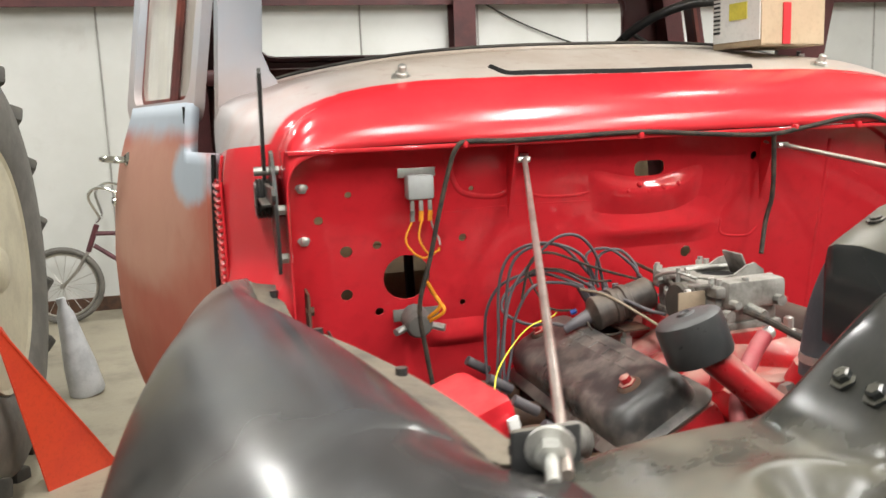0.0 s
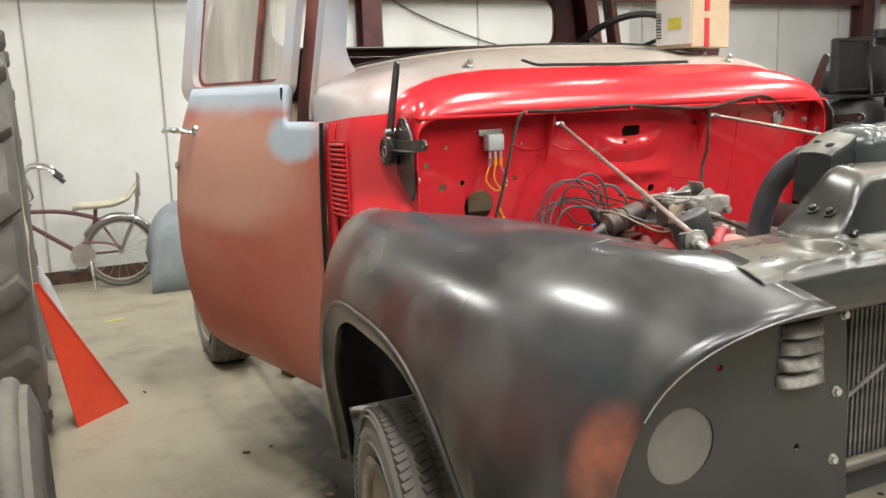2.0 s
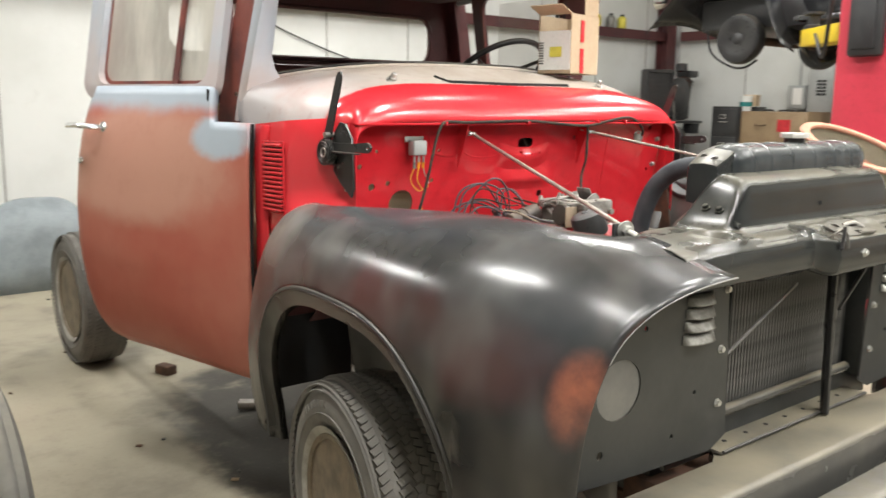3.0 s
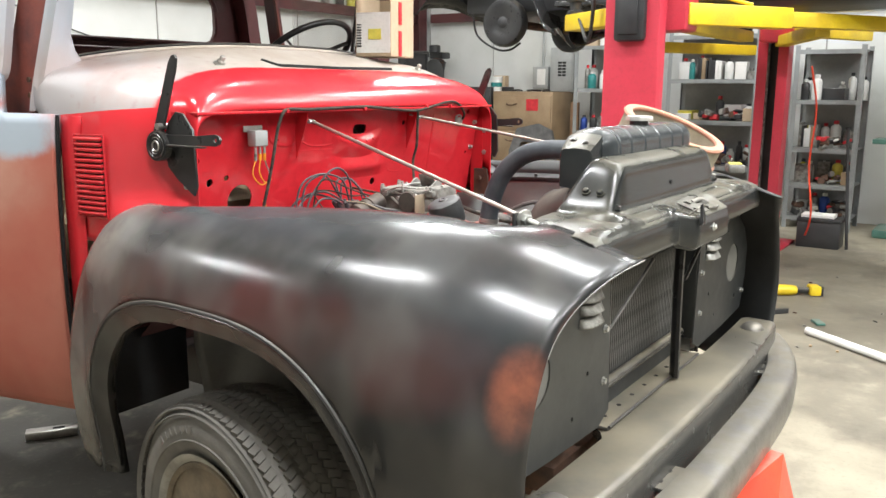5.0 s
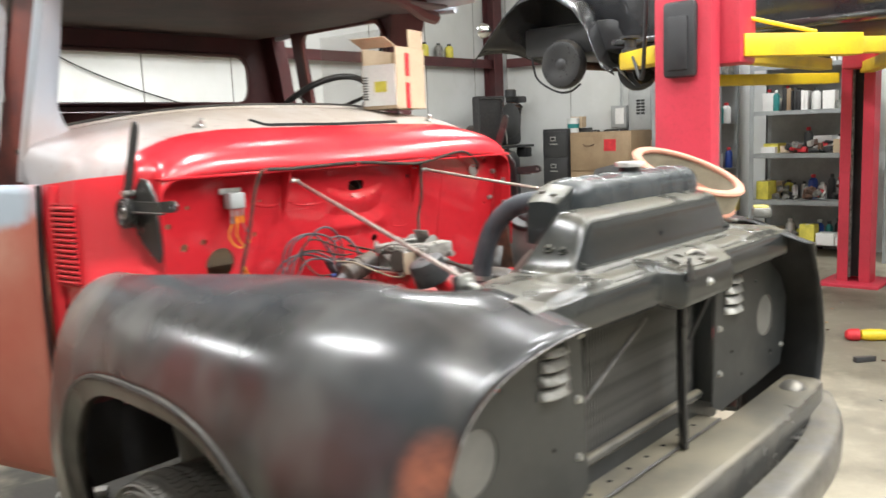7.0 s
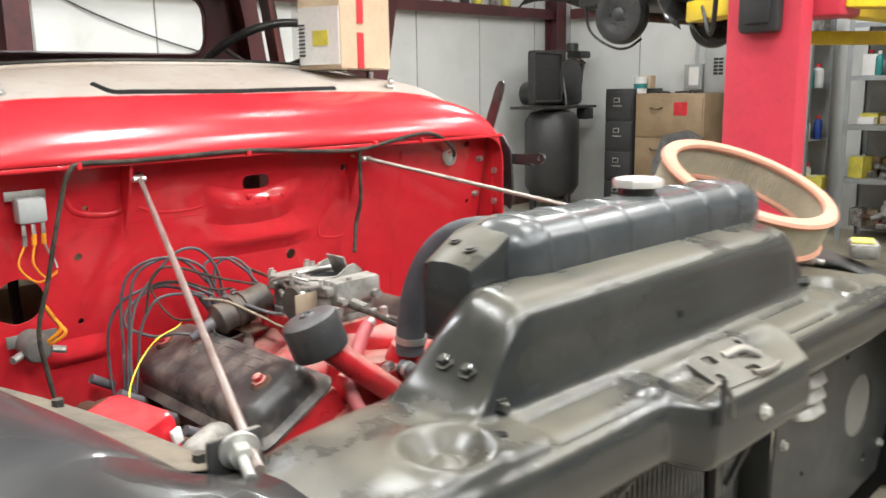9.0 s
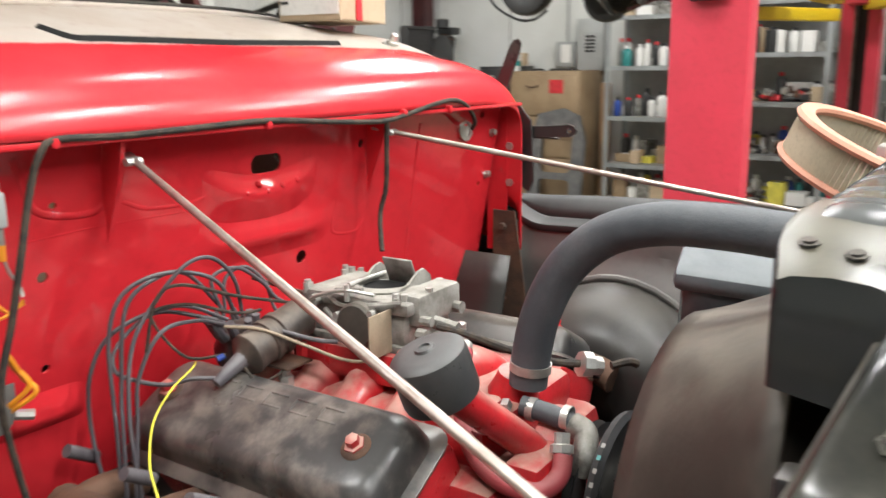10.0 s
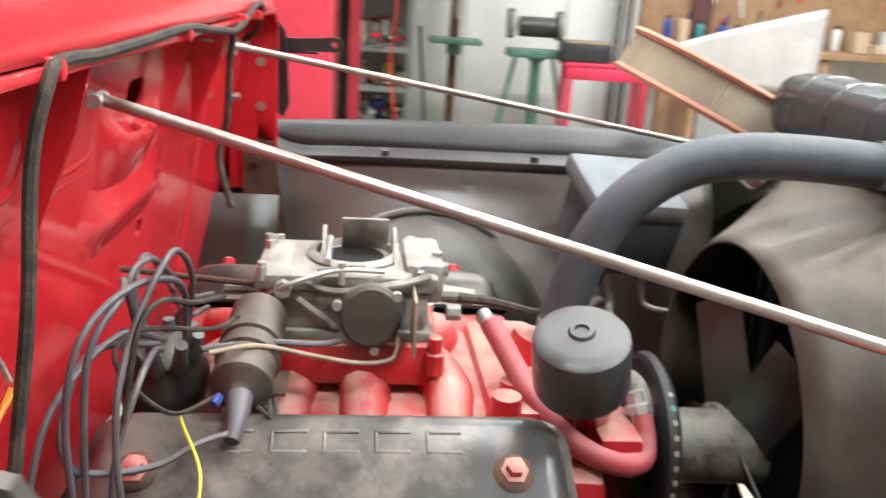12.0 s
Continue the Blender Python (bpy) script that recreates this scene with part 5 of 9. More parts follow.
def build_cab():
    # windscreen pillars and header
    for s in (-1, 1):
        rows = []
        for z in np.linspace(1.25, 1.84, 16):
            f = (z - 1.25) / 0.4
            r, xo, xi, yi = 0.455 - 0.13 * f, 0.787 - 0.07 * max(0, z - 1.30), 0.688 - 0.02 * f, 0.478 - 0.085 * f
            if s > 0:
                r, xo, xi, yi = r + 0.10, xo - 0.012, xi - 0.012, yi + 0.10
            xi -= 0.05 * (1 - step(z, 1.372, 1.45)) ** 2
            rows.append([(s * xo, r + 0.02, z), (s * xo, r - 0.004, z), (s * (xo - 0.008), r - 0.016, z), (s * (xo * 0.5 + xi * 0.5), (r - 0.016) * 0.5 + (yi - 0.012) * 0.5 - 0.004, z), (s * (xi + 0.008), yi - 0.012, z), (s * xi, yi - 0.002, z), (s * (xi + 0.006), yi + 0.02, z), (s * (xo - 0.03), r + 0.05, z)])
        bm = sheet(rows, closed=True)
        bmesh.ops.recalc_face_normals(bm, faces=bm.faces)
        part("windscreen_pillar", bm, "pillar" if s < 0 else "maroon", truck, "pale blue primed windscreen pillar" if s < 0 else "dark maroon windscreen pillar")
        rows = []
        for z in np.linspace(0.55, 1.84, 20):
            f = (z - 1.25) / 0.4
            r0 = 0.462 - 0.13 * max(f, -0.25) + (0.10 if s > 0 else 0.0)
            xo = 0.772 - 0.07 * max(0, z - 1.30)
            rows.append([(s * xo, r0 + 0.016, z), (s * (xo + 0.01), r0 + 0.15, z), (s * (xo - 0.03), r0 + 0.15, z), (s * (xo - 0.03), r0 + 0.03, z)])
        jamb = part("door_jamb", sheet(rows, closed=True), "rust_jamb", truck, "rusty red door jamb")
        for z in (1.29, 1.33):
            part("screw", cyl((s * 0.772, 0.485, z), (s * 0.778, 0.485, z), 0.007, 8), "rust", jamb)
    # lower windscreen frame rail along the cowl
    rail = [windscreen_edge(x) for x in np.linspace(-0.680, 0.680, 27)]
    rail = [(p[0], p[1] + 0.004, p[2] + 0.003) for p in rail]
    rail = [(-0.678, 0.468, 1.42), (-0.682, 0.474, 1.39)] + rail + [(0.682, 0.474, 1.39), (0.678, 0.468, 1.42)]
    part("windscreen_sill", tube(rail, 0.007, 8, n=2), "cowl", truck, "beige windscreen sill")
    part("windscreen_gasket", tube([(x, y + 0.012, z + 0.008) for x, y, z in rail], 0.006, 6, n=2), "black_part", truck)
    # dash
    rows = [[(x, y + 0.19 * step(abs(x), 0.25, 0.75), z - 0.03 - 0.09 * step(abs(x), 0.4, 0.75)) for x in np.linspace(-0.72, 0.72, 16)] for y, z in ((0.285, 1.425), (0.36, 1.435), (0.46, 1.425), (0.50, 1.39), (0.49, 1.20))]
    part("dashboard", sheet(rows), "interior", truck, "dark dashboard", shell=0.01)
    # back of the cab with its window
    m = upright(0, 1.40, 0)
    back = part("cab_back", pierced([(-0.90, 0.5), (0.90, 0.5), (0.90, 1.5), (0.80, 1.84), (-0.80, 1.84), (-0.90, 1.5)], [[(x, 1.605 + z) for x, z in round_rect(1.30, 0.215, 0.07)]], 0.02, m), "maroon", truck, "dark maroon cab back with a wide rear window opening", smooth=20)
    part("window_gasket", tube([(x, 1.385, 1.605 + z) for x, z in round_rect(1.30, 0.215, 0.07)] + [(0.65, 1.385, 1.62)], 0.010, 6, curved=False), "maroon", back)
    part("inner_shelf", box((0, 1.33, 1.44), (1.62, 0.12, 0.05), 0.015), "maroon", back)
    # roof
    rows = []
    for y in np.linspace(0.12, 1.46, 16):
        row = []
        f = max(0.0, 1 - abs((y - 0.80) / 0.70) ** 4.0) ** 0.5
        for u in np.linspace(-1, 1, 25):
            w = 0.72 + 0.05 * f
            row.append((w * math.copysign(abs(u) ** 0.9, u), y, 1.80 + 0.12 * f * max(0.0, 1 - abs(u) ** 5) ** 0.6))
        rows.append(row)
    roof = part("roof", sheet(rows), "pillar", truck, "pale blue primed cab roof", shell=0.004)
    part("headliner", box((0, 0.82, 1.795), (1.42, 1.18, 0.012), 0.004), "interior", roof, "dark bare roof underside")
    hd = [(x, 0.19 + 0.15 * step(abs(x), 0.3, 0.75), 1.80 - 0.03 * step(abs(x), 0.5, 0.76)) for x in np.linspace(-0.76, 0.76, 17)]
    part("windscreen_header", tube(hd, 0.026, 8, n=2), "maroon", roof)
    for s in (-1, 1):
        part("drip_rail", tube([(s * 0.775, 0.25, 1.79), (s * 0.78, 0.6, 1.80), (s * 0.78, 1.1, 1.80), (s * 0.76, 1.42, 1.78)], 0.012, 8), "pillar", roof)
        part("rear_pillar", sheet([[(s * x, y, z) for x, y in ((0.86 - 0.2 * max(0, z - 1.5), 1.31), (0.88 - 0.2 * max(0, z - 1.5), 1.40), (0.80 - 0.2 * max(0, z - 1.5), 1.40), (0.80 - 0.2 * max(0, z - 1.5), 1.32))] for z in np.linspace(0.5, 1.83, 8)], closed=True), "maroon", truck, "dark maroon rear cab pillar")
    part("cab_floor", box((0, 0.86, 0.56), (1.5, 1.05, 0.03), 0.005), "interior", truck, "dark bare cab floor")
    part("toe_board", sheet([[(x, y, z) for x in np.linspace(-0.70, 0.70, 8)] for y, z in ((0.095, 0.80), (0.11, 0.74), (0.22, 0.64), (0.35, 0.565))]), "maroon", truck, "dark maroon sloping toe board", shell=0.004)
    seat = part("bench_seat", box((-0.02, 1.02, 0.80), (1.40, 0.50, 0.20), 0.05), "seat_tan", truck, "worn tan bench seat")
    part("seat_back", box((0, 0, 0), (1.40, 0.13, 0.44), 0.05, pose(-0.02, 1.29, 1.08, -8, 0, 0)), "seat_tan", seat)
    part("seat_base", box((-0.02, 1.02, 0.64), (1.34, 0.44, 0.13), 0.01), "interior", seat)
    part("heater_pipe", tube([(-0.437, 0.20, 1.16), (-0.435, 0.20, 1.0), (-0.425, 0.22, 0.80), (-0.42, 0.30, 0.62)], 0.010, 8), "black_part", truck, "dark pipe behind the firewall hole")
    # steering wheel
    c, ax = Vector((0.42, 0.64, 1.425)), Vector((0, 0.62, 0.78)).normalized()
    u = Vector((1, 0, 0))
    v = ax.cross(u)
    ring = [c + 0.205 * (math.cos(a) * u + math.sin(a) * v) for a in np.linspace(0, 2 * math.pi, 37)]
    wheel = part("steering_wheel", tube(ring, 0.0115, 10, n=1, curved=False), "black_part", truck, "thin black steering wheel")
    part("hub", lathe([(0.03, 0), (0.04, 0.01), (0.035, 0.03), (0.01, 0.04)], c - ax * 0.03, c + ax * 0.02, 16), "black_part", wheel)
    for a in (90, 210, 330):
        p = c + 0.2 * (math.cos(radians(a)) * u + math.sin(radians(a)) * v)
        part("spoke", tube([c - ax * 0.01, (c + p) / 2 - ax * 0.005, p], 0.009, 8, squash=0.5), "black_part", wheel)
    part("steering_column", cyl(c - ax * 0.03, (0.42, 0.30, 1.02), 0.022, 14), "black_part", truck)

    # doors
    def skin(y, z, s, swing):
        lean = swing * (y - 0.345)
        bulge = float(np.interp(z, (0.46, 0.50, 0.56, 0.66, 0.80, 0.95, 1.10, 1.20, 1.27, 1.33, 1.36), (-0.055, -0.02, 0.012, 0.038, 0.055, 0.056, 0.042, 0.022, 0.0, -0.022, -0.03)))
        bulge *= float(np.interp(y, (0.34, 0.9), (0.25, 1.0)))
        return s * (0.790 + lean + bulge - 0.03 * step(y, 1.10, 1.17))
    for s, swing in ((-1, 0.30), (1, 0.07)):
        ys, zs = np.concatenate([[0.346, 0.35, 0.37, 0.43, 0.48, 0.503, 0.508, 0.512, 0.517, 0.522, 0.53], np.linspace(0.57, 1.10, 11), [1.13, 1.15, 1.165, 1.17]]), np.linspace(0.46, 1.355, 30)
        rows = []
        for y in ys:
            low = 0.46 + 0.10 * step(y, 1.02, 1.19) ** 1.5
            top = 1.245 + 0.105 * step(y, 0.502, 0.524)
            rows.append([(skin(y, low + (top - low) * t, s, swing), y, low + (top - low) * t) for t in np.linspace(0, 1, 30)])
        bm = sheet(rows)
        bmesh.ops.recalc_face_normals(bm, faces=bm.faces)
        door = part("door", bm, "door" if s < 0 else "maroon", truck, "red oxide door with pale blue primer on its belt, standing ajar" if s < 0 else "dark maroon driver's door", shell=0.03)
        def fx(y, z):
            return s * (0.790 + swing * (y - 0.345) - 0.03 - 0.16 * max(0.0, z - 1.36) + 0.003)
        hole = [(0.838 + u, 1.575 + v) for u, v in round_rect(0.55, 0.43, 0.05, 6)]
        rim = [(0.852 + u, 1.575 + v) for u, v in round_rect(0.672, 0.53, 0.06, 6)]
        rim = [(max(0.514, u) if v < 1.5 else u, v) for u, v in rim]
        for nm, outer, inner, back, thick in (("window_frame", rim, hole, 0.0, 0.022), ("window_channel", [(0.838 + (u - 0.838) * 1.012, 1.575 + (v - 1.575) * 1.012) for u, v in hole], [(0.838 + (u - 0.838) * 0.958, 1.575 + (v - 1.575) * 0.95) for u, v in hole], 0.016, 0.012)):
            bm = pierced(outer, [inner], thick, Matrix())
            bmesh.ops.subdivide_edges(bm, edges=[e for e in bm.edges if e.calc_length() > 0.2], cuts=4)
            for q in bm.verts:
                u, v, w = q.co
                q.co = (fx(u, v) - s * (0.001 + back) + w, u, v)
            bmesh.ops.recalc_face_normals(bm, faces=bm.faces)
            part(nm, bm, ("pillar" if s < 0 else "maroon") if back == 0 else "rust_jamb", door, ("pale blue window frame" if s < 0 else "maroon window frame") if back == 0 else "rusty window channel", smooth=25)
        if s < 0:
            rows = [[(fx(y, z) + 0.012, y, z) for y in np.linspace(0.56, 1.11, 4)] for z in (1.355, 1.5, 1.65, 1.785)]
            part("window_pane", sheet(rows), "glass", door, "dirty streaked window glass").visible_shadow = False
            part("vent_bar", tube([(fx(0.72, z), 0.72 - 0.02 * (z - 1.36), z) for z in (1.36, 1.58, 1.79)], 0.011, 8), "rust_jamb", door)
            part("mirror_slot", box((skin(0.523, 1.325, s, swing) - 0.016, 0.523, 1.325), (0.006, 0.010, 0.036), 0.001), "hole_shade", door)
            part("edge_gap", tube([(skin(0.345, z, s, swing) - 0.002, 0.338, z) for z in np.linspace(0.5, 1.243, 8)], 0.005, 6, n=2), "hole_shade", door)
            hx = skin(1.06, 1.21, s, swing)
            part("handle_latch", box((hx + 0.012, 1.10, 1.185), (0.018, 0.05, 0.05), 0.004), "black_part", door, "dark latch plate")
            hd2 = part("door_handle", tube([(hx + 0.004, 1.01, 1.216), (hx - 0.030, 1.01, 1.218), (hx - 0.058, 1.03, 1.221), (hx - 0.072, 1.08, 1.222), (hx - 0.080, 1.13, 1.220)], 0.011, 10, squash=0.7), "chrome", door, "chrome door handle")
            part("handle_base", lathe([(0.022, 0), (0.02, 0.008), (0.012, 0.014)], (hx + 0.008, 1.01, 1.216), (hx - 0.1, 1.01, 1.216), 16), "chrome", hd2)
            part("lock_button", lathe([(0.014, 0), (0.014, 0.006), (0.008, 0.012)], (skin(1.10, 1.10, s, swing) - 0.012, 1.10, 1.10), (-2, 1.10, 1.10), 14), "chrome", door)
        else:
            part("window_pane", box((0.815, 0.86, 1.57), (0.004, 0.42, 0.40)), "glass_clear", door, "dusty window glass").visible_shadow = False
            part("vent_bar", tube([(0.812, 0.74, 1.36), (0.79, 0.655, 1.78)], 0.008, 8), "black_part", door)
    # bed behind the cab
    part("bed_front", box((0, 1.55, 0.95), (1.5, 0.03, 0.5), 0.005), "maroon", truck, "dark maroon front panel of the bed")
    for s in (-1, 1):
        part("frame_rail", box((s * 0.40, 1.07, 0.49), (0.06, 3.86, 0.12), 0.006), "wheelhouse", truck, "black chassis rail")


def build_wheels():
    def tyre_profile(R, W, rim):
        w = W / 2
        return [(rim, -w * 0.72), (rim + 0.012, -w * 0.82), (rim + (R - rim) * 0.35, -w * 0.99), (rim + (R - rim) * 0.6, -w), (R - 0.035, -w * 0.93), (R - 0.012, -w * 0.80), (R, -w * 0.62), (R + 0.003, 0), (R, w * 0.62), (R - 0.012, w * 0.80), (R - 0.035, w * 0.93), (rim + (R - rim) * 0.6, w), (rim + (R - rim) * 0.35, w * 0.99), (rim + 0.012, w * 0.82), (rim, w * 0.72)]
    for x, y, steer in ((-0.815, -0.32, 9), (0.715, -0.335, 16), (-0.73, 2.40, 0), (0.73, 2.40, 0)):
        s = math.copysign(1, x)
        R, W, rim = 0.325, 0.21, 0.188
        c = Vector((x, y, 0.325))
        out = Vector((s * math.cos(radians(steer)), -s * math.sin(radians(steer)), 0))
        a, b = c, c + out
        tyre_bm = lathe([(r, h) for r, h in tyre_profile(R, W, rim)], a, b, 64, None, False)
        wheel = part("wheel", tyre_bm, "rubber", truck, "worn black tyre with raised lettering on a steel rim")
        m, _ = frame_at(a, b)
        bm = bmesh.new()
        for i in range(96):
            t = 2 * math.pi * i / 96
            for side in (-1, 1):
                for off, ln in ((0.082, 0.030), (0.045, 0.030), (0.012, 0.022)):
                    rot = Matrix.Rotation(t + (0.0 if off > 0.06 else 0.02 * side), 4, "Z")
                    box((0, 0, 0), (0.008, 0.0165, ln), 0, m @ rot @ Matrix.Translation((R + 0.0025 - (0.010 if off > 0.06 else 0.0), 0, side * off)) @ pose(0, 0, 0, 24 * side, 0, 0), bm)
        tagged(part("tread", bm, "rubber", wheel, smooth=0), kind="stuff")
        for i in range(7):
            t = radians(100 + 5.2 * i)
            part("raised_mark", box((0, 0, 0), (0.018, 0.013, 0.002), 0.0006, m @ Matrix.Rotation(t, 4, "Z") @ Matrix.Translation((0.268, 0, 0.1052))), "rubber", wheel)
        for r, h in ((0.315, 0.1045), (0.245, 0.1065), (0.302, 0.1065)):
            part("sidewall_ring", lathe([(r - 0.003, h - 0.003), (r, h + 0.001), (r + 0.003, h - 0.004)], a, b, 64, None, False), "rubber", wheel)
        part("white_line", lathe([(rim + 0.006, 0.0935), (rim + 0.022, 0.1035), (rim + 0.026, 0.1045), (rim + 0.024, 0.1030), (rim + 0.006, 0.092)], a, b, 64, None, False), "pale_ring", wheel, "worn pale ring on the sidewall")
        part("rim", lathe([(rim + 0.008, 0.09), (rim + 0.004, 0.098), (rim - 0.008, 0.094), (rim - 0.013, 0.06), (0.170, 0.045), (0.160, 0.03), (0.155, -0.015), (0.135, -0.028), (0.11, 0.0), (0.075, 0.012), (0.06, 0.045), (0.02, 0.05)], a, b, 48), "rim_steel", wheel, "dull brown-grey steel rim")
        for i in range(8):
            t = radians(45 * i)
            p = m @ Vector((0.135 * math.cos(t), 0.135 * math.sin(t), 0.021))
            part("rim_slot", box((0, 0, 0), (0.05, 0.024, 0.004), 0.006, m @ Matrix.Rotation(t, 4, "Z") @ Matrix.Translation((0.134, 0, -0.022)) @ pose(0, 0, 0, 0, 0, 90)), "hole_shade", wheel)
            if i < 5:
                q = m @ Vector((0.088 * math.cos(t * 1.6), 0.088 * math.sin(t * 1.6), 0.002))
                part("lug_nut", cyl(q, q + out * 0.022, 0.011, 6), "zinc", wheel)
    # axle, springs and wheelhouse bits seen through the arch
    part("front_axle", cyl((-0.62, -0.33, 0.33), (0.62, -0.33, 0.33), 0.035, 12), "rust", truck, "rusty front axle beam")
    part("rear_axle", cyl((-0.62, 2.40, 0.34), (0.62, 2.40, 0.34), 0.05, 12), "rust", truck, "rusty rear axle")
    part("crossmember", box((0, -0.85, 0.46), (0.9, 0.10, 0.07), 0.01), "rust", truck, "rusty front crossmember")
    for s in (-1, 1):
        part("leaf_spring", tube([(s * 0.42, -0.82, 0.42), (s * 0.42, -0.33, 0.37), (s * 0.42, 0.2, 0.43)], 0.022, 8, squash=1.3), "rust", truck, "rusty leaf spring")


M["seat_tan"] = mat("worn_tan_vinyl", (0.46, 0.34, 0.20), (0.36, 0.26, 0.15), 6, 0.6, bump=0.1)
M["cap_metal"] = mat("scuffed_bright_cap", (0.72, 0.71, 0.68), (0.55, 0.54, 0.51), 16, 0.34, 0.2, metal=0.5, bump=0.05)
M["latch_metal"] = mat("dusty_latch_steel", (0.16, 0.155, 0.14), (0.10, 0.095, 0.085), 18, 0.36, 0.2, metal=0.4, bump=0.06, dust=0.5, dust_color=(0.16, 0.148, 0.115))
M["pale_ring"] = mat("worn_white_ring", (0.42, 0.40, 0.36), (0.25, 0.24, 0.21), 14, 0.7)
M["lip"] = mat("rubbed_lip", (0.055, 0.054, 0.054), (0.022, 0.021, 0.021), 4, 0.32, 0.16, bump=0.03, dust=0.3)
M["recess"] = mat("dusty_lamp_recess", (0.10, 0.10, 0.095), (0.16, 0.155, 0.14), 6, 0.5, dust=0.9, dust_color=(0.50, 0.48, 0.42), dust_scale=2)
M["sol_grey"] = mat("grimy_grey_can", (0.09, 0.085, 0.08), (0.16, 0.15, 0.135), 18, 0.55, bump=0.15)
M["shroud"] = mat("dusty_shroud_plastic", (0.042, 0.036, 0.030), (0.092, 0.078, 0.065), 7, 0.50, 0.2, bump=0.10, dust=0.3)
M["rim_steel"] = mat("aged_rim_paint", (0.22, 0.175, 0.12), (0.11, 0.085, 0.06), 12, 0.5, 0.2, metal=0.3, bump=0.1)
build_cowl()
build_firewall()
build_fender()
build_front()
build_braces()
build_hinges()
build_cab()
build_wheels()


# ---------------------------------------------------------------- the engine bay
def build_engine():
    eng = part("engine", box((0, -0.25, 0.68), (0.34, 0.52, 0.34), 0.03), "engine_red", truck, "dusty red V8 engine with black valve covers")
    # heads and covers, one bank each side
    for s in (-1, 1):
        m = Matrix.Translation((s * 0.237, -0.212, 0.880)) @ Matrix.Rotation(radians(29 * s), 4, "Y")
        part("cylinder_head", box((s * -0.008, -0.01, -0.075), (0.148, 0.445, 0.10), 0.012, m), "engine_red", eng)
        rows = []
        for w, l, h in ((0.186, 0.462, 0.0), (0.188, 0.464, 0.004), (0.176, 0.454, 0.008), (0.152, 0.438, 0.012), (0.146, 0.430, 0.034), (0.138, 0.420, 0.046), (0.122, 0.402, 0.054), (0.100, 0.380, 0.057), (0.03, 0.30, 0.058)):
            rows.append([m @ Vector((x * 0.93, y - 0.005, h - 0.02)) for x, y in round_rect(w, l, min(0.03, w * 0.25), 6)])
        bm = sheet(rows, closed=True)
        bm.verts.ensure_lookup_table()
        n = len(rows[0])
        bm.faces.new(bm.verts[len(bm.verts) - n:])
        bmesh.ops.recalc_face_normals(bm, faces=bm.faces)
        cover = part("valve_cover", bm, "cover", eng, "oily black valve cover with embossed marks") if s < 0 else part("valve_cover", bm, "black_part", eng, "black valve cover")
        for y in (-0.165, 0.165):
            p, q = m @ Vector((0, y, 0.036)), m @ Vector((0, y, 0.2))
            part("washer", lathe([(0.019, 0), (0.019, 0.002), (0.016, 0.005), (0.012, 0.006)], p, q, 20), "rust", eng)
            part("cover_bolt", lathe([(0.013, 0.005), (0.013, 0.008), (0.0085, 0.009), (0.0085, 0.017), (0.004, 0.019)], p, q, 6), "engine_red", eng, "red painted cover bolt")
        if s < 0:
            for i in range(5):  # embossed letters kept as plain raised bars
                y = 0.085 - i * 0.047
                for dx, dy, lx, ly in ((0.010, 0, 0.004, 0.034), (-0.010, 0, 0.004, 0.034), (0, 0.015, 0.022, 0.004)):
                    part("embossed_bar", box((0.030 + dx, y + dy, 0.0365), (lx, ly, 0.004), 0.0015, m), "cover", eng)
        part("exhaust_manifold", tube([(s * 0.395, 0.0, 0.80), (s * 0.40, -0.10, 0.806), (s * 0.40, -0.36, 0.806), (s * 0.39, -0.43, 0.79)], 0.026, 12), "rust", eng, "grimy cast exhaust manifold")
        for y in (-0.03, -0.15, -0.27, -0.39):
            part("exhaust_port", tube([(s * 0.30, y, 0.80), (s * 0.36, y, 0.81), (s * 0.395, y, 0.806)], 0.022, 10), "rust", eng)
            part("spark_plug_boot", cyl((s * 0.335, y + 0.045, 0.835), (s * 0.375, y + 0.045, 0.86), 0.009, 10), "wire", eng)
    # intake manifold with runners, studs and bare dusty valley
    man = part("intake_manifold", box((0, -0.215, 0.865), (0.24, 0.34, 0.06), 0.02), "engine_red", eng, "dusty red intake manifold")
    for s in (-1, 1):
        for y in (-0.335, -0.245, -0.165, -0.075):
            part("runner", tube([(0, y * 0.6 - 0.09, 0.915), (s * 0.07, y, 0.90), (s * 0.145, y, 0.862)], (0.036, 0.030), 12, squash=0.8), "engine_red", eng)
        for y in (-0.29, -0.205, -0.12):
            part("stud", lathe([(0.012, 0), (0.012, 0.006), (0.007, 0.007), (0.007, 0.022), (0.004, 0.024)], (s * 0.135, y, 0.876), (s * 0.12, y, 1.0), 6), "engine_red", eng)
    part("carburetor_pad", box((-0.01, -0.225, 0.93), (0.15, 0.20, 0.05), 0.012), "engine_red", eng)
    part("water_crossover", box((0, -0.425, 0.875), (0.26, 0.10, 0.06), 0.02), "engine_red", eng)
    for x, y in ((-0.08, -0.41), (-0.115, -0.395), (-0.06, -0.44)):
        part("boss", lathe([(0.018, 0), (0.016, 0.02), (0.01, 0.022)], (x, y, 0.895), (x, y, 1.0), 12), "engine_red", eng)
    # carburetor
    car = part("carburetor", box((-0.012, -0.222, 0.985), (0.115, 0.175, 0.045), 0.008), "pale_cast", eng, "dusty grey cast four-barrel carburetor")
    part("throttle_body", box((-0.012, -0.222, 0.958), (0.125, 0.185, 0.014), 0.004), "pale_cast", eng)
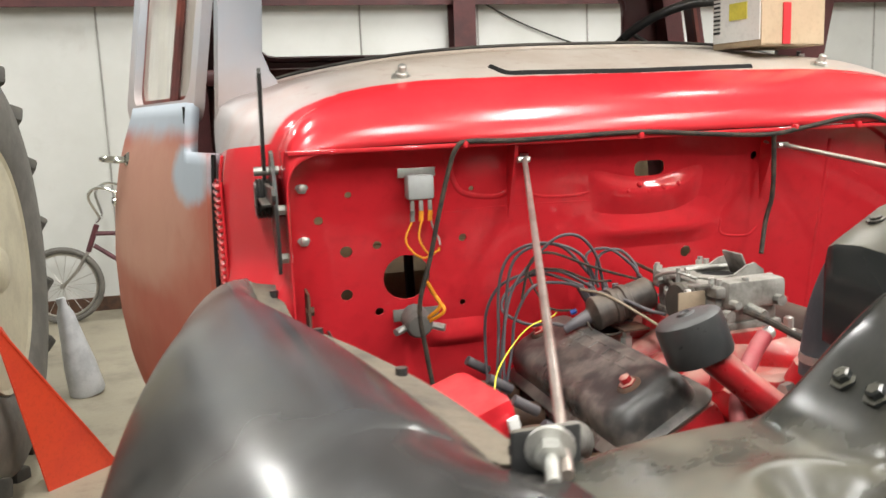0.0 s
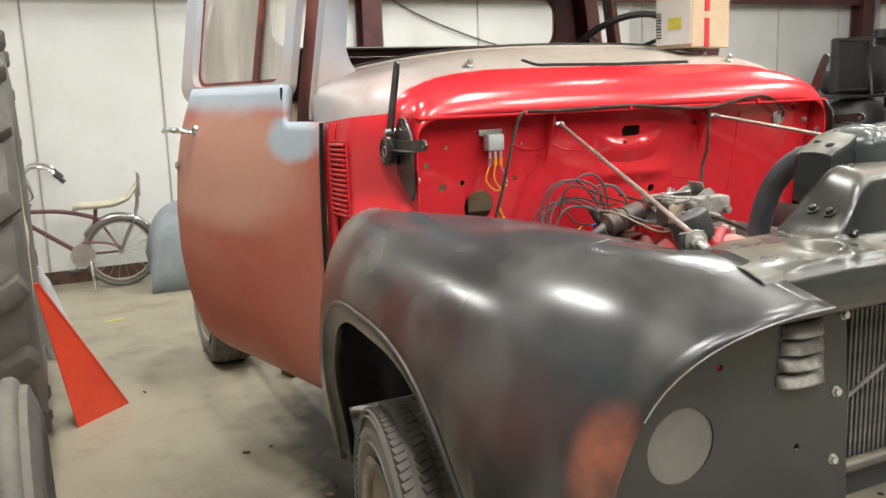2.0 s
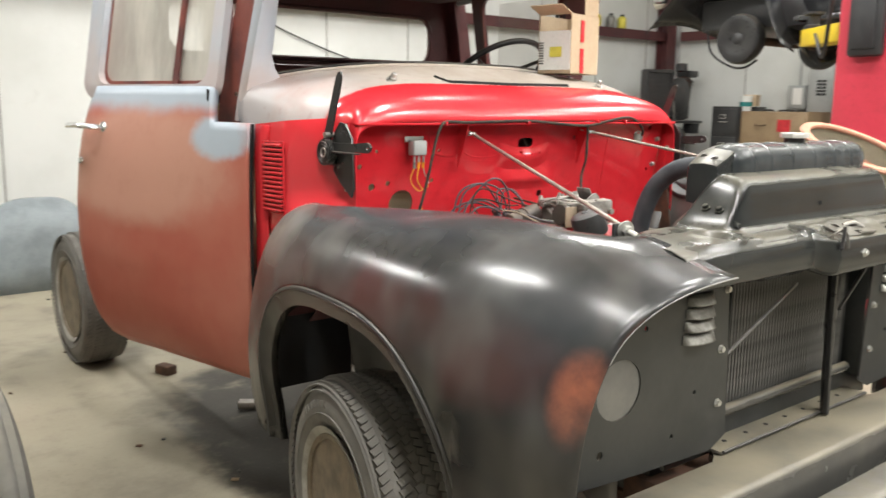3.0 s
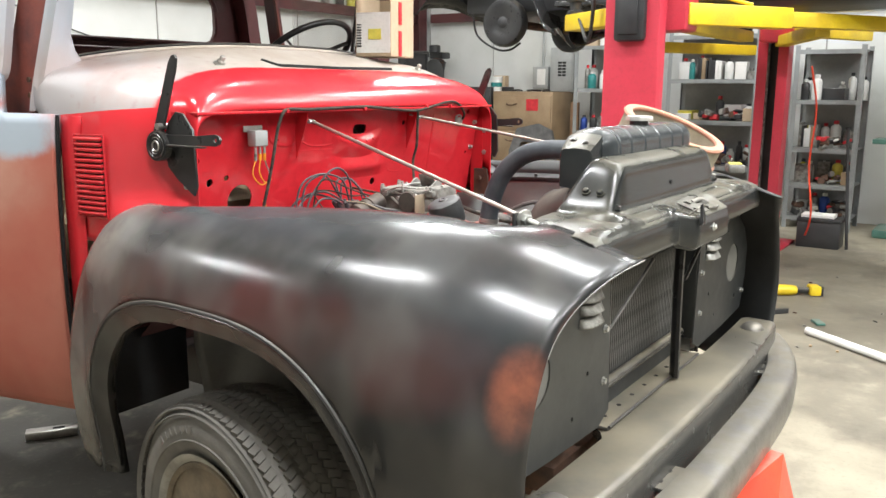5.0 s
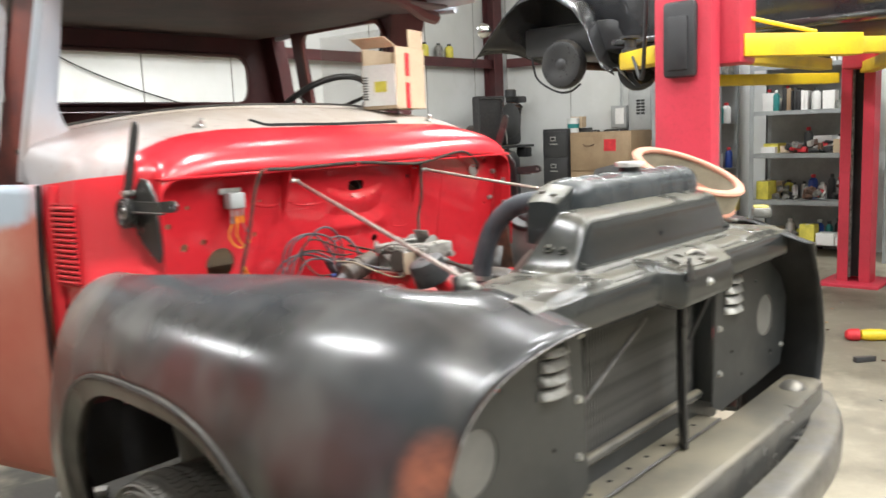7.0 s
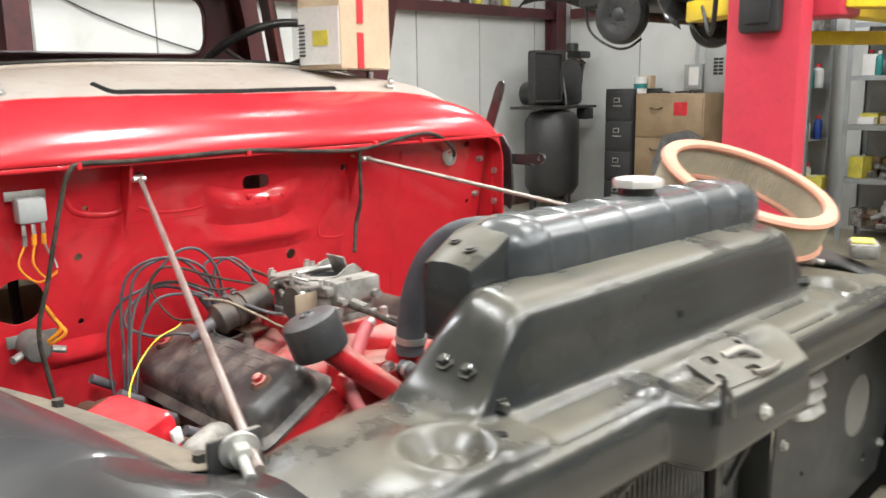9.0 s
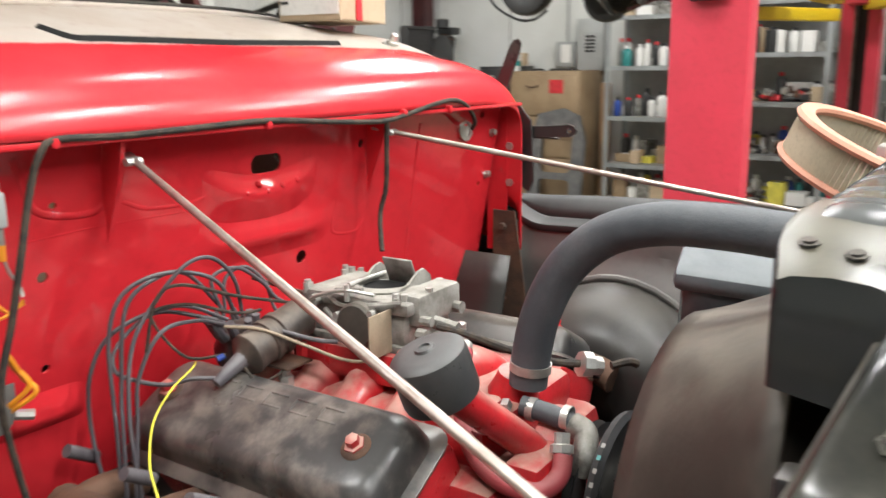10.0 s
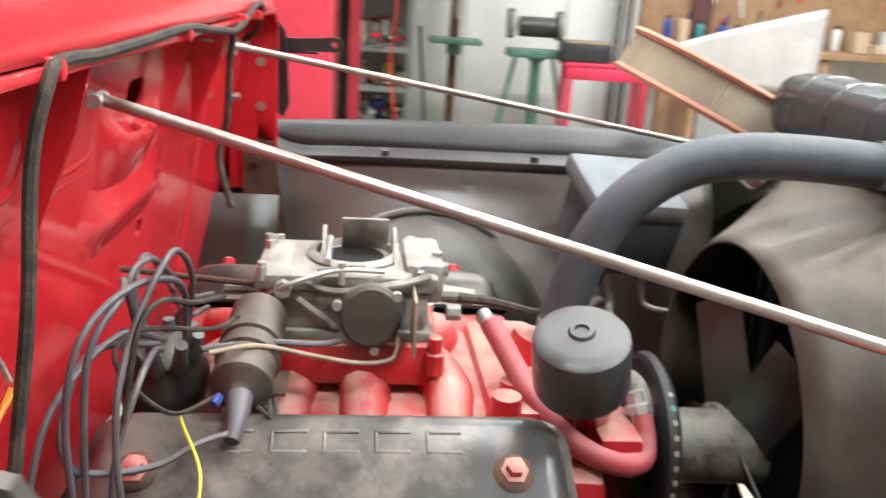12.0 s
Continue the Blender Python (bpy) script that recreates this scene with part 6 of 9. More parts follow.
    part("air_horn", box((-0.012, -0.222, 1.016), (0.125, 0.195, 0.018), 0.005), "pale_cast", eng)
    part("fuel_bowl", box((-0.005, -0.305, 1.012), (0.105, 0.045, 0.045), 0.008), "pale_cast", eng)
    part("fuel_bowl", box((-0.005, -0.145, 1.008), (0.105, 0.035, 0.038), 0.008), "pale_cast", eng)
    part("air_horn_ring", lathe([(0.050, 0), (0.052, 0.006), (0.048, 0.009), (0.043, 0.010), (0.041, 0.002)], (-0.005, -0.228, 1.022), (-0.005, -0.228, 2), 28), "pale_cast", eng)
    part("choke_bore", cyl((-0.005, -0.228, 1.020), (-0.005, -0.228, 1.0255), 0.034, 24), "hole_shade", eng)
    part("choke_plate", box((0, 0, 0.020), (0.004, 0.054, 0.044), 0.002, pose(0.024, -0.240, 1.026, 0, -24, 0)), "pale_cast", eng, "dusty choke flap")
    for y in (-0.272, -0.192):
        part("choke_tower", slab([(-0.045, 0), (0.045, 0), (0.042, 0.014), (0.026, 0.026), (0.012, 0.024), (-0.012, 0.010), (-0.035, 0.007)], 0.004, pose(0.0, y, 1.024, 90, 0, 0)), "pale_cast", eng)
    part("choke_shaft", cyl((-0.055, -0.2, 1.034), (0.03, -0.2, 1.034), 0.0035, 8), "zinc", eng)
    part("choke_housing", lathe([(0.024, 0), (0.031, 0.004), (0.033, 0.010), (0.033, 0.022), (0.029, 0.026), (0.012, 0.027)], (-0.076, -0.246, 0.990), (-0.2, -0.25, 0.999), 26), "choke_black", eng, "dark round choke housing")
    for a in (20, 140, 260):
        p = Vector((-0.092, -0.246 + 0.036 * math.cos(radians(a)), 0.99 + 0.036 * math.sin(radians(a))))
        part("screw", cyl(p, p + Vector((-0.008, 0, 0)), 0.005, 8), "zinc", eng)
    part("heat_shield", box((-0.100, -0.292, 0.988), (0.048, 0.003, 0.060), 0.001, None), "tan_plate", eng, "bent tan metal plate")
    rnd = random.Random(5)
    for i in range(16):
        x, y = rnd.choice([(-0.065, -0.30), (-0.065, -0.14), (0.045, -0.30), (0.045, -0.14), (-0.02, -0.318), (0.02, -0.128), (-0.07, -0.22)])
        x, y = x + rnd.uniform(-0.008, 0.008), y + rnd.uniform(-0.008, 0.008)
        part("screw", cyl((x, y, 1.018), (x, y, 1.036 + rnd.uniform(-0.006, 0.006)), rnd.uniform(0.004, 0.006), 6), "zinc", eng)
    for p0, p1, r in (((-0.068, -0.155, 1.012), (-0.085, -0.155, 1.012), 0.009), ((-0.065, -0.33, 0.985), (-0.065, -0.345, 0.985), 0.009), ((-0.02, -0.325, 0.99), (-0.02, -0.365, 0.985), 0.010), ((-0.05, -0.325, 1.0), (-0.05, -0.343, 1.0), 0.007), ((0.03, -0.325, 1.0), (0.03, -0.34, 1.0), 0.009),
                      ((-0.072, -0.19, 1.03), (-0.072, -0.24, 1.036), 0.003), ((-0.075, -0.17, 1.0), (-0.075, -0.21, 0.97), 0.004), ((-0.01, -0.13, 0.985), (-0.01, -0.085, 0.985), 0.006)):
        part("fitting", cyl(p0, p1, r, 8), "alloy", eng)
    part("linkage", tube([(-0.074, -0.135, 1.0), (-0.085, -0.16, 1.018), (-0.08, -0.21, 1.033), (-0.07, -0.26, 1.03)], 0.003, 6), "zinc", eng)
    part("linkage", tube([(-0.076, -0.31, 1.028), (-0.086, -0.27, 1.022), (-0.083, -0.21, 1.012), (-0.07, -0.17, 1.02)], 0.004, 6, squash=0.5), "alloy", eng)
    part("throttle_rod", cyl((-0.03, -0.12, 0.998), (-0.035, 0.02, 1.012), 0.0035, 8), "rust", eng)
    for (x, y) in ((-0.085, -0.318), (0.06, -0.318), (-0.085, -0.13)):
        part("carburetor_stud", lathe([(0.011, 0), (0.011, 0.022), (0.008, 0.024), (0.008, 0.04), (0.005, 0.042)], (x, y, 0.925), (x, y, 1.2), 8), "zinc" if x > -0.08 else "engine_red", eng)
    # vacuum and fuel lines
    part("vacuum_line", tube([(-0.20, -0.10, 0.996), (-0.17, -0.14, 0.99), (-0.135, -0.19, 0.965), (-0.12, -0.235, 0.951), (-0.11, -0.268, 0.95), (-0.10, -0.276, 0.96), (-0.092, -0.276, 0.972)], 0.0024, 8), "tan_plate", eng, "thin tan vacuum line")
    part("vacuum_line", tube([(-0.18, -0.09, 0.99), (-0.15, -0.14, 0.985), (-0.12, -0.19, 0.97), (-0.10, -0.215, 0.965)], 0.0032, 8), "wire", eng)
    part("cable", tube([(-0.04, -0.345, 0.992), (-0.03, -0.385, 0.985), (0.0, -0.44, 0.962), (0.03, -0.485, 0.946), (0.062, -0.512, 0.938)], 0.0055, 8), "harness", eng, "braided cable to the sender")
    part("sender", lathe([(0.012, 0), (0.018, 0.002), (0.018, 0.018), (0.013, 0.02), (0.013, 0.034), (0.007, 0.036)], (0.062, -0.512, 0.938), (0.105, -0.545, 0.925), 8), "zinc", eng, "bright hexagon sender fitting")
    part("brake_switch", tube([(0.105, -0.542, 0.927), (0.125, -0.56, 0.93), (0.135, -0.57, 0.925)], 0.006, 8), "harness", eng)
    # oil filler and breather cap
    part("filler_pipe", tube([(-0.03, -0.515, 0.82), (-0.07, -0.505, 0.87), (-0.135, -0.478, 0.93), (-0.175, -0.457, 0.968)], 0.021, 14), "engine_red", eng, "red oil filler pipe")
    a, b = Vector((-0.183, -0.452, 0.962)), Vector((-0.203, -0.440, 1.026))
    part("breather_cap", lathe([(0.040, 0.0), (0.045, 0.002), (0.047, 0.008), (0.047, 0.052), (0.0455, 0.060), (0.040, 0.0645), (0.030, 0.066), (0.013, 0.067), (0.011, 0.070), (0.007, 0.0705), (0.006, 0.068)], a, b, 36), "cap_black", eng, "satin black round breather cap")
    # thermostat outlet and upper hose
    part("water_outlet", lathe([(0.040, 0), (0.040, 0.008), (0.034, 0.012), (0.036, 0.03), (0.030, 0.045), (0.026, 0.06)], (0.004, -0.435, 0.875), (0.0, -0.452, 0.95), 20), "engine_red", eng, "red water outlet")
    part("outlet_bolt", cyl((-0.042, -0.455, 0.905), (-0.062, -0.463, 0.905), 0.009, 6), "zinc", eng)
    hose = part("radiator_hose", tube([(0.0, -0.450, 0.925), (0.0, -0.455, 0.97), (0.0, -0.470, 1.03), (0.0, -0.502, 1.09), (0.0, -0.555, 1.135), (0.0, -0.62, 1.155), (0.0, -0.70, 1.158), (-0.002, -0.815, 1.152)], 0.0255, 20), "hose", truck, "dusty thick black radiator hose")
    for p, d in (((0.0, -0.453, 0.945), (0, -0.1, 1)), ((-0.001, -0.785, 1.154), (0, -1, 0))):
        p, d = Vector(p), Vector(d).normalized()
        part("hose_clamp", lathe([(0.0275, 0), (0.0275, 0.012), (0.026, 0.012), (0.026, 0)], p, p + d, 24, None, False), "zinc", hose)
    # heater hose, bypass hose, water pump
    part("heater_hose", tube([(-0.035, -0.385, 0.962), (-0.060, -0.398, 0.945), (-0.105, -0.428, 0.905), (-0.135, -0.468, 0.872), (-0.142, -0.515, 0.852), (-0.125, -0.550, 0.846), (-0.098, -0.562, 0.855), (-0.082, -0.560, 0.876)], 0.0125, 14), "pink_hose", eng, "dusty pinkish red heater hose")
    part("hose_nipple", cyl((-0.02, -0.378, 0.965), (-0.045, -0.39, 0.957), 0.010, 10), "zinc", eng)
    part("pump_fitting", lathe([(0.011, 0), (0.011, 0.01), (0.015, 0.011), (0.015, 0.02), (0.010, 0.022), (0.010, 0.035)], (-0.085, -0.559, 0.868), (-0.07, -0.552, 0.90), 8), "zinc", eng)
    part("water_pump", lathe([(0.075, 0), (0.07, 0.03), (0.05, 0.05), (0.045, 0.09), (0.03, 0.10)], (0, -0.50, 0.82), (0, -0.7, 0.82), 24), "engine_red", eng, "red water pump")
    part("pump_cover", box((-0.085, -0.525, 0.855), (0.09, 0.05, 0.035), 0.008), "engine_red", eng)
    part("bypass_hose", tube([(-0.035, -0.475, 0.905), (-0.03, -0.51, 0.900), (-0.028, -0.545, 0.893)], 0.0135, 14), "hose", eng, "short black bypass hose")
    for y in (-0.485, -0.535):
        part("hose_clamp", lathe([(0.0155, 0), (0.0155, 0.010), (0.0135, 0.010), (0.0135, 0)], (-0.032, y, 0.902), (-0.031, y - 0.1, 0.896), 16, None, False), "zinc", eng)
    part("elbow", tube([(-0.028, -0.545, 0.893), (-0.03, -0.565, 0.885), (-0.045, -0.572, 0.865), (-0.05, -0.57, 0.84)], 0.016, 12), "alloy", eng, "corroded metal elbow")
    for r, y in ((0.098, -0.592), (0.085, -0.555)):
        part("pulley", lathe([(r - 0.02, 0), (r, 0.003), (r - 0.012, 0.010), (r, 0.017), (r - 0.02, 0.02)], (0, y, 0.80), (0, y - 0.5, 0.80), 40), "black_part", eng, "black crank-driven pulley")
    ring = [(0.098 * math.cos(t), -0.602, 0.80 + 0.098 * math.sin(t)) for t in np.linspace(0, 2 * math.pi, 49)]
    belt = part("fan_belt", tube(ring, 0.009, 6, n=1, curved=False), "black_rubber", eng, "black fan belt with pale worn print")
    for i in range(9):
        t = radians(195 - 9 * i)
        p = Vector((0.1062 * math.cos(t), -0.602, 0.80 + 0.1062 * math.sin(t)))
        part("print_bar", box((0, 0, 0), (0.0015, 0.005, 0.006), 0, Matrix.Translation(p) @ Matrix.Rotation(-t, 4, "Y")), "print_grey" if i != 7 else "green_tin", belt)
    part("fan_hub", lathe([(0.05, 0), (0.055, 0.02), (0.035, 0.05), (0.03, 0.085), (0.045, 0.09), (0.045, 0.10)], (0, -0.60, 0.80), (0, -0.8, 0.80), 20), "alloy", eng, "dusty fan spacer")
    # ignition coil, distributor and leads
    a, b = Vector((-0.200, -0.126, 0.953)), Vector((-0.080, -0.132, 0.986))
    part("ignition_coil", lathe([(0.0, 0.0), (0.012, 0.0), (0.016, 0.006), (0.026, 0.010), (0.030, 0.014), (0.030, 0.020), (0.0285, 0.022), (0.0285, 0.045), (0.0315, 0.047), (0.0315, 0.056), (0.0285, 0.058), (0.0285, 0.066), (0.0315, 0.068), (0.0315, 0.077), (0.0285, 0.079), (0.0285, 0.12), (0.024, 0.124)], a, b, 26), "coil_brown", eng, "greasy brown-black ignition coil")
    part("coil_boot", tube([(-0.196, -0.127, 0.954), (-0.222, -0.128, 0.945), (-0.242, -0.126, 0.934)], (0.013, 0.007), 12), "wire", eng)
    part("coil_bracket", box((-0.125, -0.14, 0.93), (0.05, 0.05, 0.004), 0.001, pose(0, 0, 0)), "rust", eng)
    part("bracket_stud", lathe([(0.011, 0), (0.011, 0.02), (0.007, 0.021), (0.007, 0.032)], (-0.137, -0.148, 0.895), (-0.137, -0.148, 1.0), 6), "zinc", eng)
    part("distributor", lathe([(0.035, 0), (0.042, 0.01), (0.046, 0.04), (0.044, 0.05), (0.036, 0.058), (0.03, 0.075), (0.012, 0.08)], (-0.10, -0.035, 0.895), (-0.13, -0.045, 0.98), 24), "black_part", eng, "black distributor cap")
    rnd = random.Random(11)
    for i in range(8):
        a = radians(45 * i)
        foot = Vector((-0.128 + 0.026 * math.cos(a), -0.044 + 0.026 * math.sin(a), 0.955))
        part("spark_boot", cyl(foot, foot + Vector((0.01 * math.cos(a) - 0.012, 0.01 * math.sin(a), 0.032)), 0.008, 8, None, 0.006), "wire", eng)
    leads = ([(-0.345, -0.02, 0.78), (-0.34, 0.012, 0.883), (-0.335, 0.005, 0.958), (-0.30, -0.006, 1.004), (-0.22, -0.03, 1.02), (-0.15, -0.05, 0.985)],
             [(-0.17, -0.05, 0.99), (-0.24, -0.012, 1.013), (-0.30, -0.007, 0.985), (-0.315, -0.015, 0.955), (-0.30, -0.038, 0.94), (-0.28, -0.073, 0.935), (-0.26, -0.10, 0.942), (-0.238, -0.124, 0.940)],
             [(-0.345, -0.05, 0.78), (-0.33, -0.03, 0.884), (-0.325, -0.021, 0.914), (-0.32, -0.017, 1.0), (-0.30, -0.027, 1.055), (-0.25, -0.052, 1.075), (-0.19, -0.076, 1.055), (-0.15, -0.07, 0.99)],
             [(-0.345, -0.06, 0.78), (-0.325, -0.036, 0.884), (-0.315, -0.026, 0.93), (-0.30, -0.029, 1.035), (-0.26, -0.045, 1.07), (-0.20, -0.03, 1.06), (-0.14, -0.02, 1.0)],
             [(-0.34, -0.07, 0.78), (-0.31, -0.046, 0.885), (-0.30, -0.044, 0.945), (-0.27, -0.057, 1.0), (-0.21, -0.055, 1.0), (-0.16, -0.05, 0.98)],
             [(-0.335, -0.08, 0.78), (-0.33, -0.06, 0.9), (-0.31, -0.05, 0.99), (-0.27, -0.055, 1.045), (-0.23, -0.070, 1.085), (-0.19, -0.075, 1.085), (-0.16, -0.08, 1.05), (-0.14, -0.07, 0.99)],
             [(-0.13, -0.02, 0.985), (-0.125, -0.02, 1.035), (-0.085, -0.02, 1.045), (-0.055, -0.03, 1.015), (-0.05, -0.05, 0.97), (0.02, -0.06, 0.95)],
             [(-0.14, -0.03, 0.985), (-0.15, -0.02, 1.04), (-0.11, -0.03, 1.05), (-0.07, -0.04, 1.02), (-0.04, -0.05, 0.985), (0.05, -0.06, 0.955)])
    for pts in leads:
        part("spark_lead", tube(pts, 0.0030, 8), "wire", eng, "grey spark plug lead")
    part("thin_wire", tube([(-0.29, -0.05, 0.978), (-0.275, -0.06, 1.046), (-0.24, -0.07, 1.059), (-0.158, -0.08, 1.026), (-0.05, -0.09, 0.99)], 0.0025, 6), "harness", eng)
    part("thin_wire", tube([(-0.212, -0.112, 0.962), (-0.25, -0.075, 0.965), (-0.27, -0.04, 1.02), (-0.22, -0.05, 1.025), (-0.18, -0.10, 1.01), (-0.15, -0.12, 1.01)], 0.0022, 6), "harness", eng)
    part("thin_wire", tube([(-0.21, -0.145, 0.95), (-0.20, -0.16, 0.93), (-0.16, -0.155, 0.925), (-0.14, -0.15, 0.93)], 0.002, 6), "harness", eng)
    part("wire_joint", cyl((-0.222, -0.108, 0.958), (-0.214, -0.112, 0.962), 0.0045, 8), "blue", eng, "blue crimp joint")
    part("yellow_wire", tube([(-0.238, -0.082, 0.955), (-0.25, -0.088, 0.950), (-0.30, -0.110, 0.943), (-0.335, -0.117, 0.915), (-0.375, -0.159, 0.891), (-0.395, -0.195, 0.870), (-0.405, -0.235, 0.82), (-0.40, -0.25, 0.76)], 0.0014, 8), "yellow_wire", eng, "loose yellow wire")
    # exhaust and generator bits beside the block
    part("exhaust_manifold", tube([(-0.30, -0.02, 0.74), (-0.33, -0.12, 0.755), (-0.335, -0.28, 0.76), (-0.33, -0.42, 0.77)], 0.030, 12), "alloy", eng, "bare metal exhaust manifold")
    part("exhaust_pipe", tube([(-0.335, -0.35, 0.80), (-0.350, -0.405, 0.855), (-0.390, -0.445, 0.872), (-0.428, -0.455, 0.845), (-0.445, -0.45, 0.70)], 0.024, 14), "pale_cast", eng, "bright bent metal pipe")
    part("exhaust_pipe", tube([(-0.34, -0.32, 0.80), (-0.36, -0.40, 0.83), (-0.40, -0.42, 0.82), (-0.42, -0.40, 0.74)], 0.022, 14), "pale_cast", eng, "bright bent metal pipe")
    part("gearbox", box((0, 0.25, 0.58), (0.3, 0.5, 0.26), 0.05), "interior", truck, "grimy dark gearbox")
    # red box beside the fender
    part("battery_cover", box((0, 0, 0), (0.075, 0.112, 0.12), 0.014, pose(-0.536, -0.546, 0.942, 3, -14, 14)), "red", truck, "glossy red box cover beside the fender")
    part("cover_tab", box((0, 0, 0), (0.014, 0.006, 0.02), 0.002, pose(-0.505, -0.604, 0.975, 3, -14, 14)), "paper", truck)
    return eng


def build_reservoir():
    res = part("fluid_reservoir", box((0, 0, 0), (0.135, 0.15, 0.115), 0.02, pose(0.352, -0.612, 0.978, 4, -16, 10)), "tank_black", truck, "black box-shaped fluid reservoir with a flat lid")
    part("lid", box((0, 0, 0), (0.142, 0.152, 0.034), 0.012, pose(0.333, -0.610, 1.040, 4, -20, 10)), "lid_sheen", res, "flat dusty lid with a blue-grey sheen in its colour")
    part("bracket", box((0.47, -0.622, 0.97), (0.06, 0.08, 0.004), 0.001), "black_part", res)
    part("fitting", lathe([(0.006, 0), (0.009, 0.002), (0.009, 0.012), (0.006, 0.014), (0.005, 0.025)], (0.372, -0.608, 0.944), (0.368, -0.605, 0.90), 8), "zinc", res, "small brass fitting")
    part("hose", tube([(0.370, -0.606, 0.925), (0.355, -0.595, 0.895), (0.30, -0.565, 0.87), (0.25, -0.54, 0.845), (0.235, -0.53, 0.79), (0.235, -0.53, 0.70)], 0.009, 10), "hose", res)
    part("bent_rod", tube([(0.36, -0.66, 0.92), (0.35, -0.665, 0.86), (0.34, -0.68, 0.845), (0.335, -0.73, 0.84)], 0.005, 8), "alloy", truck, "bent dusty metal rod")
    part("brake_line", tube([(0.12, -0.57, 0.86), (0.2, -0.57, 0.89), (0.30, -0.60, 0.87), (0.42, -0.62, 0.87)], 0.006, 8), "black_part", truck)


M["pale_cast"] = mat("pale_dusty_casting", (0.31, 0.30, 0.275), (0.13, 0.12, 0.105), 26, 0.5, 0.25, metal=0.25, bump=0.35, bump_scale=110, dust=0.5, dust_color=(0.40, 0.38, 0.33), dust_scale=30)
M["choke_black"] = mat("dusty_bakelite", (0.06, 0.052, 0.042), (0.035, 0.03, 0.026), 20, 0.6, bump=0.1, dust=0.3)
M["tan_plate"] = mat("tan_oxidised_metal", (0.34, 0.27, 0.19), (0.25, 0.2, 0.14), 20, 0.5, metal=0.2, bump=0.08)
M["cap_black"] = mat("satin_black_cap", (0.040, 0.041, 0.042), (0.055, 0.055, 0.054), 16, 0.30, 0.15, bump=0.05, dust=0.5, dust_color=(0.13, 0.13, 0.128))
M["coil_brown"] = mat("greasy_brown_can", (0.085, 0.062, 0.05), (0.03, 0.024, 0.021), 22, 0.5, 0.25, bump=0.15, dust=0.5, dust_color=(0.24, 0.2, 0.16))
engine = build_engine()
settle = Matrix.Translation((-0.25, -0.05, 0)) @ Matrix.Rotation(radians(1.5), 4, "Z")
engine.matrix_basis = settle @ Matrix.Scale(0.965, 4, (0, 1, 0)) @ Matrix.Translation((0.25, 0.05, 0.0))
build_reservoir()


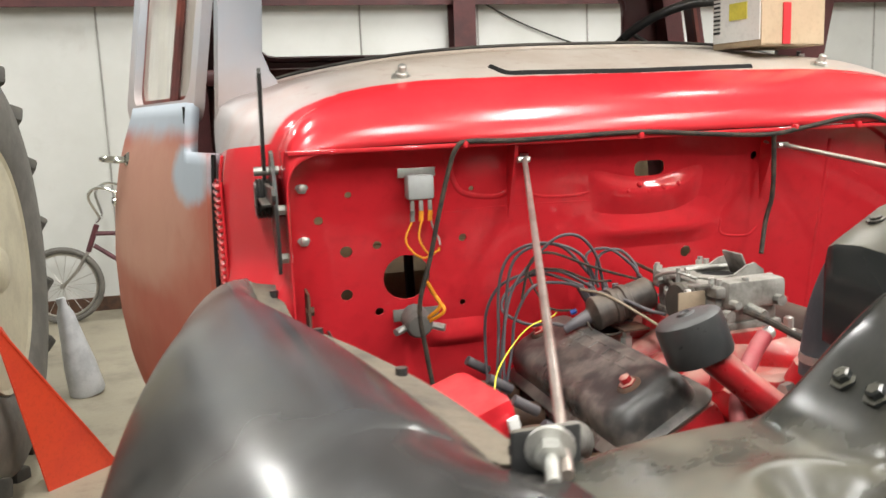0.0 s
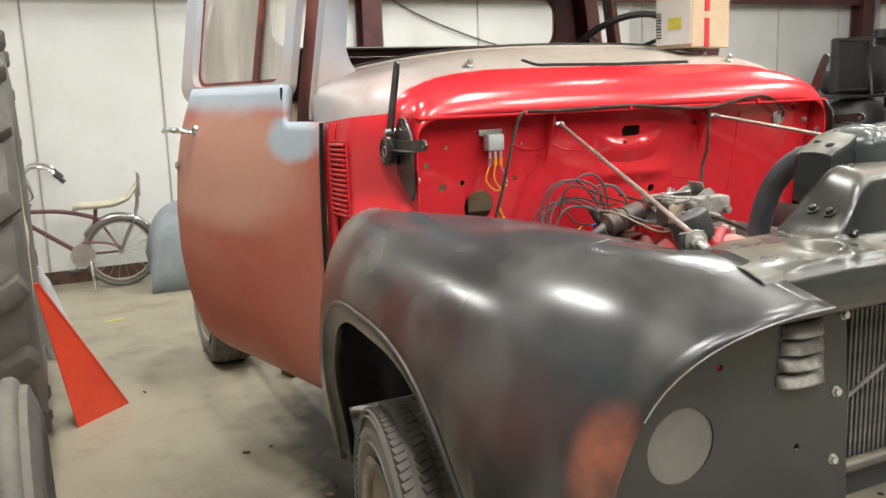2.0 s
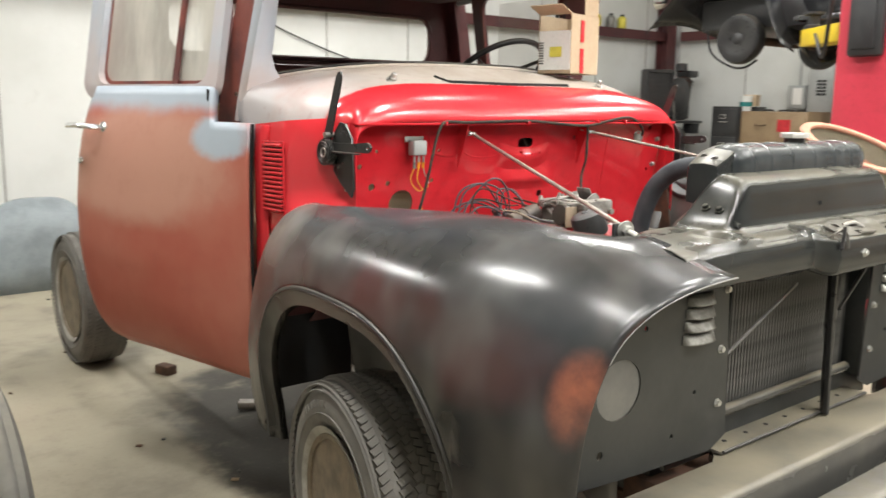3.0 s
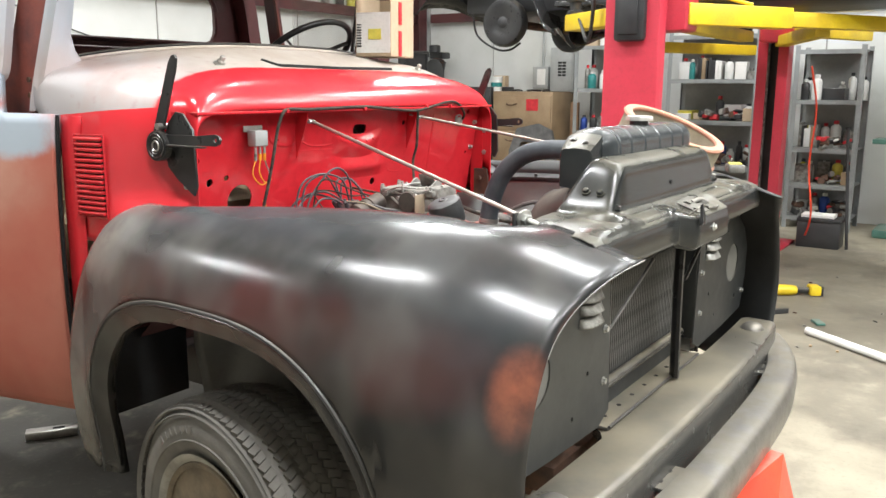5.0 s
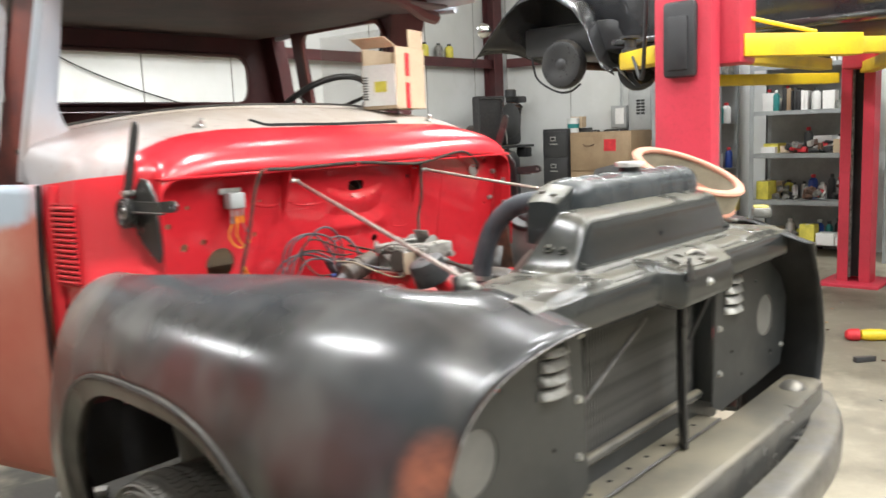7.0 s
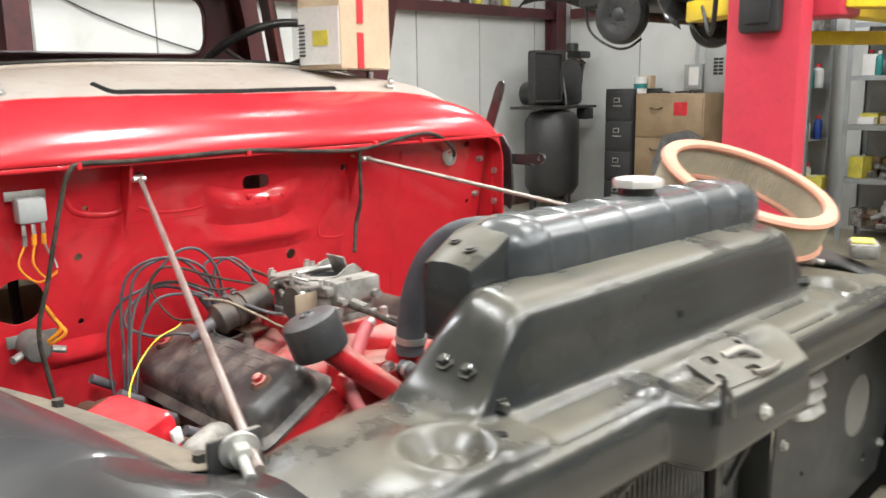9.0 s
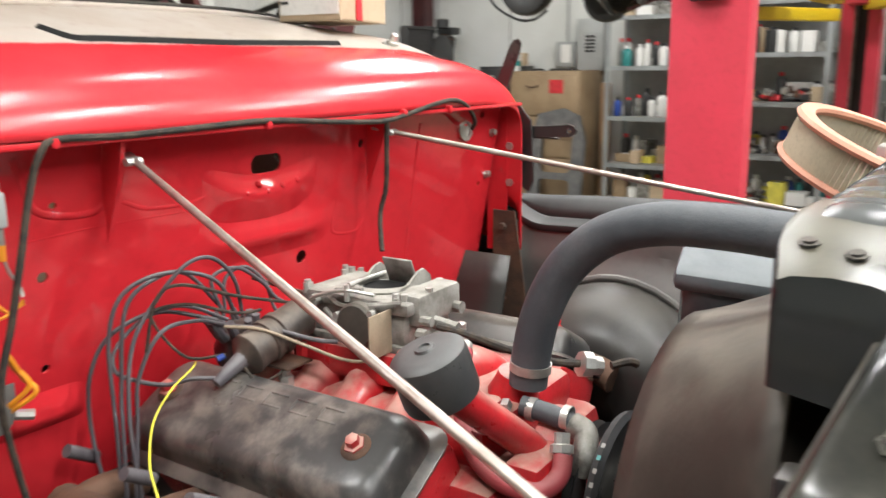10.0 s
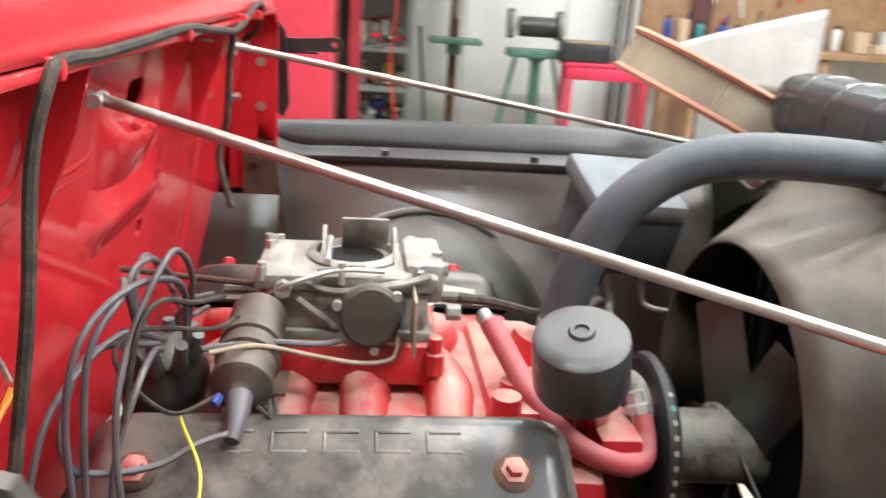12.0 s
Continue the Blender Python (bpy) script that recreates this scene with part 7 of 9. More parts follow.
# ---------------------------------------------------------------- things lying on the truck
def build_on_truck():
    n = Vector((-0.04, -0.40, 0.9)).normalized()
    top = Vector((0.509, -0.801, 1.205))
    f = thing("air_filter", "dusty round paper air filter with orange rubber rims, on the radiator", "air filter", top - n * 0.075)
    base = top - n * 0.075
    bm = bmesh.new()
    m, _ = frame_at(base, top)
    rings = []
    for r_o, r_i, h in ((0.156, 0.149, 0.008), (0.156, 0.149, 0.066)):
        rings.append([bm.verts.new(m @ Vector(((r_o if i % 2 else r_i) * math.cos(t), (r_o if i % 2 else r_i) * math.sin(t), h))) for i, t in enumerate(np.linspace(0, 2 * math.pi, 240, endpoint=False))])
    for i in range(240):
        bm.faces.new((rings[0][i], rings[0][(i + 1) % 240], rings[1][(i + 1) % 240], rings[1][i]))
    part("pleated_paper", bm, "filter_paper", f, "dusty pleated filter paper", smooth=15)
    bm = bmesh.new()
    rings = []
    for r_o, r_i, h in ((0.142, 0.137, 0.008), (0.142, 0.137, 0.066)):
        rings.append([bm.verts.new(m @ Vector(((r_o if i % 2 else r_i) * math.cos(t), (r_o if i % 2 else r_i) * math.sin(t), h))) for i, t in enumerate(np.linspace(0, 2 * math.pi, 240, endpoint=False))])
    for i in range(240):
        bm.faces.new((rings[0][(i + 1) % 240], rings[0][i], rings[1][i], rings[1][(i + 1) % 240]))
    part("inner_paper", bm, "filter_paper", f, smooth=15)
    for h in (0.0, 0.064):
        part("rubber_rim", lathe([(0.136, h), (0.134, h + 0.006), (0.136, h + 0.0115), (0.158, h + 0.0115), (0.162, h + 0.006), (0.158, h), (0.136, h)], base, top, 64, None, False), "filter_rim", f, "orange rubber rim")
    tape = thing("tape_measure", "small yellow and grey tape measure on the fender edge", "tape measure", (0.66, -0.95, 1.06))
    part("case", box((0, 0, 0), (0.075, 0.05, 0.028), 0.008, pose(0.66, -0.95, 1.076, 0, 0, 24)), "alloy", tape)
    part("label", box((0, 0, 0.0), (0.05, 0.036, 0.003), 0.001, pose(0.655, -0.95, 1.0915, 0, 0, 24)), "yellow_label", tape, "yellow label")
    # cardboard box on the cowl
    A, B, C = Vector((0.305, 0.270, 1.440)), Vector((0.321, 0.138, 1.418)), Vector((0.506, 0.178, 1.420))
    cb = thing("cardboard_box", "open brown cardboard box with white and red labels on the cowl", "box", (0.42, 0.24, 1.42))
    ang = math.degrees(math.atan2(C.y - B.y, C.x - B.x))
    m = pose(B.x, B.y, 1.420, 0, 0, ang)
    w, d, h = 0.188, 0.133, 0.205
    for nm, c, s in (("front_panel", (w / 2, 0.0015, h / 2), (w, 0.003, h)), ("back_panel", (w / 2, d, h / 2), (w, 0.003, h)), ("side_panel", (0.0015, d / 2, h * 0.35), (0.003, d - 0.004, h * 0.7)), ("side_panel", (w, d / 2, h / 2), (0.003, d, h)), ("bottom_panel", (w / 2, d / 2, 0.002), (w, d, 0.003))):
        part(nm, box(c, s, 0, m), "box_card", cb, smooth=0)
    part("flap", box((0, 0, 0), (0.075, d, 0.003), 0, m @ pose(-0.03, d / 2, h + 0.012, 0, 20, 0)), "box_card", cb)
    part("flap", box((0, 0, 0), (w * 0.5, 0.003, 0.06), 0, m @ pose(w * 0.7, 0.0, h + 0.03, 0, 0, 0)), "box_card", cb)
    part("white_label", box((-0.002, d / 2, 0.080), (0.003, d * 0.96, 0.135), 0, m), "paper", cb, "white printed label")
    part("yellow_mark", box((-0.0045, d * 0.45, 0.075), (0.003, d * 0.36, 0.035), 0, m), "yellow_label", cb)
    for i in range(9):
        part("print_bar", box((-0.0045, d * 0.9, 0.035 + i * 0.009), (0.002, d * 0.13, 0.0035 if i % 3 else 0.005), 0, m), "bar_black", cb)
    part("red_tape", box((w * 0.38, -0.002, h * 0.72), (0.022, 0.003, 0.075), 0, m), "red_label", cb, "red tape strip")
    part("red_tape", box((w * 0.38, -0.002, h * 0.22), (0.022, 0.003, 0.085), 0, m), "red_label", cb, "red tape strip")


build_on_truck()


# ---------------------------------------------------------------- the two-post lift and the car on it
def build_lift():
    lift = thing("vehicle_lift", "red two-post vehicle lift with yellow swing arms", "vehicle lift", (3.6, 0, 0))
    for x, s in ((2.42, 1), (5.36, -1)):
        y0, y1, dpt = (-0.045, 0.268, 0.10) if s > 0 else (-0.08, 0.165, 0.17)
        cy = (y0 + y1) / 2
        if s > 0:
            prof = [(x + dpt, y0), (x + 0.012, y0), (x + 0.003, y0 + 0.003), (x, y0 + 0.012), (x, y1 - 0.012), (x + 0.003, y1 - 0.003), (x + 0.012, y1), (x + dpt, y1), (x + dpt, y1 - 0.016), (x + 0.016, y1 - 0.016), (x + 0.016, y0 + 0.016), (x + dpt, y0 + 0.016)]
        else:
            e = x + dpt
            prof = [(x, y0 + 0.08), (x, y0 + 0.006), (x + 0.006, y0), (e, y0), (e, y1), (x + 0.006, y1), (x, y1 - 0.006), (x, y1 - 0.08), (x + 0.016, y1 - 0.08), (x + 0.016, y1 - 0.016), (e - 0.016, y1 - 0.016), (e - 0.016, y0 + 0.016), (x + 0.016, y0 + 0.016), (x + 0.016, y0 + 0.08)]
        bm = slab(prof, 3.8, Matrix.Identity(4))
        bmesh.ops.recalc_face_normals(bm, faces=bm.faces)
        post = part("post", bm, "lift_red", lift, "tall red steel lift post")
        part("base_plate", box((x + dpt / 2, cy, 0.012), (0.5, 0.45, 0.024), 0.004), "lift_red", post)
        if s > 0:
            part("door_bumper", box((x - 0.03, 0.108, 1.755), (0.06, 0.175, 0.38), 0.022), "black_rubber", post, "black rubber door guard")
            part("guard_face", box((x - 0.062, 0.108, 1.735), (0.02, 0.11, 0.27), 0.009), "black_rubber", post)
        else:
            for y in (cy - 0.05, cy + 0.045):
                part("cable_rail", box((x + 0.05, y, 1.9), (0.03, 0.025, 3.7), 0.004), "black_rubber" if y < cy else "alloy", post)
            part("inner_channel", box((x + 0.12, cy, 1.9), (0.02, 0.16, 3.7)), "filing_black", post)
    part("carriage", box((2.66, 0.03, 1.90), (0.22, 0.34, 0.55), 0.02), "lift_red", lift, "red lift carriage")
    part("carriage", box((5.32, 0.0, 1.89), (0.18, 0.26, 0.4), 0.02), "lift_red", lift, "red lift carriage")

    def arm(a, b, w, h):
        a, b = Vector(a), Vector(b)
        m = Matrix.Translation((a + b) / 2) @ Matrix.Rotation(math.atan2(b.y - a.y, b.x - a.x), 4, "Z")
        part("swing_arm", box((0, 0, 0), ((b - a).length, w, h), 0.008, m), "lift_yellow", lift, "chipped yellow swing arm")
    arm((2.62, -0.10, 1.716), (3.22, -0.505, 1.716), 0.12, 0.115)
    arm((3.10, -0.42, 1.712), (4.35, -1.26, 1.712), 0.095, 0.085)
    arm((4.1, -0.55, 1.70), (5.35, -0.02, 1.70), 0.10, 0.085)
    arm((2.66, 0.28, 1.72), (3.02, 0.74, 1.72), 0.13, 0.10)
    arm((2.70, 0.12, 1.705), (4.68, 0.09, 1.705), 0.11, 0.08)
    arm((5.3, 0.2, 1.63), (4.2, 0.8, 1.63), 0.11, 0.08)
    arm((5.2, -0.18, 1.77), (6.1, -0.55, 1.77), 0.10, 0.09)
    part("arm_stay", tube([(2.68, -0.12, 1.86), (2.84, -0.23, 1.825), (3.02, -0.36, 1.785)], 0.012, 8), "lift_yellow", lift)
    for p in ((4.33, -1.25, 1.756), (3.00, 0.72, 1.77), (4.62, 0.09, 1.746)):
        part("lift_pad", lathe([(0.055, 0), (0.055, 0.02), (0.035, 0.03), (0.035, 0.08), (0.06, 0.085), (0.06, 0.10)], p, (p[0], p[1], 3), 18), "black_rubber", lift, "round black lifting pad")
    part("floor_cable", tube([(2.55, 0.3, 3.4), (2.62, 0.42, 1.9), (2.72, 0.5, 1.6), (2.85, 0.62, 1.73)], 0.012, 8), "black_rubber", lift)


def build_lifted_car():
    car = thing("vintage_car", "small black vintage car raised on the lift", "car", (3.98, 0.74, 1.80))
    def wheel(x, y):
        c = Vector((x, y, 1.778))
        w = part("wheel", lathe([(0.10, -0.045), (0.13, -0.055), (0.160, -0.048), (0.172, -0.02), (0.172, 0.02), (0.160, 0.048), (0.13, 0.055), (0.10, 0.045)], c, c + Vector((-1, 0, 0)), 32), "black_part", car, "small black tyre on a dark rim")
        part("rim", lathe([(0.11, 0.02), (0.11, 0.048), (0.095, 0.042), (0.07, 0.022), (0.035, 0.05), (0.01, 0.055)], c, c + Vector((-1, 0, 0)), 28), "black_rubber", w)
        for i in range(5):
            t = radians(72 * i)
            part("wheel_nut", cyl(c + Vector((-0.025, 0.055 * math.cos(t), 0.055 * math.sin(t))), c + Vector((-0.045, 0.055 * math.cos(t), 0.055 * math.sin(t))), 0.008, 6), "black_part", w)
    ends = ((1.487, 1), (-1.75, -1))
    sides = (3.45, 4.55)
    for x in sides:
        for y, _ in ends:
            wheel(x, y)
    # long flared fenders that sweep down ahead of the wheels
    sweep = ((0.70, 0.10), (0.63, 0.16), (0.54, 0.26), (0.42, 0.38), (0.28, 0.47), (0.12, 0.50), (-0.04, 0.47), (-0.18, 0.38), (-0.28, 0.25), (-0.34, 0.10), (-0.40, -0.02), (-0.50, -0.08))
    for x in sides:
        out = -1 if x < 4 else 1
        for y, k in ends:
            rows = []
            for i, (dy, dz) in enumerate(sweep):
                rows.append([(x + out * dx, y + k * dy * (1 - 0.06 * j), 1.80 + dz - dr) for j, (dx, dr) in enumerate(((0.17, 0.06), (0.15, 0.02), (0.09, 0.0), (-0.03, -0.01), (-0.14, 0.0), (-0.24, 0.03), (-0.36, 0.07), (-0.50, 0.10)))])
            part("fender", sheet(rows), "car_black", car, "glossy black flared fender", shell=0.006)
        part("running_board", box((x + out * 0.05, -0.13, 1.875), (0.22, 2.3, 0.035), 0.01), "car_black", car)
    rows = []
    for y, w, z0, z1 in ((2.05, 0.20, 1.98, 2.30), (2.02, 0.26, 1.94, 2.38), (1.65, 0.36, 1.90, 2.44), (1.1, 0.46, 1.88, 2.50), (0.95, 0.56, 1.86, 2.54), (-1.5, 0.58, 1.86, 2.54), (-2.1, 0.48, 1.88, 2.46), (-2.22, 0.38, 1.92, 2.3)):
        rows.append([(4.0 + w * px, y, (z0 + z1) / 2 + (z1 - z0) / 2 * pz) for px, pz in ((-0.9, -1), (-1, -0.6), (-1, 0.5), (-0.8, 0.9), (-0.4, 1.0), (0.4, 1.0), (0.8, 0.9), (1, 0.5), (1, -0.6), (0.9, -1))])
    bm = sheet(rows, closed=True)
    bm.verts.ensure_lookup_table()
    bm.faces.new(bm.verts[:10])
    bm.faces.new(bm.verts[-10:])
    bmesh.ops.recalc_face_normals(bm, faces=bm.faces)
    part("body", bm, "car_black", car, "glossy black body")
    part("underbody", box((4.0, -0.06, 1.96), (0.92, 3.9, 0.22), 0.03), "filing_black", car, "dark underside")
    part("axle", cyl((3.45, 1.487, 1.778), (4.55, 1.487, 1.778), 0.03, 10), "rust", car)
    part("axle", cyl((3.45, -1.75, 1.778), (4.55, -1.75, 1.778), 0.03, 10), "rust", car)
    part("headlamp", lathe([(0.02, 0), (0.05, 0.03), (0.058, 0.06), (0.06, 0.07), (0.05, 0.078)], (3.52, 2.20, 2.10), (3.52, 2.5, 2.10), 20), "chrome", car, "chrome headlamp")
    part("brake_hose", tube([(3.5, 1.80, 1.86), (3.54, 1.78, 1.70), (3.54, 1.62, 1.60), (3.54, 1.50, 1.59), (3.56, 1.42, 1.64)], 0.008, 8), "black_rubber", car)
    tub = thing("plastic_tub", "white plastic bucket with a teal label in the raised car", "bucket", (3.75, -0.2, 2.54))
    part("bucket", lathe([(0.10, 0), (0.12, 0.22), (0.125, 0.22), (0.125, 0.235)], (3.72, -0.15, 2.54), (3.72, -0.15, 3), 24), "white_plastic", tub)


# ---------------------------------------------------------------- along the east wall
def shelf_unit(y0, y1, levels, top, x0=6.5, x1=6.98, name_label="grey steel shelving unit full of workshop clutter"):
    u = thing("shelving_unit", name_label, "shelf", ((x0 + x1) / 2, (y0 + y1) / 2, 0), "steel shelving along the wall")
    for x in (x0, x1):
        for y in (y0, y1):
            bm = box((x + (0.02 if x == x0 else -0.02), y, top / 2), (0.042, 0.003, top))
            box((x, y + (0.02 if y == min(y0, y1) else -0.02), top / 2), (0.003, 0.042, top), 0, None, bm)
            part("post", bm, "grey_steel", u, smooth=0)
    for z in levels:
        bm = box(((x0 + x1) / 2, (y0 + y1) / 2, z - 0.002), (x1 - x0 - 0.006, abs(y1 - y0) - 0.006, 0.003))
        box((x0 + 0.005, (y0 + y1) / 2, z - 0.02), (0.003, abs(y1 - y0) - 0.004, 0.04), 0, None, bm)
        part("shelf_board", bm, "grey_steel", u, smooth=0)
    # Added grey sheet that stands in for the dim shade behind the goods.
    part("back_panel", box((x1 + 0.006, (y0 + y1) / 2, top / 2), (0.003, abs(y1 - y0), top - 0.1)), "shelf_shade", u, "added grey sheet for the shade behind the shelves", smooth=0)
    return u


def bottle(x, y, z, r, h, material, capm):
    b = thing("bottle", {"white_plastic": "white plastic bottle on the shelf", "green_tin": "teal spray can on the shelf", "blue": "blue can on the shelf", "paper": "pale spray can on the shelf", "red_label": "red can on the shelf", "yellow_label": "yellow bottle on the shelf", "filing_black": "black bottle on the shelf", "alloy": "grey metal can on the shelf"}[material], "bottle", (x, y, z), "bottles and cans on the shelves")
    part("body", lathe([(r * 0.92, 0), (r, 0.006), (r, h * 0.72), (r * 0.85, h * 0.8), (r * 0.45, h * 0.86), (r * 0.45, h * 0.9)], (x, y, z), (x, y, z + 1), 12), material, b)
    part("cap", lathe([(r * 0.5, h * 0.88), (r * 0.5, h), (r * 0.4, h + 0.003)], (x, y, z), (x, y, z + 1), 10), capm, b)


def carton(x, y, z, s, material, turn=0.0):
    words = {"box_card": "brown cardboard carton on the shelf", "paper": "white carton on the shelf", "red_label": "red carton on the shelf", "blue": "blue carton on the shelf", "yellow_label": "yellow carton on the shelf", "filing_black": "black box on the shelf", "alloy": "grey box on the shelf", "tan": "tan box on the shelf"}[material]
    c = thing("carton", words, "box", (x, y, z), "boxes on the shelves")
    m = pose(x, y, z + s[2] / 2 + 0.001, 0, 0, turn)
    part("body", box((0, 0, 0), s, 0.004, m), material, c, smooth=20)
    part("lid_tape", box((0, 0, s[2] / 2), (s[0] * 1.002, s[1] * 0.2, 0.002), 0, m), "paper", c)


def clutter(y0, y1, z, seed, kinds, x0=6.54, x1=6.82, room=0.30):
    """Fills one shelf board with things side by side."""
    r = random.Random(seed)
    y, lo = max(y0, y1) - 0.05, min(y0, y1) + 0.05
    while y > lo + 0.03:
        k = r.choice(kinds)
        x = r.uniform(x0 + 0.05, x1 - 0.1)
        if k == "bottle":
            rad, h = r.uniform(0.028, 0.050), r.uniform(0.15, min(0.27, room))
            bottle(x, y - rad, z, rad, h, r.choice(["white_plastic", "white_plastic", "paper", "green_tin", "alloy", "white_plastic", "filing_black", "alloy", "white_plastic", "paper", "blue", "yellow_label"]), r.choice(["white_plastic", "bar_black", "red_label"]))
            y -= 2 * rad + r.uniform(0.003, 0.014)
        elif k == "carton":
            w, d, h = r.uniform(0.08, 0.2), r.uniform(0.1, 0.2), r.uniform(0.06, min(0.2, room))
            carton(x + 0.04, y - w / 2, z, (d, w, h), r.choice(["box_card", "paper", "paper", "filing_black", "alloy", "alloy", "alloy", "tan", "yellow_label", "paper"]), r.uniform(-8, 8))
            y -= w + r.uniform(0.006, 0.03)
        elif k == "books":
            for _ in range(r.randint(3, 6)):
                w, h = r.uniform(0.015, 0.04), r.uniform(0.17, min(0.24, room))
                if y - w < lo:
                    break
                b = thing("manual", "worn workshop manual standing on the shelf", "book", (x, y - w / 2, z), "manuals on the shelves")
                part("cover", box((x + 0.05, y - w / 2, z + h / 2), (0.16, w, h), 0.002), r.choice(["paper", "alloy", "paper", "tan", "bar_black"]), b)
                part("pages", box((x + 0.052, y - w / 2, z + h / 2 + 0.001), (0.15, w * 0.8, h), 0), "paper", b)
                y -= w + 0.002
            y -= 0.03
        else:
            # a heap of parts
            if y - 0.05 < lo + 0.05:
                break
            c = thing("parts_heap", "heap of small dark machine parts on the shelf", "machine parts", (x, y - 0.1, z), "part heaps on the shelves")
            for _ in range(r.randint(7, 12)):
                px, py = x + r.uniform(-0.04, 0.1), max(lo + 0.02, y - r.uniform(0.02, 0.24))
                pz = z + r.uniform(0.02, 0.10)
                a = Vector((px, py, pz))
                d = Vector((r.uniform(-1, 1), r.uniform(-1, 1), r.uniform(-0.4, 0.4))).normalized()
                mt = r.choice(["alloy", "rust", "filing_black", "alloy", "filing_black", "steel", "zinc", "rust", "black_part", "red_label"])
                if r.random() < 0.5:
                    part("machine_part", cyl(a, a + d * r.uniform(0.03, 0.12), r.uniform(0.012, 0.035), 10, None, None, 0.003), mt, c)
                else:
                    part("machine_part", box((0, 0, 0), (r.uniform(0.03, 0.09), r.uniform(0.03, 0.1), r.uniform(0.02, 0.06)), 0.006, Matrix.Translation(a) @ pose(0, 0, 0, r.uniform(-30, 30), r.uniform(-30, 30), r.uniform(0, 180))), mt, c)
            y -= 0.27


def build_east_wall():
    shelf_unit(2.36, 1.62, (0.41, 0.85, 1.31, 1.76), 2.05)
    for z, sd, kinds, rm in ((0.41, 1, ["carton", "heap"], 0.3), (0.85, 2, ["bottle", "bottle", "bottle"], 0.26), (1.31, 3, ["bottle", "bottle", "bottle"], 0.26), (1.76, 4, ["carton", "bottle"], 0.25), (0.06, 21, ["carton"], 0.3)):
        clutter(2.36, 1.62, z, sd, kinds, room=rm)
        clutter(2.36, 1.62, z, sd + 40, ["bottle", "bottle", "carton"], 6.72, 6.96, rm)
    shelf_unit(1.32, 0.42, (0.55, 1.0, 1.41, 1.84), 2.1)
    for z, sd, kinds, rm in ((0.55, 5, ["heap", "heap", "carton"], 0.3), (1.0, 6, ["carton", "heap", "carton"], 0.28), (1.41, 7, ["books", "carton", "bottle"], 0.26), (1.84, 8, ["carton"], 0.2), (0.12, 9, ["heap", "carton"], 0.3)):
        clutter(1.32, 0.42, z, sd, kinds, room=rm)
        clutter(1.32, 0.42, z, sd + 40, ["carton", "bottle", "bottle"], 6.72, 6.96, rm)
    shelf_unit(0.10, -0.50, (0.12, 0.43, 0.77, 1.22, 1.68), 1.72)
    for z, sd, kinds, rm in ((0.12, 15, ["heap", "carton"], 0.2), (0.43, 10, ["carton", "heap"], 0.22), (0.77, 11, ["carton", "books", "heap"], 0.3), (1.22, 12, ["heap", "bottle", "carton"], 0.3)):
        clutter(0.10, -0.50, z, sd, kinds, room=rm)
        clutter(0.10, -0.50, z, sd + 40, ["carton", "bottle"], 6.72, 6.96, rm)
    # electrical panels
    for y, w, z0, z1, lab in ((3.08, 0.20, 1.30, 1.56, "small grey electrical box with a white notice"), (2.80, 0.30, 1.26, 1.78, "grey electrical breaker panel on the wall")):
        p = thing("electrical_panel", lab, "electrical panel", (7.15, y, z0))
        part("case", box((7.14, y, (z0 + z1) / 2), (0.12, w, z1 - z0), 0.006), "panel_grey", p)
        part("cover", box((7.075, y, (z0 + z1) / 2), (0.012, w - 0.03, z1 - z0 - 0.03), 0.003), "panel_grey", p)
        if w > 0.25:
            for i in range(5):
                for k in (-1, 1):
                    part("breaker", box((7.067, y - 0.01 + k * 0.028, z0 + 0.20 + i * 0.036), (0.01, 0.045, 0.024), 0.002), "bar_black", p)
        else:
            part("notice", box((7.067, y - 0.02, (z0 + z1) / 2 + 0.01), (0.004, w * 0.55, (z1 - z0) * 0.7)), "paper", p, "white paper notice")
        part("conduit", cyl((7.15, y, z1), (7.15, y, CEILING), 0.014, 8), "panel_grey", p)
    # filing cabinets
    cab = thing("filing_cabinet", "black steel filing cabinet with label holders", "filing cabinet", (6.85, 3.64, 0))
    part("body", box((6.87, 3.64, 0.66), (0.56, 0.34, 1.32), 0.006), "filing_black", cab)
    for i in range(4):
        z = 0.20 + i * 0.315
        d = part("drawer", box((6.585, 3.64, z), (0.02, 0.325, 0.29), 0.005), "filing_black", cab)
        part("label_holder", box((6.572, 3.66, z + 0.06), (0.006, 0.075, 0.05), 0.002), "zinc", d, "metal label holder")
        part("label_card", box((6.568, 3.66, z + 0.06), (0.003, 0.055, 0.032)), "bar_black", d)
        part("handle", box((6.57, 3.65, z - 0.0), (0.012, 0.11, 0.012), 0.003), "zinc", d, "bright pull handle")
    tan = thing("tan_cabinet", "tan drawer cabinet with a red sticker on it", "cabinet", (6.85, 3.05, 0))
    part("body", box((6.88, 3.06, 0.635), (0.54, 0.78, 1.27), 0.008), "tan", tan)
    for i in range(3):
        z = 0.21 + i * 0.41
        d = part("drawer", box((6.605, 3.06, z), (0.02, 0.75, 0.39), 0.006), "tan", tan)
        part("handle", tube([(6.59, 3.26, z + 0.1), (6.565, 3.22, z + 0.085), (6.565, 3.16, z + 0.085), (6.59, 3.12, z + 0.1)], 0.006, 8), "rust", d, "bowed metal handle")
    part("sticker", box((6.5915, 2.92, 1.12), (0.004, 0.15, 0.13), 0), "red_label", tan, "red sticker")
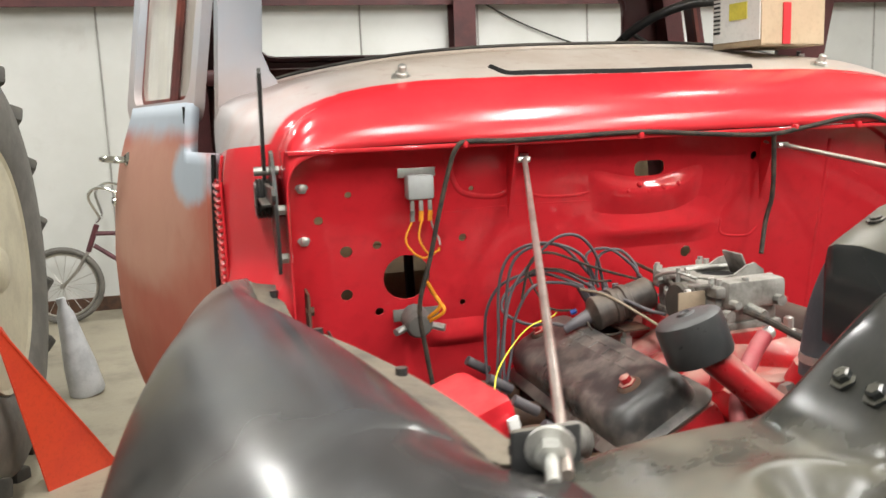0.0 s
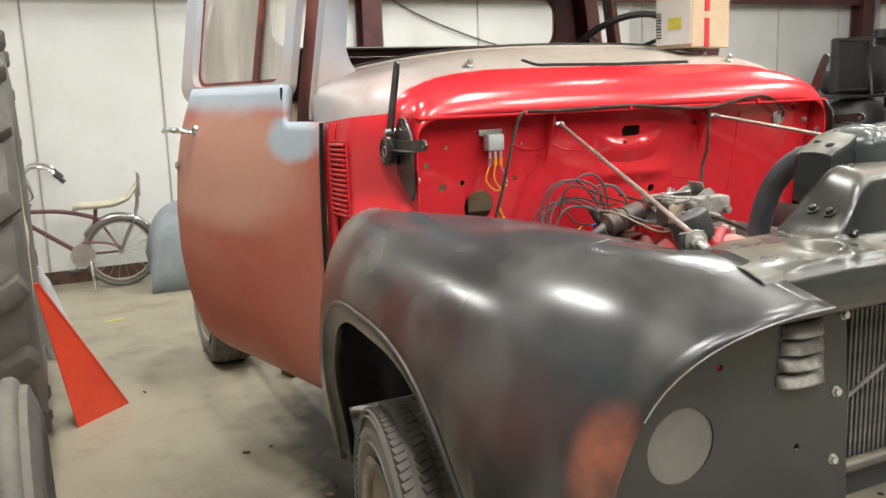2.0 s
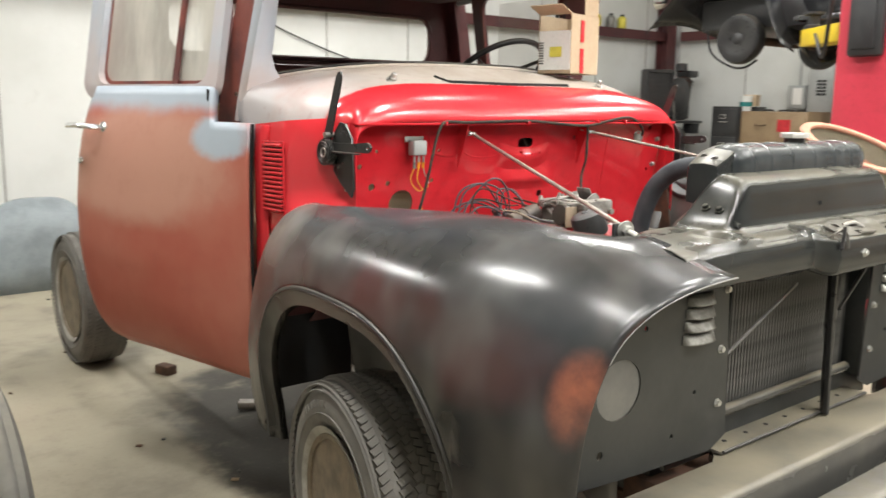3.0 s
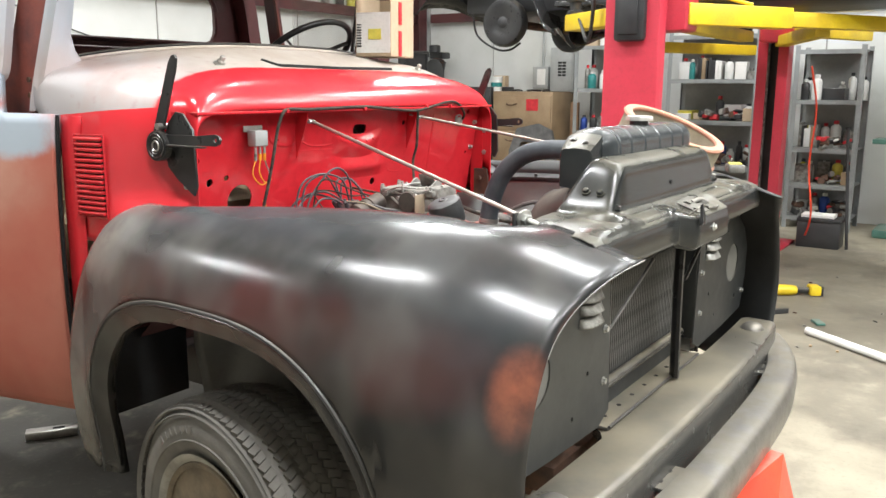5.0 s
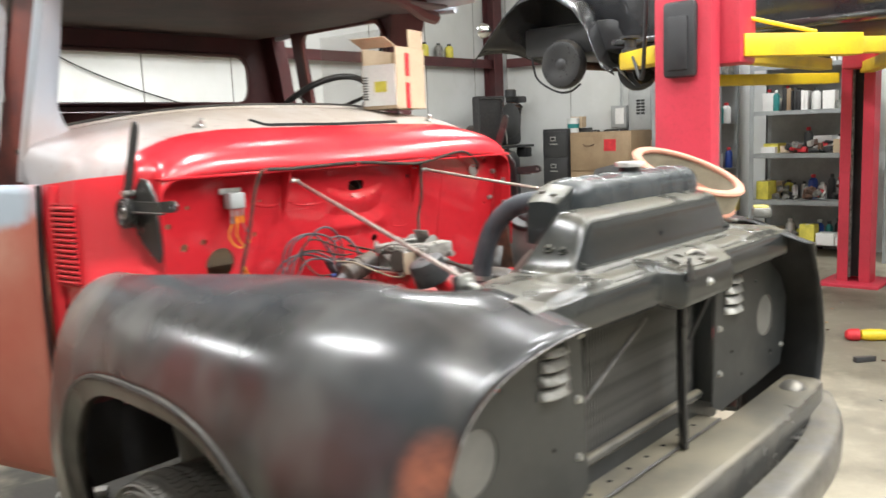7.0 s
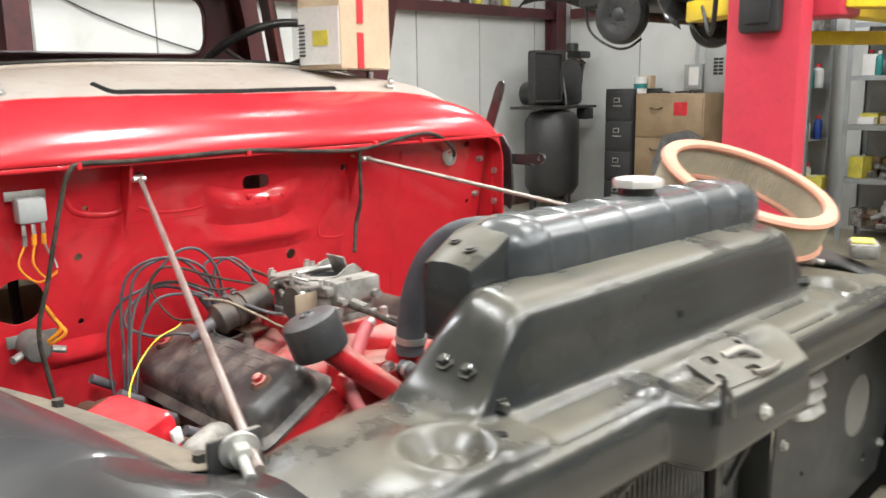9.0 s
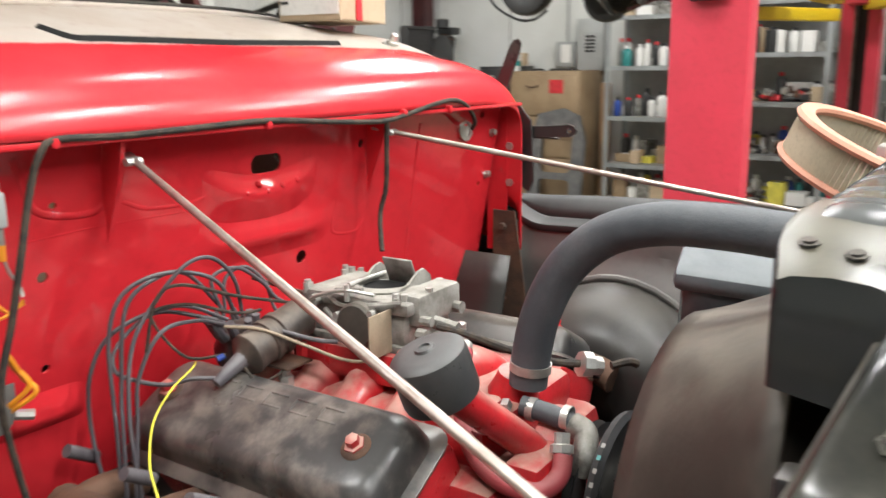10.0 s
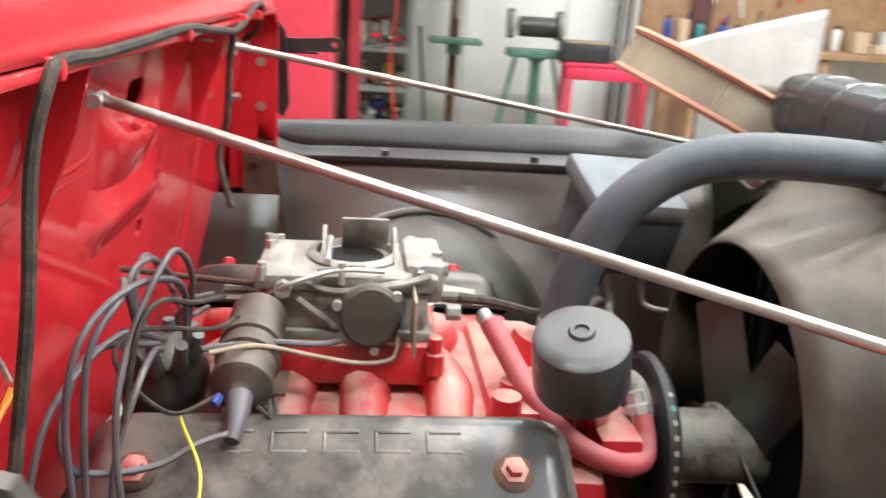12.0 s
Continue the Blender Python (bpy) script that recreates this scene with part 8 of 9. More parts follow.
    # grey cast frame leaning on it
    fr = [(-0.30, 0.0), (0.30, 0.0), (0.30, 0.62), (0.22, 0.85), (0.05, 0.92), (-0.22, 0.86), (-0.30, 0.60)]
    g = solo("cast_frame", pierced(fr, [[(x, 0.50 + y) for x, y in round_rect(0.34, 0.42, 0.05)], [(x, 0.14 + y) for x, y in round_rect(0.34, 0.16, 0.04)]], 0.05, pose(6.44, 2.86, 0.0, 82, 0, -90)), "cast_grey", "rough grey cast frame leaning on the cabinet", "machine part", smooth=20)
    jug = thing("paint_tub", "white tub with a teal band on the cabinet", "tub", (6.75, 3.50, 1.32))
    part("tub", lathe([(0.062, 0), (0.07, 0.15), (0.073, 0.15), (0.073, 0.17)], (6.72, 3.47, 1.271), (6.72, 3.47, 3), 20), "white_plastic", jug)
    part("band", lathe([(0.0665, 0.05), (0.070, 0.10)], (6.72, 3.47, 1.271), (6.72, 3.47, 3), 20, None, False), "green_tin", jug, "teal label band")
    carton(6.85, 3.48, 1.322, (0.14, 0.14, 0.13), "box_card", 10)
    for i, (y, d) in enumerate(((3.25, 0.14), (3.05, 0.18), (2.85, 0.1))):
        solo("hand_tool", tube([(6.7, y, 1.281), (6.72, y - d / 2, 1.285), (6.69, y - d, 1.281)], 0.010, 8), "filing_black", "dark hand tool lying on the cabinet", "tool", "tools on the cabinet")
    plank = solo("wooden_plank", box((0, 0, 0), (0.04, 0.10, 1.15), 0.004, pose(6.95, 2.55, 0.575, 0, 0, 0)), "wood", "upright brown wooden plank by the cabinet", "plank")
    # compressor in the corner
    cp = thing("air_compressor", "dark upright air compressor in the corner", "air compressor", (6.3, 4.45, 0))
    part("tank", lathe([(0.10, 0.14), (0.24, 0.18), (0.30, 0.27), (0.30, 0.98), (0.24, 1.07), (0.10, 1.11)], (6.42, 4.40, 0), (6.42, 4.40, 1), 28), "filing_black", cp, "black upright air tank")
    for a in (30, 150, 270):
        part("leg", box((6.42 + 0.22 * math.cos(radians(a)), 4.40 + 0.22 * math.sin(radians(a)), 0.13), (0.06, 0.06, 0.26), 0.006), "filing_black", cp)
    part("platform", box((6.48, 4.42, 1.13), (0.95, 0.46, 0.03), 0.005), "filing_black", cp)
    guard = part("belt_guard", box((6.16, 4.30, 1.45), (0.46, 0.10, 0.56), 0.03), "guard_mesh", cp, "dark mesh belt guard")
    part("guard_rim", tube([(5.94, 4.245, 1.20), (5.94, 4.245, 1.70), (6.38, 4.245, 1.70), (6.38, 4.245, 1.20), (5.94, 4.245, 1.20)], 0.012, 8, curved=False), "filing_black", guard)
    part("motor", lathe([(0.09, 0), (0.125, 0.02), (0.125, 0.26), (0.08, 0.29)], (6.24, 4.36, 1.28), (6.24, 4.8, 1.28), 22), "filing_black", cp)
    part("flywheel", lathe([(0.05, 0), (0.20, 0.004), (0.21, 0.012), (0.21, 0.03), (0.05, 0.034)], (6.56, 4.24, 1.44), (6.56, 4.3, 1.44), 28), "filing_black", cp)
    part("crankcase", box((6.66, 4.42, 1.29), (0.34, 0.28, 0.28), 0.05), "filing_black", cp)
    for dx, lean in ((-0.12, -0.10), (0.12, 0.10)):
        barrel = part("cylinder", lathe([(0.075, 0), (0.075, 0.26)], (6.66 + dx, 4.40, 1.40), (6.66 + dx + lean, 4.40, 1.70), 16), "rust", cp)
        for i in range(6):
            z = 1.44 + i * 0.036
            x = 6.66 + dx + lean * (z - 1.40) / 0.30
            part("cooling_fin", lathe([(0.10, 0), (0.10, 0.008)], (x, 4.40, z), (x + lean, 4.40, z + 0.3), 16), "filing_black", barrel)
        part("cylinder_head", box((6.66 + dx * 1.9, 4.40, 1.70), (0.19, 0.20, 0.08), 0.02), "filing_black", cp)
    part("air_filter", lathe([(0.05, 0), (0.07, 0.01), (0.07, 0.09), (0.05, 0.10)], (6.66, 4.32, 1.72), (6.66, 4.32, 1.9), 14), "filing_black", cp)
    part("pressure_switch", box((6.86, 4.28, 1.05), (0.14, 0.14, 0.12), 0.012), "filing_black", cp)
    part("air_line", tube([(6.45, 4.36, 1.72), (6.40, 4.28, 1.60), (6.44, 4.24, 1.3), (6.50, 4.26, 1.05)], 0.012, 8), "alloy", cp)


def build_machines():
    # drill press
    dp = thing("drill_press", "dusty green drill press on a round column", "drill press", (6.55, -0.86, 0))
    part("base", box((6.55, -0.86, 0.04), (0.45, 0.30, 0.08), 0.02), "green_machine", dp)
    part("column", cyl((6.62, -0.86, 0.08), (6.62, -0.86, 1.62), 0.042, 18), "rust", dp, "dark steel column")
    part("table", box((6.50, -0.86, 0.865), (0.34, 0.44, 0.045), 0.01), "green_machine", dp)
    part("table_bracket", box((6.60, -0.86, 0.80), (0.16, 0.12, 0.12), 0.02), "green_machine", dp)
    part("head", box((6.50, -0.86, 1.36), (0.46, 0.22, 0.26), 0.03), "green_machine", dp)
    part("chuck", lathe([(0.012, 0), (0.028, 0.03), (0.032, 0.08), (0.03, 0.20)], (6.36, -0.86, 1.05), (6.36, -0.86, 2), 14), "steel", dp)
    part("belt_cover", box((6.48, -0.86, 1.56), (0.5, 0.24, 0.12), 0.03), "green_machine", dp)
    for a in (0, 120, 240):
        d = Vector((0, 0.16 * math.cos(radians(a + 20)), 0.16 * math.sin(radians(a + 20))))
        h = part("feed_lever", cyl((6.40, -1.0, 1.30), Vector((6.36, -1.0, 1.30)) + d, 0.008, 8), "steel", dp)
    # bench grinder on a pedestal
    gr = thing("bench_grinder", "dark bench grinder on a green cast pedestal", "bench grinder", (6.5, -1.58, 0))
    part("foot", lathe([(0.20, 0), (0.19, 0.03), (0.10, 0.06), (0.05, 0.12), (0.045, 0.72), (0.09, 0.76)], (6.5, -1.58, 0), (6.5, -1.58, 1), 20), "green_machine", gr)
    part("table", box((6.5, -1.55, 0.80), (0.26, 0.46, 0.07), 0.012), "green_machine", gr)
    part("motor", cyl((6.5, -1.74, 1.02), (6.5, -1.40, 1.02), 0.085, 20, None, None, 0.01), "filing_black", gr)
    for y in (-1.78, -1.36):
        part("wheel_guard", lathe([(0.05, 0), (0.12, 0.002), (0.125, 0.01), (0.125, 0.045), (0.12, 0.05), (0.05, 0.05)], (6.5, y, 1.04), (6.5, y + 0.1, 1.04), 24), "filing_black", gr)
        part("grinding_wheel", cyl((6.47, y + 0.012, 1.04), (6.47, y + 0.04, 1.04), 0.11, 24), "panel_grey", gr)
    part("pedestal_leg", tube([(6.5, -1.40, 0.78), (6.45, -1.32, 0.4), (6.4, -1.25, 0.01)], 0.02, 8), "green_machine", gr)
    part("pedestal_leg", tube([(6.5, -1.72, 0.78), (6.45, -1.80, 0.4), (6.4, -1.88, 0.01)], 0.02, 8), "green_machine", gr)
    # tool chest and red stand
    tc = thing("tool_box", "open dark grey tool box on a red stand", "tool box", (6.3, -1.95, 0.77))
    part("box_body", box((6.3, -1.95, 0.85), (0.28, 0.40, 0.15), 0.006), "filing_black", tc)
    part("tray", box((6.3, -1.95, 0.93), (0.24, 0.36, 0.02), 0.003), "tan", tc)
    st = thing("red_stand", "bright red steel work stand", "stand", (6.3, -2.12, 0))
    part("top", box((6.3, -2.14, 0.75), (0.34, 0.74, 0.04), 0.01), "pink_red", st)
    part("apron", box((6.14, -2.14, 0.68), (0.02, 0.72, 0.10), 0.006), "pink_red", st)
    for x in (6.16, 6.44):
        for y in (-1.82, -2.46):
            part("leg", box((x, y, 0.365), (0.04, 0.05, 0.73), 0.008), "pink_red", st)
    # wall cupboard strip, workbench and the grey sheet before it
    part_wall = thing("pipe_rack", "dark rack of pipes against the wall", "rack", (6.9, -2.45, 0))
    for i in range(4):
        part("pipe", cyl((6.9 + 0.04 * (i % 2), -2.36 - i * 0.05, 0.0), (7.05, -2.38 - i * 0.05, 2.2), 0.018, 8), "filing_black" if i % 2 else "alloy", part_wall)
    bench = thing("workbench", "long brown wooden workbench along the wall", "workbench", (6.8, -4.0, 0))
    part("top", box((6.82, -4.2, 0.93), (0.72, 3.1, 0.06), 0.006), "wood", bench)
    part("backboard", box((7.165, -4.2, 1.35), (0.03, 3.1, 0.78), 0.004), "wood", bench, "brown pegboard")
    for y in (-2.75, -4.2, -5.65):
        part("leg", box((6.55, y, 0.45), (0.09, 0.09, 0.90), 0.006), "wood", bench)
        part("leg", box((7.08, y, 0.45), (0.09, 0.09, 0.90), 0.006), "wood", bench)
    r = random.Random(31)
    for i in range(16):
        y = -2.8 - i * 0.17
        k = r.random()
        if k < 0.4:
            bottle(6.85 + r.uniform(-0.1, 0.15), y, 0.96, r.uniform(0.03, 0.05), r.uniform(0.15, 0.26), r.choice(["white_plastic", "blue", "yellow_label", "paper", "green_tin"]), "bar_black")
        else:
            carton(6.9 + r.uniform(-0.1, 0.1), y, 0.96, (r.uniform(0.1, 0.2), r.uniform(0.08, 0.15), r.uniform(0.06, 0.2)), r.choice(["box_card", "paper", "alloy", "tan"]), r.uniform(-10, 10))
    for i in range(18):
        y, z = -2.85 - r.random() * 2.5, 1.12 + r.random() * 0.5
        solo("hand_tool", tube([(7.14, y, z), (7.135, y + r.uniform(-0.02, 0.02), z - 0.08), (7.14, y + r.uniform(-0.03, 0.03), z - r.uniform(0.12, 0.22))], 0.012, 6), r.choice(["steel", "filing_black", "white_plastic", "blue", "red_label"]), "hand tool hung on the pegboard", "tool", "tools on the pegboard")
    rows = []
    for v in np.linspace(0, 1, 10):
        rows.append([(5.3 + 0.10 * math.sin(3 * u), -2.35 - 1.15 * u, 0.70 + (0.30 + 0.33 * u) * v + 0.0) for u in np.linspace(0, 1, 14)])
    hood = thing("hood_panel", "loose pale grey truck hood panel stood on its edge", "hood panel", (5.3, -2.9, 0))
    part("panel", sheet([[(p[0], p[1], p[2]) for p in row] for row in rows]), "hood_grey", hood, shell=0.02)
    for y in (-2.5, -3.3):
        part("trestle", box((5.33, y, 0.35), (0.5, 0.05, 0.70), 0.006), "wood", hood)


def build_floor_things():
    # the tractor's wheels beside the truck
    def tractor_wheel(c, R, W, rim, lugs, label, mat_name, carcass="rubber_pale"):
        w = thing("tractor_wheel", label, "tractor wheel", (c[0], c[1], 0), "tractor wheels")
        a, b = Vector(c), Vector(c) + Vector((1, 0, 0))
        h = W / 2
        part("tyre", lathe([(rim, -h * 0.8), (rim + 0.03, -h * 0.92), (rim + (R - rim) * 0.5, -h), (R - 0.05, -h * 0.95), (R - 0.012, -h * 0.86), (R, -h * 0.4), (R, h * 0.4), (R - 0.012, h * 0.86), (R - 0.05, h * 0.95), (rim + (R - rim) * 0.5, h), (rim + 0.03, h * 0.92), (rim, h * 0.8)], a, b, 64, None, False), carcass, w)
        m, _ = frame_at(a, b)
        if lugs:
            for i in range(36):
                t = 2 * math.pi * i / 36
                k = 1 if i % 2 else -1
                rot = Matrix.Rotation(t, 4, "Z")
                bm = box((0, 0, 0), (0.075, 0.075, W * 0.66), 0.014, m @ rot @ Matrix.Translation((R + 0.016, 0, k * W * 0.19)) @ Matrix.Rotation(radians(33 * k), 4, "X"))
                part("lug", bm, mat_name, w)
        else:
            for z in (-0.6, -0.2, 0.2, 0.6):
                part("rib", lathe([(R - 0.01, h * z - 0.024), (R + 0.004, h * z - 0.018), (R + 0.011, h * z - 0.008), (R + 0.011, h * z + 0.008), (R + 0.004, h * z + 0.018), (R - 0.01, h * z + 0.024)], a, b, 64, None, False), mat_name, w)
        part("rim", lathe([(rim + 0.012, h * 0.86), (rim + 0.006, h * 0.90), (rim - 0.02, h * 0.84), (rim - 0.03, h * 0.5), (rim - 0.12, h * 0.42), (0.14, h * 0.60), (0.12, h * 0.7), (0.03, h * 0.72)], a, b, 48), "cream", w, "cream painted rim")
        part("hub", lathe([(0.10, h * 0.6), (0.10, h * 0.82), (0.07, h * 0.95), (0.02, h * 0.98)], a, b, 24), "cream", w, "cream painted hub")
    tractor_wheel((-1.79, 1.98, 0.80), 0.775, 0.44, 0.46, True, "large lugged tractor rear wheel with a cream rim", "rubber_pale", "rubber")
    tractor_wheel((-1.70, 0.02, 0.376), 0.36, 0.30, 0.20, False, "ribbed tractor front wheel", "rubber_pale")

    st = thing("steel_stand", "orange-red sheet steel stand by the tractor wheel", "stand", (-1.4, 1.85, 0))
    bm = bmesh.new()
    v = [bm.verts.new(p) for p in ((-1.264, 1.951, 0.0), (-1.476, 1.756, 0.0), (-1.465, 1.93, 0.0), (-1.36, 2.02, 0.0), (-1.560, 1.690, 0.640), (-1.572, 1.680, 0.640), (-1.568, 1.71, 0.640), (-1.555, 1.715, 0.640))]
    for f in ((0, 1, 5, 4), (1, 2, 6, 5), (2, 3, 7, 6), (3, 0, 4, 7), (4, 5, 6, 7), (3, 2, 1, 0)):
        bm.faces.new([v[i] for i in f])
    bmesh.ops.recalc_face_normals(bm, faces=bm.faces)
    part("shell", bm, "orange_steel", st, smooth=0)
    part("edge_fold", tube([(-1.266, 1.951, 0.004), (-1.560, 1.690, 0.640)], 0.006, 6, curved=False), "orange_steel", st)
    part("edge_fold", tube([(-1.476, 1.756, 0.004), (-1.572, 1.680, 0.640)], 0.004, 6, curved=False), "orange_steel", st)
    # red stand in front of the bumper
    s = thing("steel_stand", "orange-red sheet steel stand under the bumper", "stand", (0.1, -1.2, 0))
    bm = bmesh.new()
    v = [bm.verts.new(p) for p in ((0.215, -1.215, 0.372), (0.225, -1.245, 0.366), (0.30, -1.33, 0.0), (0.30, -1.08, 0.0), (-0.30, -1.33, 0.0), (-0.30, -1.04, 0.0), (-0.24, -1.12, 0.338), (-0.24, -1.15, 0.333))]
    for f in ((0, 1, 7, 6), (1, 2, 4, 7), (0, 6, 5, 3), (0, 3, 2, 1), (6, 7, 4, 5), (2, 3, 5, 4)):
        bm.faces.new([v[i] for i in f])
    bmesh.ops.recalc_face_normals(bm, faces=bm.faces)
    part("shell", bm, "orange_steel", s, smooth=0)
    # bicycle by the wall
    bk = thing("bicycle", "old child's bicycle with banana seat and high handlebars", "bicycle", (-1.35, 4.62, 0))
    yb = 4.62
    def wheel(x, z, r):
        ring = [(x + r * math.cos(t), yb, z + r * math.sin(t)) for t in np.linspace(0, 2 * math.pi, 41)]
        w = part("wheel", tube(ring, 0.020, 8, n=1, curved=False), "rubber", bk, "worn bicycle tyre")
        ring = [(x + (r - 0.028) * math.cos(t), yb, z + (r - 0.028) * math.sin(t)) for t in np.linspace(0, 2 * math.pi, 41)]
        part("rim", tube(ring, 0.010, 6, n=1, curved=False), "steel", w, "dull chrome rim")
        for i in range(18):
            t = 2 * math.pi * i / 18
            part("spoke", cyl((x, yb + (0.02 if i % 2 else -0.02), z), (x + (r - 0.03) * math.cos(t), yb, z + (r - 0.03) * math.sin(t)), 0.0018, 4), "steel", w)
        part("hub", cyl((x, yb - 0.035, z), (x, yb + 0.035, z), 0.018, 10), "steel", w)
    wheel(-0.98, 0.26, 0.245)
    wheel(-1.80, 0.26, 0.245)
    for pts, r in (([(-1.56, yb, 0.60), (-1.36, yb, 0.585), (-1.16, yb, 0.53), (-1.12, yb, 0.50)], 0.015), ([(-1.58, yb, 0.52), (-1.40, yb, 0.38), (-1.24, yb, 0.26)], 0.016), ([(-1.24, yb, 0.26), (-1.15, yb, 0.45), (-1.12, yb, 0.60)], 0.014), ([(-1.24, yb, 0.26), (-0.98, yb, 0.26)], 0.009), ([(-1.12, yb, 0.52), (-0.98, yb, 0.26)], 0.009), ([(-1.55, yb, 0.66), (-1.62, yb, 0.48)], 0.018)):
        part("frame_tube", tube(pts, r, 8), "bike_frame", bk, "faded maroon frame tube")
    for o in (-0.05, 0.05):
        part("fork", tube([(-1.62, yb + o * 0.5, 0.48), (-1.70, yb + o, 0.36), (-1.80, yb + o, 0.26)], 0.010, 8), "steel", bk)
        part("handlebar", tube([(-1.55, yb, 0.68), (-1.52, yb + o * 1.5, 0.72), (-1.56, yb + o * 3.5, 0.86), (-1.50, yb + o * 4.4, 0.92), (-1.40, yb + o * 4.6, 0.90), (-1.34, yb + o * 4.6, 0.84)], 0.011, 8), "chrome", bk, "high chrome handlebar")
        part("grip", tube([(-1.37, yb + o * 4.6, 0.87), (-1.31, yb + o * 4.6, 0.81)], 0.016, 8, curved=False), "black_rubber", bk)
        part("seat_strut", tube([(-0.83, yb + o * 1.2, 0.72), (-0.85, yb + o * 1.2, 0.55), (-0.98, yb + o, 0.26)], 0.007, 8), "steel", bk)
    rows = []
    for x, w, z in ((-1.28, 0.02, 0.60), (-1.24, 0.045, 0.615), (-1.12, 0.055, 0.61), (-1.0, 0.065, 0.615), (-0.90, 0.07, 0.65), (-0.85, 0.065, 0.71), (-0.835, 0.05, 0.735)):
        rows.append([(x, yb + w * math.cos(a), z + 0.028 * math.sin(a)) for a in np.linspace(0, 2 * math.pi, 14, endpoint=False)])
    part("banana_seat", sheet(rows, closed=True), "saddle", bk, "yellowed white banana seat")
    part("seat_rail", tube([(-0.82, yb - 0.06, 0.66), (-0.815, yb - 0.06, 0.80), (-0.83, yb, 0.83), (-0.815, yb + 0.06, 0.80), (-0.82, yb + 0.06, 0.66)], 0.008, 8), "chrome", bk)
    part("chain_ring", lathe([(0.03, 0), (0.085, 0.001), (0.085, 0.005), (0.03, 0.006)], (-1.24, yb - 0.04, 0.26), (-1.24, yb - 0.1, 0.26), 28), "steel", bk)
    part("chain_guard", tube([(-1.24, yb - 0.05, 0.355), (-1.10, yb - 0.05, 0.34), (-0.98, yb - 0.05, 0.30)], 0.012, 8, squash=0.4), "bike_frame", bk)
    part("crank", tube([(-1.24, yb - 0.055, 0.26), (-1.30, yb - 0.06, 0.17)], 0.009, 8, curved=False), "steel", bk)
    part("pedal", box((-1.31, yb - 0.10, 0.16), (0.07, 0.08, 0.02), 0.004), "black_rubber", bk)
    part("kickstand", tube([(-1.20, yb - 0.03, 0.24), (-1.19, yb - 0.14, 0.01)], 0.008, 8, curved=False), "steel", bk)
    part("rear_mudguard", tube([(-0.98 + 0.275 * math.cos(t), yb, 0.26 + 0.275 * math.sin(t)) for t in np.linspace(radians(15), radians(150), 12)], 0.02, 8, squash=0.35, curved=False), "chrome", bk)
    bk.location.x -= 0.06
    # loose rear fender
    lf = thing("loose_fender", "blue-grey primed truck fender standing on the floor", "fender", (-0.6, 4.3, 0))
    rows = []
    for a in np.linspace(0, 1, 20):
        row = []
        for b in np.linspace(0, 1, 16):
            t = b * math.pi / 2
            x = -0.895 + 0.20 * (1 - math.cos(t * 0.95)) * (1 - 0.0) + 0.62 * a
            hgt = 0.625 * (max(0.0, 1 - abs((a - 0.5) / 0.52) ** 3.4)) ** (1 / 2.4)
            row.append((-0.895 + 0.75 * a, 4.18 + 0.22 * (1 - math.cos(t)), hgt * math.sin(t) ** 0.55 if b else 0.0))
        rows.append(row)
    part("shell", sheet(rows), "loose_fender", lf, shell=0.004)
    # grey jug behind the tyre
    jg = thing("plastic_jug", "dirty pale plastic jug by the tractor wheel", "jug", (-1.50, 2.95, 0))
    part("jug", lathe([(0.075, 0), (0.085, 0.02), (0.075, 0.16), (0.055, 0.30), (0.04, 0.42), (0.022, 0.46), (0.022, 0.50)], (-1.50, 2.93, 0), (-1.58, 2.93, 0.5), 20), "jug_grey", jg)
    # odds and ends on the floor
    dr = thing("cordless_drill", "yellow and black power tool with a red nose on the floor", "drill", (3.6, -0.62, 0))
    m = pose(3.63, -0.565, 0.036, 0, 0, -59)
    part("body", lathe([(0.020, -0.10), (0.030, -0.095), (0.036, -0.05), (0.034, 0.02), (0.028, 0.05), (0.022, 0.055)], m @ Vector((0, 0, 0)), m @ Vector((1, 0, 0)), 16), "lift_yellow", dr)
    part("grip", tube([m @ Vector((0.03, 0, 0)), m @ Vector((0.08, 0.012, -0.002)), m @ Vector((0.14, 0.016, -0.004))], 0.022, 10), "filing_black", dr, "black rubber grip")
    part("battery", box((0.17, 0.01, 0.0), (0.07, 0.09, 0.066), 0.012, m), "lift_yellow", dr)
    part("battery_base", box((0.208, 0.01, 0.0), (0.018, 0.085, 0.062), 0.005, m), "filing_black", dr)
    part("nose", lathe([(0.034, -0.12), (0.037, -0.11), (0.037, -0.15), (0.030, -0.175), (0.016, -0.185)], m @ Vector((0, 0, 0)), m @ Vector((1, 0, 0)), 16), "red_label", dr, "red rounded nose cap")
    part("switch", box((-0.02, 0.03, 0.012), (0.06, 0.02, 0.02), 0.006, m), "filing_black", dr)
    rg = solo("shop_rag", box((0, 0, 0), (0.10, 0.05, 0.016), 0.006, pose(3.02, -0.86, 0.009, 0, 0, 30)), "green_machine", "small crumpled teal rag on the floor", "rag")
    solo("dark_block", box((0, 0, 0), (0.12, 0.035, 0.03), 0.004, pose(3.12, -0.62, 0.016, 0, 0, -40)), "filing_black", "short dark bar lying on the floor", "bar")
    solo("plastic_pipe", cyl((2.76, -0.85, 0.022), (2.05, -1.85, 0.022), 0.021, 14), "white_plastic", "dirty white plastic pipe on the floor", "pipe")
    br = thing("steel_channel", "bent bright steel channel on the floor under the truck", "channel", (-0.43, 1.35, 0))
    m = pose(-0.36, 1.25, 0.0, 0, 0, -35) @ Matrix.Scale(0.82, 4)
